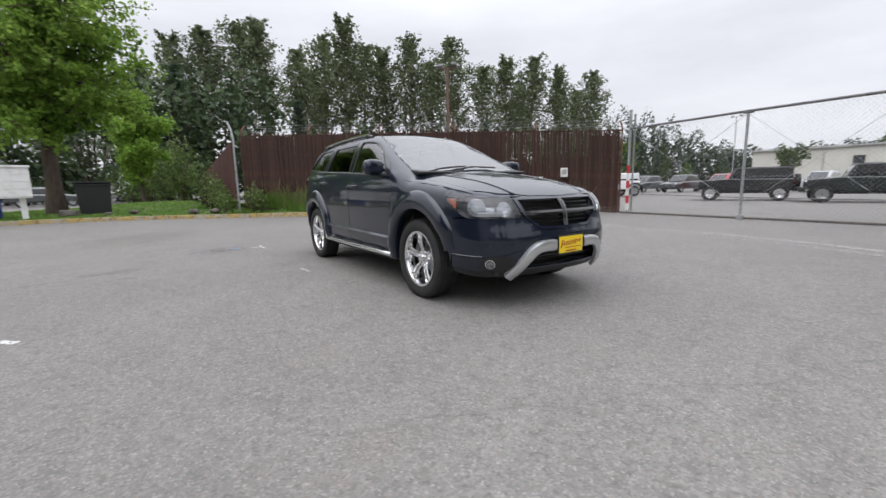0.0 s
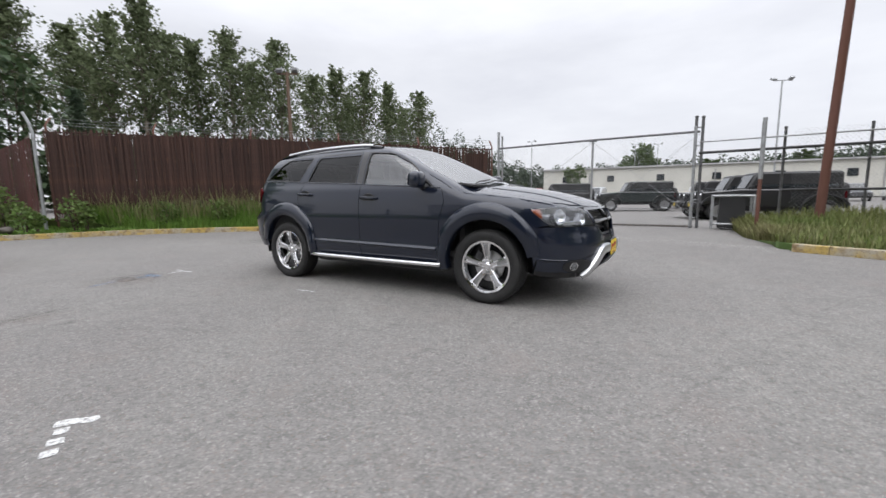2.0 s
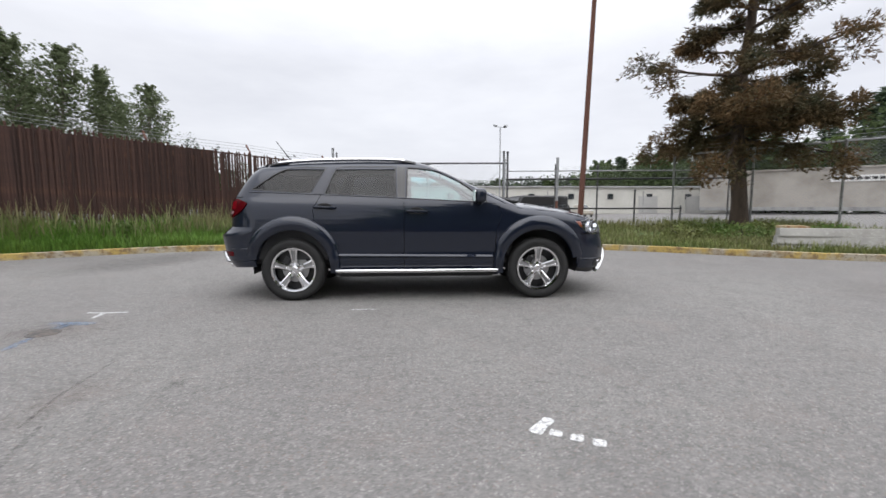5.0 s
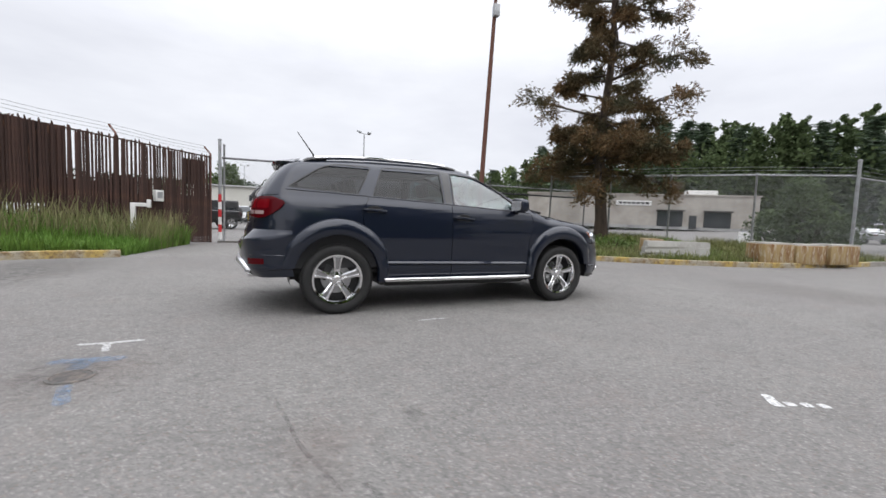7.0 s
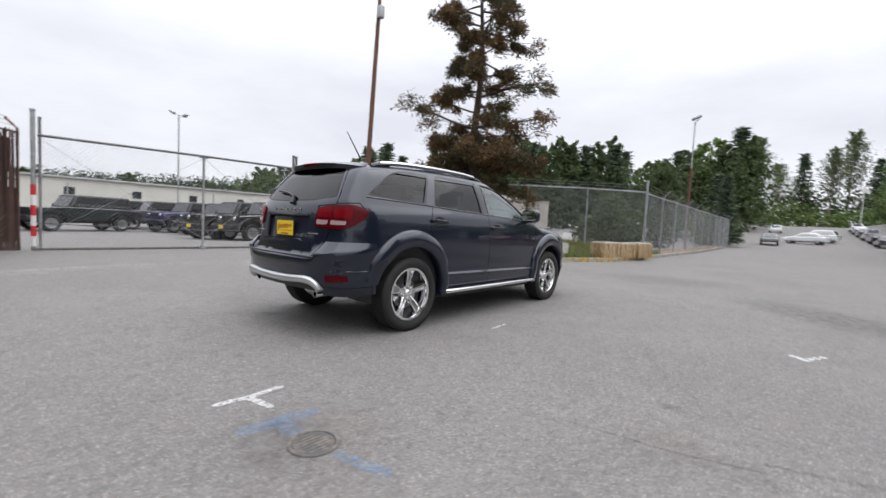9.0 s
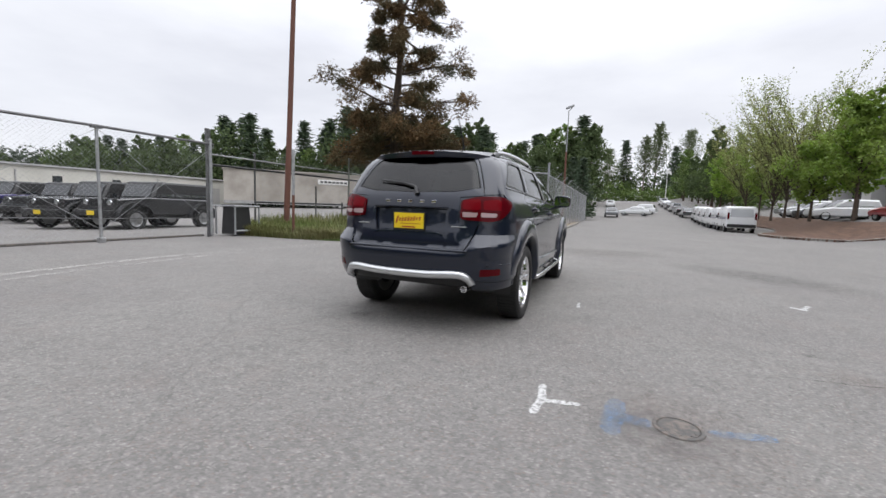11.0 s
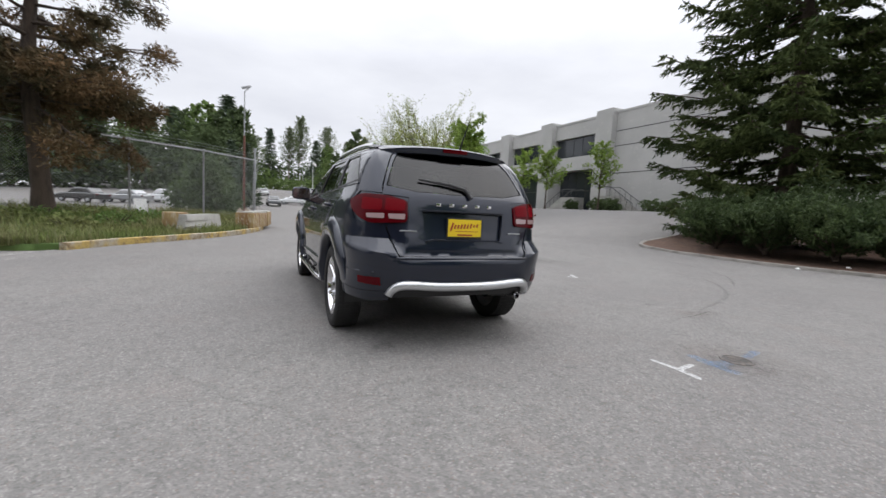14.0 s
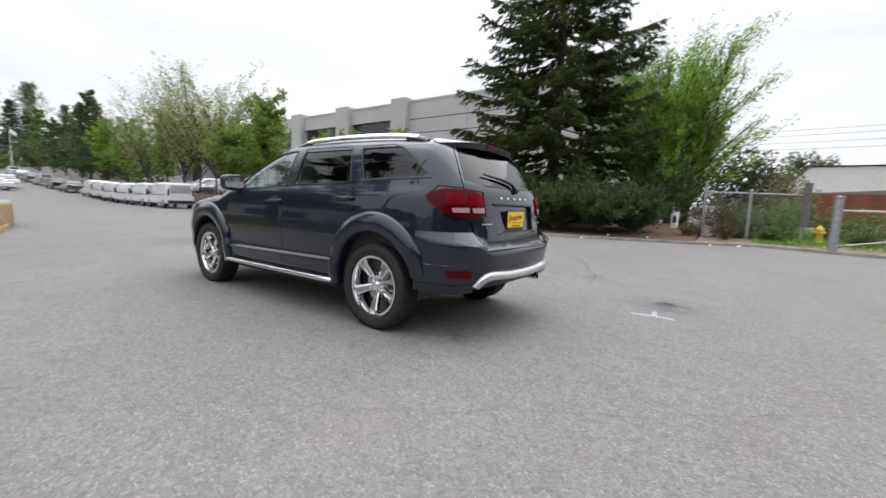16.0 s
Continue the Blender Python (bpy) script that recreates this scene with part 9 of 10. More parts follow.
def van(m):
    v = thing("cargo_van", "small white cargo van parked at the kerb", "van", "white vans", m=m)
    body = slab([(-2.3, 0.32), (2.15, 0.30), (2.32, 0.42), (2.33, 0.72), (2.20, 0.92), (1.45, 1.10), (0.80, 1.72), (0.45, 1.84), (-2.05, 1.86), (-2.26, 1.75), (-2.36, 0.9)], 0.91, CAR_WHITE, "body", v, 0.10)
    for s in (-1, 1):
        part("side_window", Shape().add([(0.15, s * 0.913, 1.12), (1.28, s * 0.913, 1.10), (0.72, s * 0.85, 1.62), (0.20, s * 0.85, 1.64)], [(0, 1, 2, 3) if s < 0 else (3, 2, 1, 0)]), CAR_GLASS, v)
        part("door_seam", Shape().box((-0.55, s * 0.912, 1.0), (0.015, 0.006, 1.3)), PLATE_BLACK, v)
        part("side_strip", Shape().box((-0.1, s * 0.915, 0.98), (3.7, 0.02, 0.055)), CAR_PURPLE, v)
        part("tail_light", Shape().box((-2.33, s * 0.80, 1.15), (0.05, 0.12, 0.5)), RED_LENS, v)
        part("headlight", Shape().box((2.22, s * 0.66, 0.82), (0.16, 0.30, 0.16), bevel=0.04), REFLECTOR, v, smooth=True)
        part("mirror", Shape().box((1.12, s * 1.0, 1.12), (0.12, 0.16, 0.2), bevel=0.03), PLATE_BLACK, v, smooth=True)
        for x in (-1.5, 1.55):
            small_wheel(v, x, s * 0.82, 0.32, 0.2, CAR_SILVER)
    # silver paint stands in for the bright sky mirrored in the rear glass
    part("rear_window", Shape().add([(-2.345, -0.70, 1.10), (-2.345, 0.70, 1.10), (-2.28, 0.64, 1.66), (-2.28, -0.64, 1.66)], [(3, 2, 1, 0)]), CAR_SILVER, v, "rear window coloured pale silver for the sky's reflection")
    part("windscreen", Shape().add([(1.44, -0.76, 1.13), (1.44, 0.76, 1.13), (0.83, 0.70, 1.70), (0.83, -0.70, 1.70)], [(0, 1, 2, 3)]), CAR_GLASS, v)
    part("rear_bumper", Shape().box((-2.36, 0, 0.48), (0.14, 1.7, 0.22), bevel=0.05), PLATE_BLACK, v, smooth=True)
    return v


def saloon(paint, m, label, suv=False, group="parked cars"):
    h = 0.22 if suv else 0.0
    c = thing("parked_car", label, "car", group, m=m)
    slab([(-2.25, 0.35), (2.15, 0.32), (2.28, 0.5), (2.22, 0.72 + h / 2), (1.1, 0.92 + h / 2), (-2.0, 0.98 + h / 2), (-2.3, 0.85 + h / 2)], 0.89, paint, "body", c, 0.10)
    cab = slab([(-2.0 if suv else -1.75, 0.94 + h / 2), (1.0, 0.90 + h / 2), (0.25, 1.40 + h), (-0.2, 1.46 + h), (-1.2 if not suv else -1.75, 1.42 + h)], 0.76, paint, "cabin", c, 0.12)
    for s in (-1, 1):
        part("side_window", Shape().add([(-1.45, s * 0.765, 1.0 + h / 2), (0.75, s * 0.765, 0.98 + h / 2), (0.22, s * 0.66, 1.34 + h), (-1.1, s * 0.66, 1.36 + h)], [(0, 1, 2, 3) if s < 0 else (3, 2, 1, 0)]), CAR_GLASS, cab)
        part("tail_light", Shape().box((-2.25, s * 0.7, 0.82 + h / 2), (0.10, 0.3, 0.12)), RED_LENS, c)
        part("headlight", Shape().box((2.18, s * 0.65, 0.70 + h / 2), (0.16, 0.34, 0.12), bevel=0.03), REFLECTOR, c, smooth=True)
        for x in (-1.38, 1.40):
            small_wheel(c, x, s * 0.79, 0.33 + h * 0.15, 0.2, CAR_SILVER)
    part("windscreen", Shape().add([(0.98, -0.62, 0.96 + h / 2), (0.98, 0.62, 0.96 + h / 2), (0.30, 0.56, 1.38 + h), (0.30, -0.56, 1.38 + h)], [(0, 1, 2, 3)]), CAR_GLASS, cab)
    xr = -2.02 if suv else -1.72
    part("rear_window", Shape().add([(xr + 0.02, -0.60, 1.0 + h / 2), (xr + 0.02, 0.60, 1.0 + h / 2), (xr + (0.22 if suv else 0.50), 0.54, 1.36 + h), (xr + (0.22 if suv else 0.50), -0.54, 1.36 + h)], [(3, 2, 1, 0)]), CAR_GLASS, cab)
    return c


# the dealer yard
YZ = -0.18
jeep(CAR_BLACK, pose(-5.22, 24.45, YZ, 0, 0, 199), "black boxy off-roader with bright wheels behind the gate", CHROME)
jeep(CAR_GREEN, pose(-0.35, 24.4, YZ, 0, 0, 199), "dark grey-green boxy off-roader with a black hard top")
jeep(CAR_BLACK, pose(5.2, 15.2, YZ + 0.06, 0, 0, 190), "black boxy off-roader with a yellow plate", plate=True)
jeep(CAR_BLACK, pose(4.6, 17.1, YZ + 0.02, 0, 0, 190), "black boxy off-roader with a yellow plate", plate=True)
jeep(CAR_GREY, pose(5.6, 21.6, YZ, 0, 0, 197), "grey boxy off-roader in the yard row")
jeep(CAR_PURPLE, pose(4.9, 24.6, YZ, 0, 0, 196), "purple-blue boxy off-roader in the yard row")
jeep(CAR_GREY, pose(4.0, 28.0, YZ, 0, 0, 184), "grey boxy off-roader in the yard row")
jeep(CAR_SAND, pose(3.4, 31.0, YZ, 0, 0, 186), "sand-coloured boxy off-roader in the yard row")
jeep(CAR_WHITE, pose(-15.2, 26.8, YZ, 0, 0, 250), "white boxy off-roader nosed towards the fence")
for k in range(6):
    saloon((CAR_GREY, CAR_BLACK, CAR_RED, CAR_BLACK, CAR_SILVER, CAR_WHITE)[k], pose(-19.5 + 3.3 * k, 39 + 0.8 * k, YZ, 0, 0, 268), ("grey", "black", "red", "black", "silver", "white")[k] + " sport utility car parked in the yard", True, "yard row")
for k in range(7):
    saloon((CAR_SILVER, CAR_WHITE, CAR_GREY, CAR_SILVER, CAR_BLACK, CAR_WHITE, CAR_SAND)[k], pose(3 + 3.2 * k, 48 + 0.5 * k, YZ, 0, 0, 265), ("silver", "white", "grey", "silver", "black", "white", "sand-coloured")[k] + " sport utility car parked in the yard", True, "yard row")
# along the road and in the office lot
for k in range(6):
    van(pose(31.9 + 5.1 * k, -9.95 - 0.36 * k, rise(31.9 + 5.1 * k, -10) + 0.005, 0, 0, -3))
for k, (x, y, yaw, pt, nm) in enumerate([(29.5, -18.4, 4, CAR_RED, "red"), (36.5, -18.0, 90, CAR_WHITE, "white"), (39.5, -18.2, 90, CAR_GREY, "grey"), (42.6, -18.4, 90, CAR_WHITE, "white"), (45.7, -18.6, 90, CAR_SILVER, "silver"),
                                         (66, -11.4, 0, CAR_GREY, "grey"), (73, -11.4, 0, CAR_BLACK, "black"), (80, -11.3, 0, CAR_SILVER, "silver"), (88, -11.3, 0, CAR_GREY, "grey"), (96, -11.3, 0, CAR_SILVER, "silver"), (104, -11.4, 0, CAR_WHITE, "white"),
                                         (60, -0.9, 182, CAR_GREY, "grey"), (66, -4.2, 76, CAR_WHITE, "white"), (71, -5.4, 74, CAR_WHITE, "white"), (92, -0.2, 182, CAR_WHITE, "white"),
                                         (50, 14, 60, CAR_SILVER, "silver"), (54, 11.5, 60, CAR_WHITE, "white"), (58, 9.5, 60, CAR_GREY, "grey"), (47, 17, 60, CAR_BLACK, "black")]):
    saloon(pt, pose(x, y, rise(x, y), 0, 0, yaw), nm + " car parked " + ("in the office lot" if y < -15 else "beside the road"), k % 3 == 1)


def box_truck():
    t = thing("box_truck", "white box truck parked beyond the lawn", "truck", m=pose(-52.5, -8.0, 0, 0, 0, 80))
    part("cargo_box", Shape().box((-0.8, 0, 2.0), (4.6, 2.2, 2.3), bevel=0.04), WHITE_PAINT, t)
    slab([(1.6, 0.5), (3.4, 0.5), (3.4, 1.2), (2.6, 1.5), (2.2, 2.2), (1.6, 2.2)], 0.95, CAR_WHITE, "cab", t, 0.08)
    part("chassis", Shape().box((0, 0, 0.65), (6.0, 0.9, 0.25)), PLATE_BLACK, t)
    for s in (-1, 1):
        for x in (-1.9, 2.5):
            small_wheel(t, x, s * 0.88, 0.4, 0.24, CAR_SILVER)


box_truck()
saloon(CAR_GREY, pose(-38.0, -9.6, 0, 0, 0, 95), "dark grey car parked beyond the lawn")
saloon(CAR_WHITE, pose(-50.0, -4.6, 0, 0, 0, 95), "white car parked beyond the lawn")
saloon(CAR_GREY, pose(-52.0, -1.8, 0, 0, 0, 95), "grey car parked beyond the lawn")


# ---------------------------------------------------------------- loose things round the lot
def mail_boxes():
    for k, (x, y, yaw) in enumerate([(-14.9, -7.2, 12), (-15.9, -9.3, 18)]):
        b = thing("mail_cabinet", "pale grey cluster mailbox cabinet on a post", "mailbox", "mailboxes", m=pose(x, y, 0.1, 0, 0, yaw))
        bd = part("cabinet", Shape().box((0, 0, 1.30), (0.45, 1.75, 1.05), bevel=0.02), WHITE_PAINT, b, smooth=True)
        part("hood", Shape().box((0, 0, 1.84), (0.56, 1.84, 0.05), Matrix.Rotation(radians(4), 4, "Y")), WHITE_PAINT, b)
        for i in range(4):
            for j in range(4):
                part("door", Shape().box((0.232, -0.62 + 0.42 * i, 0.94 + 0.25 * j), (0.014, 0.39, 0.225)), WHITE_PAINT, bd)
        for s in (-1, 1):
            part("post", Shape().box((0, s * 0.62, 0.35), (0.16, 0.16, 0.9)), WHITE_PAINT, b)
    d = thing("drop_box", "blue metal drop box behind the mailboxes", "mailbox", m=pose(-16.2, -7.9, 0.12, 0, 0, 10))
    part("body", Shape().box((0, 0, 0.42), (0.6, 1.0, 0.75), bevel=0.08), BLUE_PAINT, d, smooth=True)
    part("base", Shape().box((0, 0, 0.03), (0.5, 0.9, 0.08)), PLATE_BLACK, d)


mail_boxes()


def bin_():
    b = thing("waste_bin", "large dark plastic bin beside the maple", "bin", m=pose(-16.9, -4.9, 0.18, 0, 0, 8))
    bd = Shape().add([(-0.38, -0.47, 0.0), (0.38, -0.47, 0.0), (0.38, 0.47, 0.0), (-0.38, 0.47, 0.0), (-0.45, -0.54, 1.15), (0.45, -0.54, 1.15), (0.45, 0.54, 1.15), (-0.45, 0.54, 1.15)], [(3, 2, 1, 0), (4, 5, 6, 7), (0, 1, 5, 4), (1, 2, 6, 5), (2, 3, 7, 6), (3, 0, 4, 7)])
    part("body", bd, DARK_GREEN_BIN, b)
    part("lid", Shape().box((0, 0, 1.19), (0.98, 1.16, 0.06), Matrix.Rotation(radians(-4), 4, "Y"), 0.02), DARK_GREEN_BIN, b, smooth=True)
    part("rim", Shape().box((0, 0, 1.12), (0.96, 1.13, 0.05), bevel=0.015), DARK_GREEN_BIN, b, smooth=True)
    for s in (-1, 1):
        part("wheel", Shape().lathe([(0, -0.03), (0.09, -0.03), (0.09, 0.03), (0, 0.03)], 14, Matrix.Translation((-0.36, s * 0.4, 0.05)) @ Matrix.Rotation(math.pi / 2, 4, "X")), PLATE_BLACK, b, smooth=True)


bin_()


def stones():
    rng = random.Random(3)
    for x, y, z, r in ((-16.0, -5.6, 0.16, 0.32), (-15.6, -4.4, 0.16, 0.14), (-13.2, -1.75, 0.2, 0.19), (-12.9, -1.1, 0.2, 0.17), (-15.3, -3.6, 0.2, 0.16)):
        bm = bmesh.new()
        bmesh.ops.create_icosphere(bm, subdivisions=3, radius=r)
        for v in bm.verts:
            k = 1 + 0.35 * noise.noise(v.co * (2.2 / r) * 0.6 + Vector((x, y, 0)))
            v.co = Vector((v.co.x * k * 1.35, v.co.y * k, v.co.z * k * 0.55))
        bm.verts.index_update()
        sh = Shape().add([v.co for v in bm.verts], [[v.index for v in f.verts] for f in bm.faces])
        bm.free()
        tagged(part("boulder", sh, STONE, smooth=True, sharp=None, m=pose(x, y, z + 0.25 * r)), "brown-grey boulder lying in the lawn", "stone", "lawn stones")


stones()


def barrier_blocks():
    for x, y, z, yaw, size, mt, lab in ((11.32, 1.72, 0.10, -14, (1.0, 0.62, 0.56), BLOCK_STAIN, "rust-stained yellow concrete barrier block on the kerb"), (12.42, 1.47, 0.10, -12, (1.1, 0.60, 0.54), BLOCK_STAIN, "rust-stained yellow concrete barrier block on the kerb"), (13.75, 1.24, 0.10, -7, (1.3, 0.60, 0.56), BLOCK_STAIN, "rust-stained concrete barrier block with a pale cap"), (8.75, 3.58, 0.16, -20, (0.5, 0.48, 0.50), BLOCK_STAIN, "small yellow-stained concrete block beside the stops")):
        b = thing("barrier_block", lab, "concrete block", "barrier blocks", m=pose(x, y, z, 0, 0, yaw))
        part("block", Shape().box((0, 0, size[2] / 2), size, bevel=0.035), mt, b, smooth=True)
        if size[0] > 0.6:
            part("cap", Shape().box((0.02, 0.01, size[2] + 0.02), (size[0] * 0.94, 0.54, 0.05), bevel=0.012), CONCRETE, b)
        else:
            part("notch", Shape().box((0, -0.245, 0.16), (0.52, 0.02, 0.06)), RUST, b)
    for k in range(3):
        s = thing("wheel_stop", "stacked grey concrete wheel stop", "wheel stop", "stacked stops", m=pose(8.98 + 0.04 * k, 2.98, 0.10 + 0.172 * k, 0, 0, -25 + 2 * k))
        part("bar", Shape().prism([(-0.13, 0), (0.13, 0), (0.10, 0.17), (-0.10, 0.17)], -0.95, 0.95, Matrix.Rotation(math.pi / 2, 4, "Y") @ Matrix.Rotation(math.pi / 2, 4, "Z")), CONCRETE, s)


barrier_blocks()


def sandwich_board(x, y, yaw):
    b = thing("sandwich_board", "small white folding sign board standing in the lot", "sign", m=pose(x, y, rise(x, y), 0, 0, yaw))
    for k in (-1, 1):
        part("panel", Shape().box((0.12 * k, 0, 0.48), (0.025, 0.5, 0.9), Matrix.Rotation(-k * radians(13), 4, "Y"), 0.006), WHITE_PAINT, b)
    part("hinge", Shape().tube([(0, -0.24, 0.92), (0, 0.24, 0.92)], 0.02, 6), GALV, b)


sandwich_board(17.0, 4.9, 185)
sandwich_board(18.4, 6.4, 195)


def hydrant():
    h = thing("fire_hydrant", "small yellow fire hydrant in the weeds", "hydrant", m=pose(-6.03, -17.5, 0.14))
    part("barrel", Shape().lathe([(0.15, 0), (0.15, 0.04), (0.105, 0.06), (0.10, 0.42), (0.13, 0.44), (0.13, 0.48), (0.11, 0.52), (0.06, 0.60), (0.0, 0.62)], 18), HYDRANT_YELLOW, h, smooth=True, sharp=40)
    part("cap_nut", Shape().lathe([(0.028, 0.60), (0.028, 0.67), (0, 0.675)], 6), HYDRANT_YELLOW, h)
    for a in (0, 90, 180):
        part("outlet", Shape().lathe([(0.055, 0.08), (0.06, 0.16), (0.045, 0.18), (0, 0.18)], 12, Matrix.Translation((0, 0, 0.36)) @ Matrix.Rotation(radians(a), 4, "Z") @ Matrix.Rotation(math.pi / 2, 4, "Y")), HYDRANT_YELLOW, h, smooth=True)


hydrant()


def power_lines():
    p = thing("power_line", "thin dark overhead cables beyond the sheds", "cable", kind="structure")
    for z, dy in ((10.9, 0.0), (10.3, 0.3), (9.6, 0.0), (8.9, 0.2)):
        part("cable", Shape().tube([(24 - 6 * i, -58 + 0.5 * i + dy, z - 0.02 * i * (12 - i)) for i in range(13)], 0.022, 4), GREY_STEEL, p)


power_lines()


def yard_fence_south():
    f = thing("yard_fence", "grey steel chain-link fence panels round the south yard", "fence", kind="structure")
    P = [(-2.36, -16.9), (-3.85, -16.6), (-5.45, -16.8)]
    for k, (x, y) in enumerate(P):
        post(f, x, y, 0.1, (2.32, 1.98, 1.9)[k], 0.05)
    part("rail", Shape().tube([(*P[0], 1.95), (*P[1], 1.90), (*P[2], 1.86)], 0.028, 6), GALV, f)
    for a, b in zip(P, P[1:]):
        chain_link("chain_link", a, b, 0.2, 1.88, f, 0.1, 0.002)
    part("end_panel", Shape().box((-5.5, -16.75, 1.5), (0.24, 0.07, 1.6)), GREY_STEEL, f)
    g = thing("yard_gate", "open steel yard gate with a slanting brace", "gate", kind="structure")
    post(g, -6.02, -13.95, 0.0, 1.68, 0.115)
    part("top_bar", Shape().tube([(-6.1, -13.95, 1.30), (-9.6, -13.3, 1.28)], 0.035, 6), GALV, g)
    part("brace", Shape().tube([(-6.1, -13.95, 0.22), (-9.6, -13.3, 0.95)], 0.03, 6), GALV, g)
    for k in range(3):
        x = -7.2 - 1.1 * k
        part("upright", Shape().tube([(x, -13.74 + 0.2 * k, 0.15), (x, -13.74 + 0.2 * k, 1.3)], 0.022, 6), GALV, g)
    post(g, -9.7, -13.28, 0.0, 1.6, 0.08)
    b = thing("utility_box", "small pale utility pedestal by the shrubs", "utility box", m=pose(-1.06, -18.9, 0.33))
    part("body", Shape().box((0, 0, 0.36), (0.26, 0.34, 0.72), bevel=0.03), WHITE_PAINT, b, smooth=True)
    part("cap", Shape().box((0, 0, 0.74), (0.30, 0.38, 0.06), bevel=0.02), WHITE_PAINT, b, smooth=True)
    part("panel", Shape().box((0.0, 0.175, 0.40), (0.16, 0.01, 0.3)), PLATE_BLACK, b)


yard_fence_south()


def sign_post():
    p = thing("cranked_post", "cranked white steel post standing in the grass before the fence", "post", m=pose(-4.92, 7.30, 0.12))
    part("post", Shape().box((0, 0, 0.48), (0.10, 0.10, 1.06), bevel=0.008), WHITE_PAINT, p, smooth=True)
    part("arm", Shape().box((0.20, 0.0, 0.965), (0.34, 0.09, 0.09), bevel=0.008), WHITE_PAINT, p, smooth=True)
    part("bracket", Shape().box((0.33, 0.0, 1.0), (0.08, 0.10, 0.20), bevel=0.008), WHITE_PAINT, p, smooth=True)
    k = thing("keypad_box", "small white keypad box fixed to the rusted fence", "keypad", m=pose(-4.60, 8.42, 1.35, 0, 0, 45))
    part("case", Shape().box((0, -0.03, 0), (0.22, 0.12, 0.30), bevel=0.015), WHITE_PAINT, k, smooth=True)
    part("screen", Shape().box((0, -0.095, 0.02), (0.15, 0.008, 0.17), bevel=0.002), CAR_SILVER, k)
    part("stay", Shape().box((0, 0.05, -0.05), (0.06, 0.16, 0.05)), GALV, k)


sign_post()


def gate_box():
    b = thing("gate_motor", "black plastic gate motor housing inside a steel guard", "gate motor", m=pose(3.95, 9.25, 0.05))
    part("housing", Shape().add([(-0.32, -0.28, 0), (0.32, -0.28, 0), (0.32, 0.28, 0), (-0.32, 0.28, 0), (-0.28, -0.24, 0.85), (0.26, -0.24, 0.85), (0.26, 0.24, 0.85), (-0.28, 0.24, 0.85)], [(3, 2, 1, 0), (4, 5, 6, 7), (0, 1, 5, 4), (1, 2, 6, 5), (2, 3, 7, 6), (3, 0, 4, 7)]), PLATE_BLACK, b)
    part("lid", Shape().box((0, 0, 0.87), (0.64, 0.56, 0.06), bevel=0.02), PLATE_BLACK, b, smooth=True)
    for s in (-1, 1):
        part("guard", Shape().tube([(s * 0.45, -0.45, 0), (s * 0.45, -0.45, 0.86), (s * 0.45, 0.35, 0.86), (s * 0.45, 0.35, 0)], 0.03, 8), GALV, b, smooth=True)
    part("guard_bar", Shape().tube([(-0.45, -0.45, 0.86), (0.45, -0.45, 0.86)], 0.03, 8), GALV, b, smooth=True)
    part("guard_bar", Shape().tube([(-0.45, -0.45, 0.12), (0.45, -0.45, 0.12)], 0.03, 8), GALV, b, smooth=True)


gate_box()
d = thing("barrier_post", "short rusty post standing at the grass edge", "post", m=pose(4.33, 7.34, 0.05))
part("post", Shape().tube([(0, 0, -0.1), (0, 0, 1.25)], 0.04, 8), RUST_POLE, d, smooth=True)
part("upper", Shape().tube([(0, 0, 1.25), (0, 0, 2.6)], 0.045, 8), GALV, d, smooth=True)
f = thing("flag_pole", "far white flagpole by the road", "flagpole", m=pose(112, -12.5, rise(112, -12.5)))
part("pole", Shape().tube([(0, 0, 0), (0, 0, 9)], [0.09, 0.05], 8), WHITE_PAINT, f, smooth=True)
part("flag", Shape().add([(0, -0.02, 8.6), (0.5, -0.9, 8.0), (0.5, -1.0, 7.2), (0, -0.02, 7.8)], [(0, 1, 2, 3)]), WHITE_PAINT, f)


# ---------------------------------------------------------------- marks on the asphalt
def paint_stroke(name, pts, w, mat, label, z=0.004, seed=0, category="road marking"):
    """A hand-sprayed or painted stroke with ragged edges."""
    line = curve_through([(x, y, 0) for x, y in pts], 10)
    vs = []
    for i, p in enumerate(line):
        d = (line[min(i + 1, len(line) - 1)] - line[max(i - 1, 0)]).normalized()
        n = Vector((-d.y, d.x, 0))
        t = i / (len(line) - 1)
        e = min(1.0, 6 * t + 0.35, 6 * (1 - t) + 0.35)
        a = w / 2 * e * (1 + 0.35 * noise.noise((p.x * 9, p.y * 9, seed)))
        b = w / 2 * e * (1 + 0.35 * noise.noise((p.x * 9, p.y * 9, seed + 7)))
        vs += [p - n * a + Vector((0, 0, z)), p + n * b + Vector((0, 0, z))]
    sh = Shape().add(vs, [(2 * i, 2 * i + 1, 2 * i + 3, 2 * i + 2) for i in range(len(line) - 1)])
    ob = part(name, sh, mat)
    if ob.data.polygons[0].normal.z < 0:
        ob.data.flip_normals()
    return tagged(ob, label, category, kind="structure")


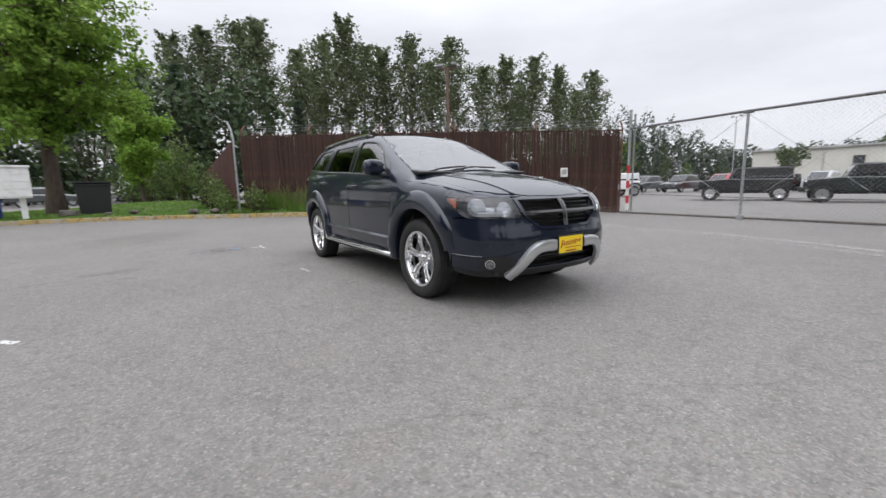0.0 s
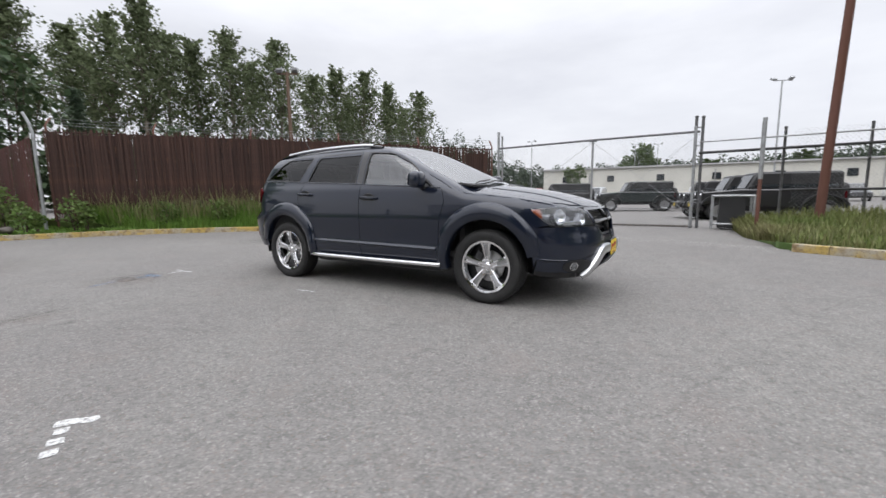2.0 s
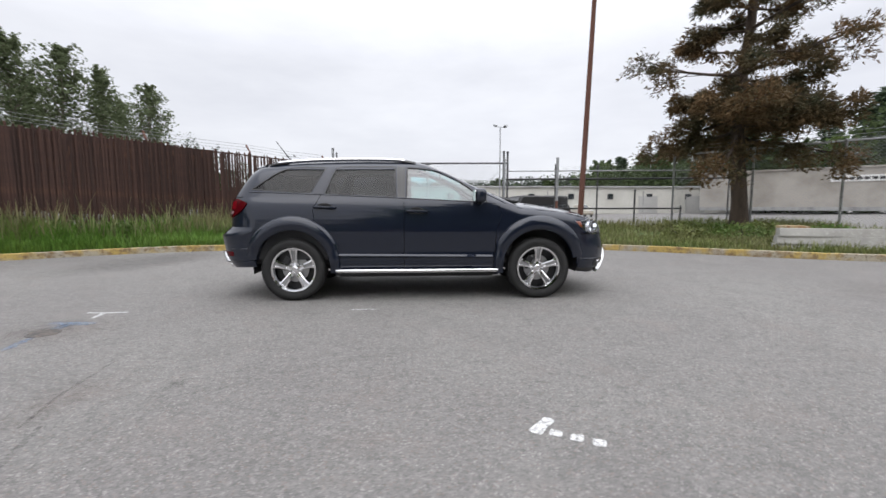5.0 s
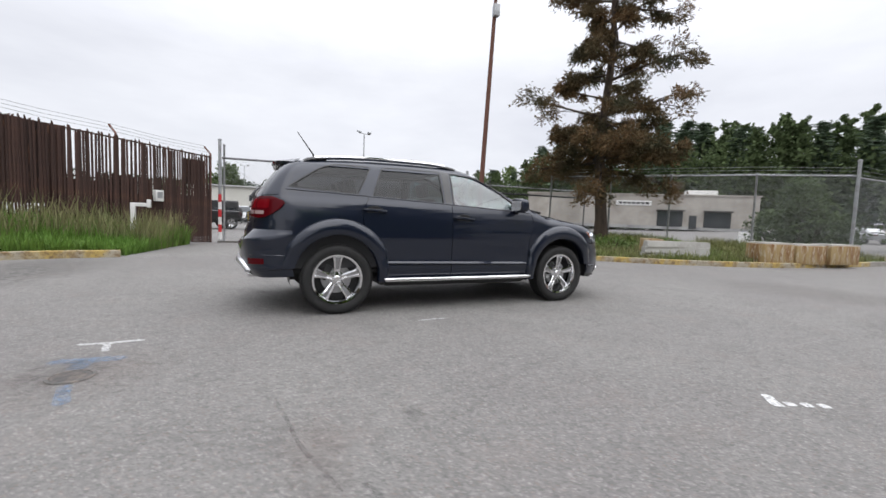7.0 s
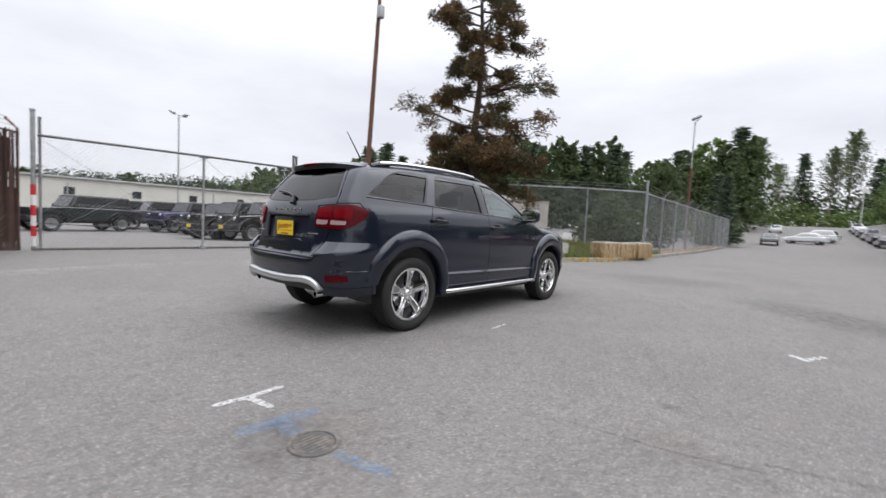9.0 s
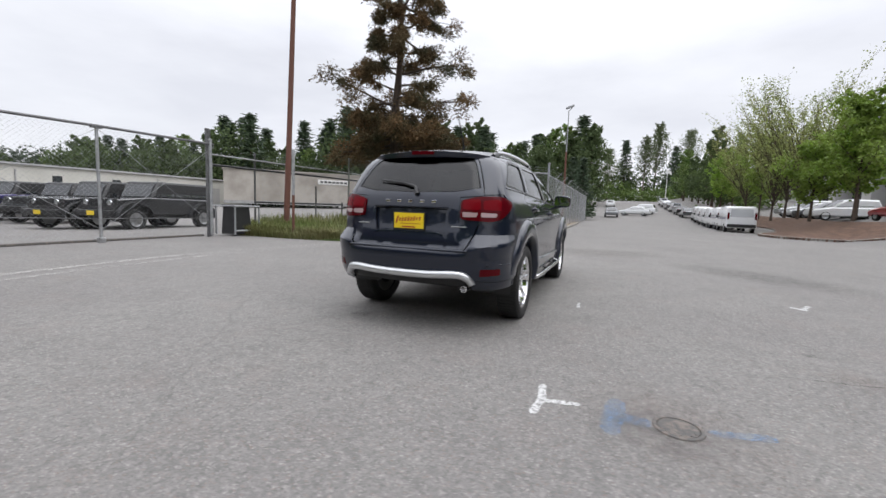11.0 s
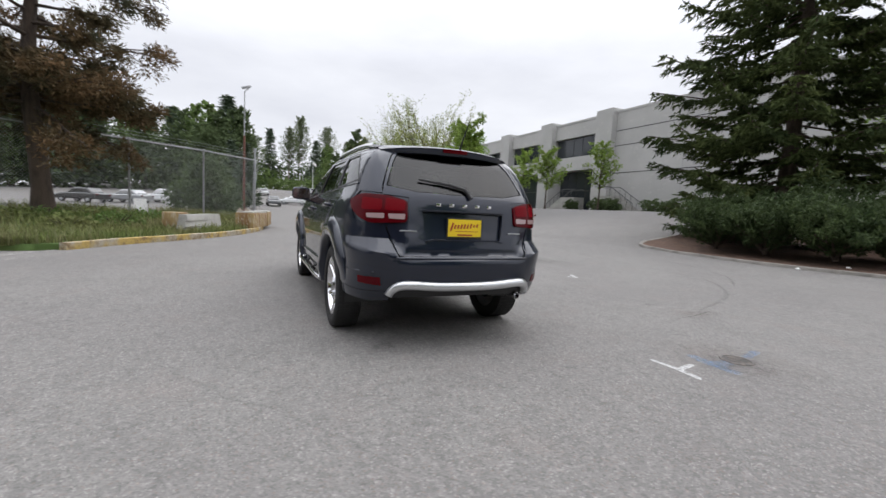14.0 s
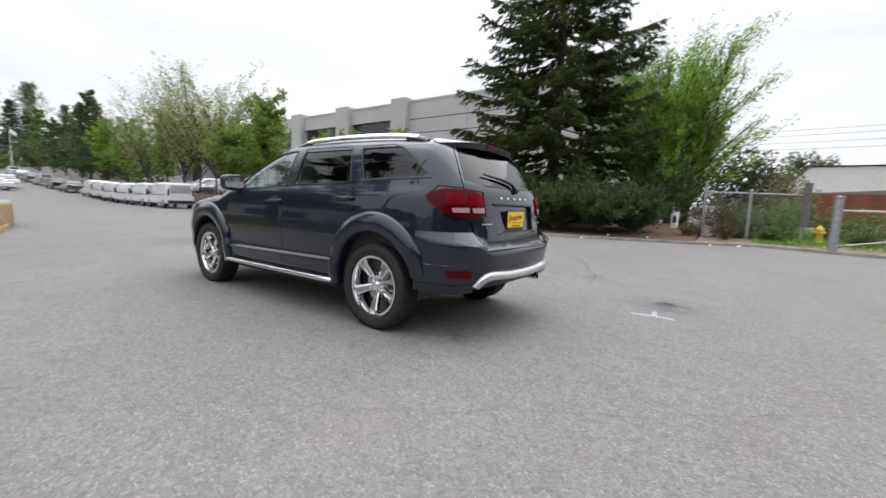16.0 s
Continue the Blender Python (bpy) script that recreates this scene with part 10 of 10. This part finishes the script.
def blot(name, x, y, rx, ry, mat, label, seed, z=0.003):
    n = 40
    vs = [(0, 0, 0)]
    for i in range(n):
        a = 2 * math.pi * i / n
        k = 0.9 + 0.2 * noise.noise((math.cos(a) * 1.3, math.sin(a) * 1.3, seed)) + 0.06 * noise.noise((math.cos(a) * 5, math.sin(a) * 5, seed))
        vs.append((k * math.cos(a), k * math.sin(a), 0))
    ob = part(name, Shape().add(vs, [(0, i + 1, (i + 1) % n + 1) for i in range(n)]), mat, m=pose(x, y, z + 0.0004 * seed, 0, 0, 37 * seed) @ Matrix.Diagonal((rx, ry, 1, 1)))
    return tagged(ob, label, "stain", kind="structure")


paint_stroke("white_mark", [(-3.43, -1.37), (-3.22, -1.385), (-3.01, -1.36)], 0.046, ROAD_FAINT, "hand-painted white cross stroke on the asphalt", seed=1)
paint_stroke("white_mark", [(-3.24, -1.40), (-3.215, -1.50), (-3.20, -1.60)], 0.046, ROAD_FAINT, "hand-painted white stem stroke on the asphalt", seed=2)
paint_stroke("white_mark", [(0.590, -3.89), (0.64, -3.83), (0.715, -3.755)], 0.062, ROAD_WHITE, "thick white paint stroke on the asphalt", seed=3)
for k in range(3):
    x, y = 0.695 + 0.088 * k, -3.893 - 0.046 * k
    paint_stroke("white_mark", [(x - 0.028, y + 0.012), (x + 0.028, y - 0.014)], 0.060, ROAD_WHITE, "white paint dab in a short broken row", seed=10 + k)
paint_stroke("white_mark", [(-0.73, -1.39), (-0.58, -1.375), (-0.43, -1.37)], 0.035, ROAD_FAINT, "faded white paint tick beside the car", seed=4)
paint_stroke("blue_mark", [(-3.46, -1.76), (-3.25, -1.77), (-3.02, -1.79)], 0.10, ROAD_BLUE, "faded blue spray paint stroke on the asphalt", seed=5)
paint_stroke("blue_mark", [(-3.24, -1.80), (-3.25, -1.88), (-3.25, -1.95)], 0.09, ROAD_BLUE, "faded blue spray paint stroke on the asphalt", seed=6)
paint_stroke("blue_mark", [(-3.22, -2.22), (-3.19, -2.36), (-3.15, -2.52)], 0.07, ROAD_BLUE, "faded blue spray paint stroke by the cover", seed=8)
blot("asphalt_patch", -3.2, -2.05, 0.75, 0.60, STAIN_RED, "worn brownish asphalt round the cover", 1)
blot("asphalt_patch", -3.3, -1.95, 0.36, 0.26, STAIN, "dark damp patch on the asphalt", 2, 0.0025)
blot("asphalt_patch", -1.47, -3.24, 0.12, 0.10, STAIN, "small dark oil spot", 3)
blot("asphalt_patch", -2.13, 0.56, 0.16, 0.13, STAIN, "small dark oil spot", 4)
blot("asphalt_patch", -2.0, -3.45, 0.22, 0.5, STAIN_RED, "reddish worn patch in the asphalt", 5)
paint_stroke("crack_line", [(-2.13, -2.80), (-2.08, -3.15), (-2.04, -3.39), (-1.94, -3.72)], 0.022, SCUFF, "thin dark crack in the asphalt", seed=9, category="crack")
paint_stroke("tyre_scuff", [(7.5, -8.6), (4.0, -7.4), (1.5, -6.9), (0.0, -6.6), (-1.2, -5.3), (-1.85, -3.7)], 0.06, SCUFF, "curved dark tyre scuff on the asphalt", 0.003, 11, "tyre mark")
paint_stroke("tyre_scuff", [(4.4, -9.4), (2.2, -8.9), (0.4, -7.8), (-0.6, -6.5)], 0.05, SCUFF, "curved dark tyre scuff on the asphalt", 0.003, 12, "tyre mark")

blot("asphalt_patch", 3.6, -4.2, 2.2, 1.0, STAIN, "faint dark stain on the asphalt", 6)
blot("asphalt_patch", -5.5, 3.0, 2.6, 1.3, STAIN, "faint dark stain on the asphalt", 7)
blot("asphalt_patch", 6.5, -1.5, 2.0, 1.4, STAIN_RED, "faint brownish stain on the asphalt", 8)
blot("asphalt_patch", -6.4, -3.2, 2.0, 1.5, STAIN_RED, "faint brownish stain on the asphalt", 9)


def manhole():
    c = thing("manhole_cover", "round dark cast-iron cover set in the asphalt", "manhole cover", kind="structure", m=pose(-3.24, -2.08, 0))
    part("ring", Shape().lathe([(0.098, 0.002), (0.102, 0.009), (0.118, 0.008), (0.122, 0.002)], 36), IRON, c, smooth=True)
    part("lid", Shape().lathe([(0.0, 0.0065), (0.094, 0.0065), (0.096, 0.002)], 36), IRON, c, smooth=True, sharp=30)
    ribs = Shape()
    for k in range(-3, 4):
        L = math.sqrt(0.085 ** 2 - (0.024 * k) ** 2)
        ribs.box((0, 0.024 * k, 0.0075), (2 * L, 0.008, 0.003))
    part("ribs", ribs, IRON, c)


manhole()
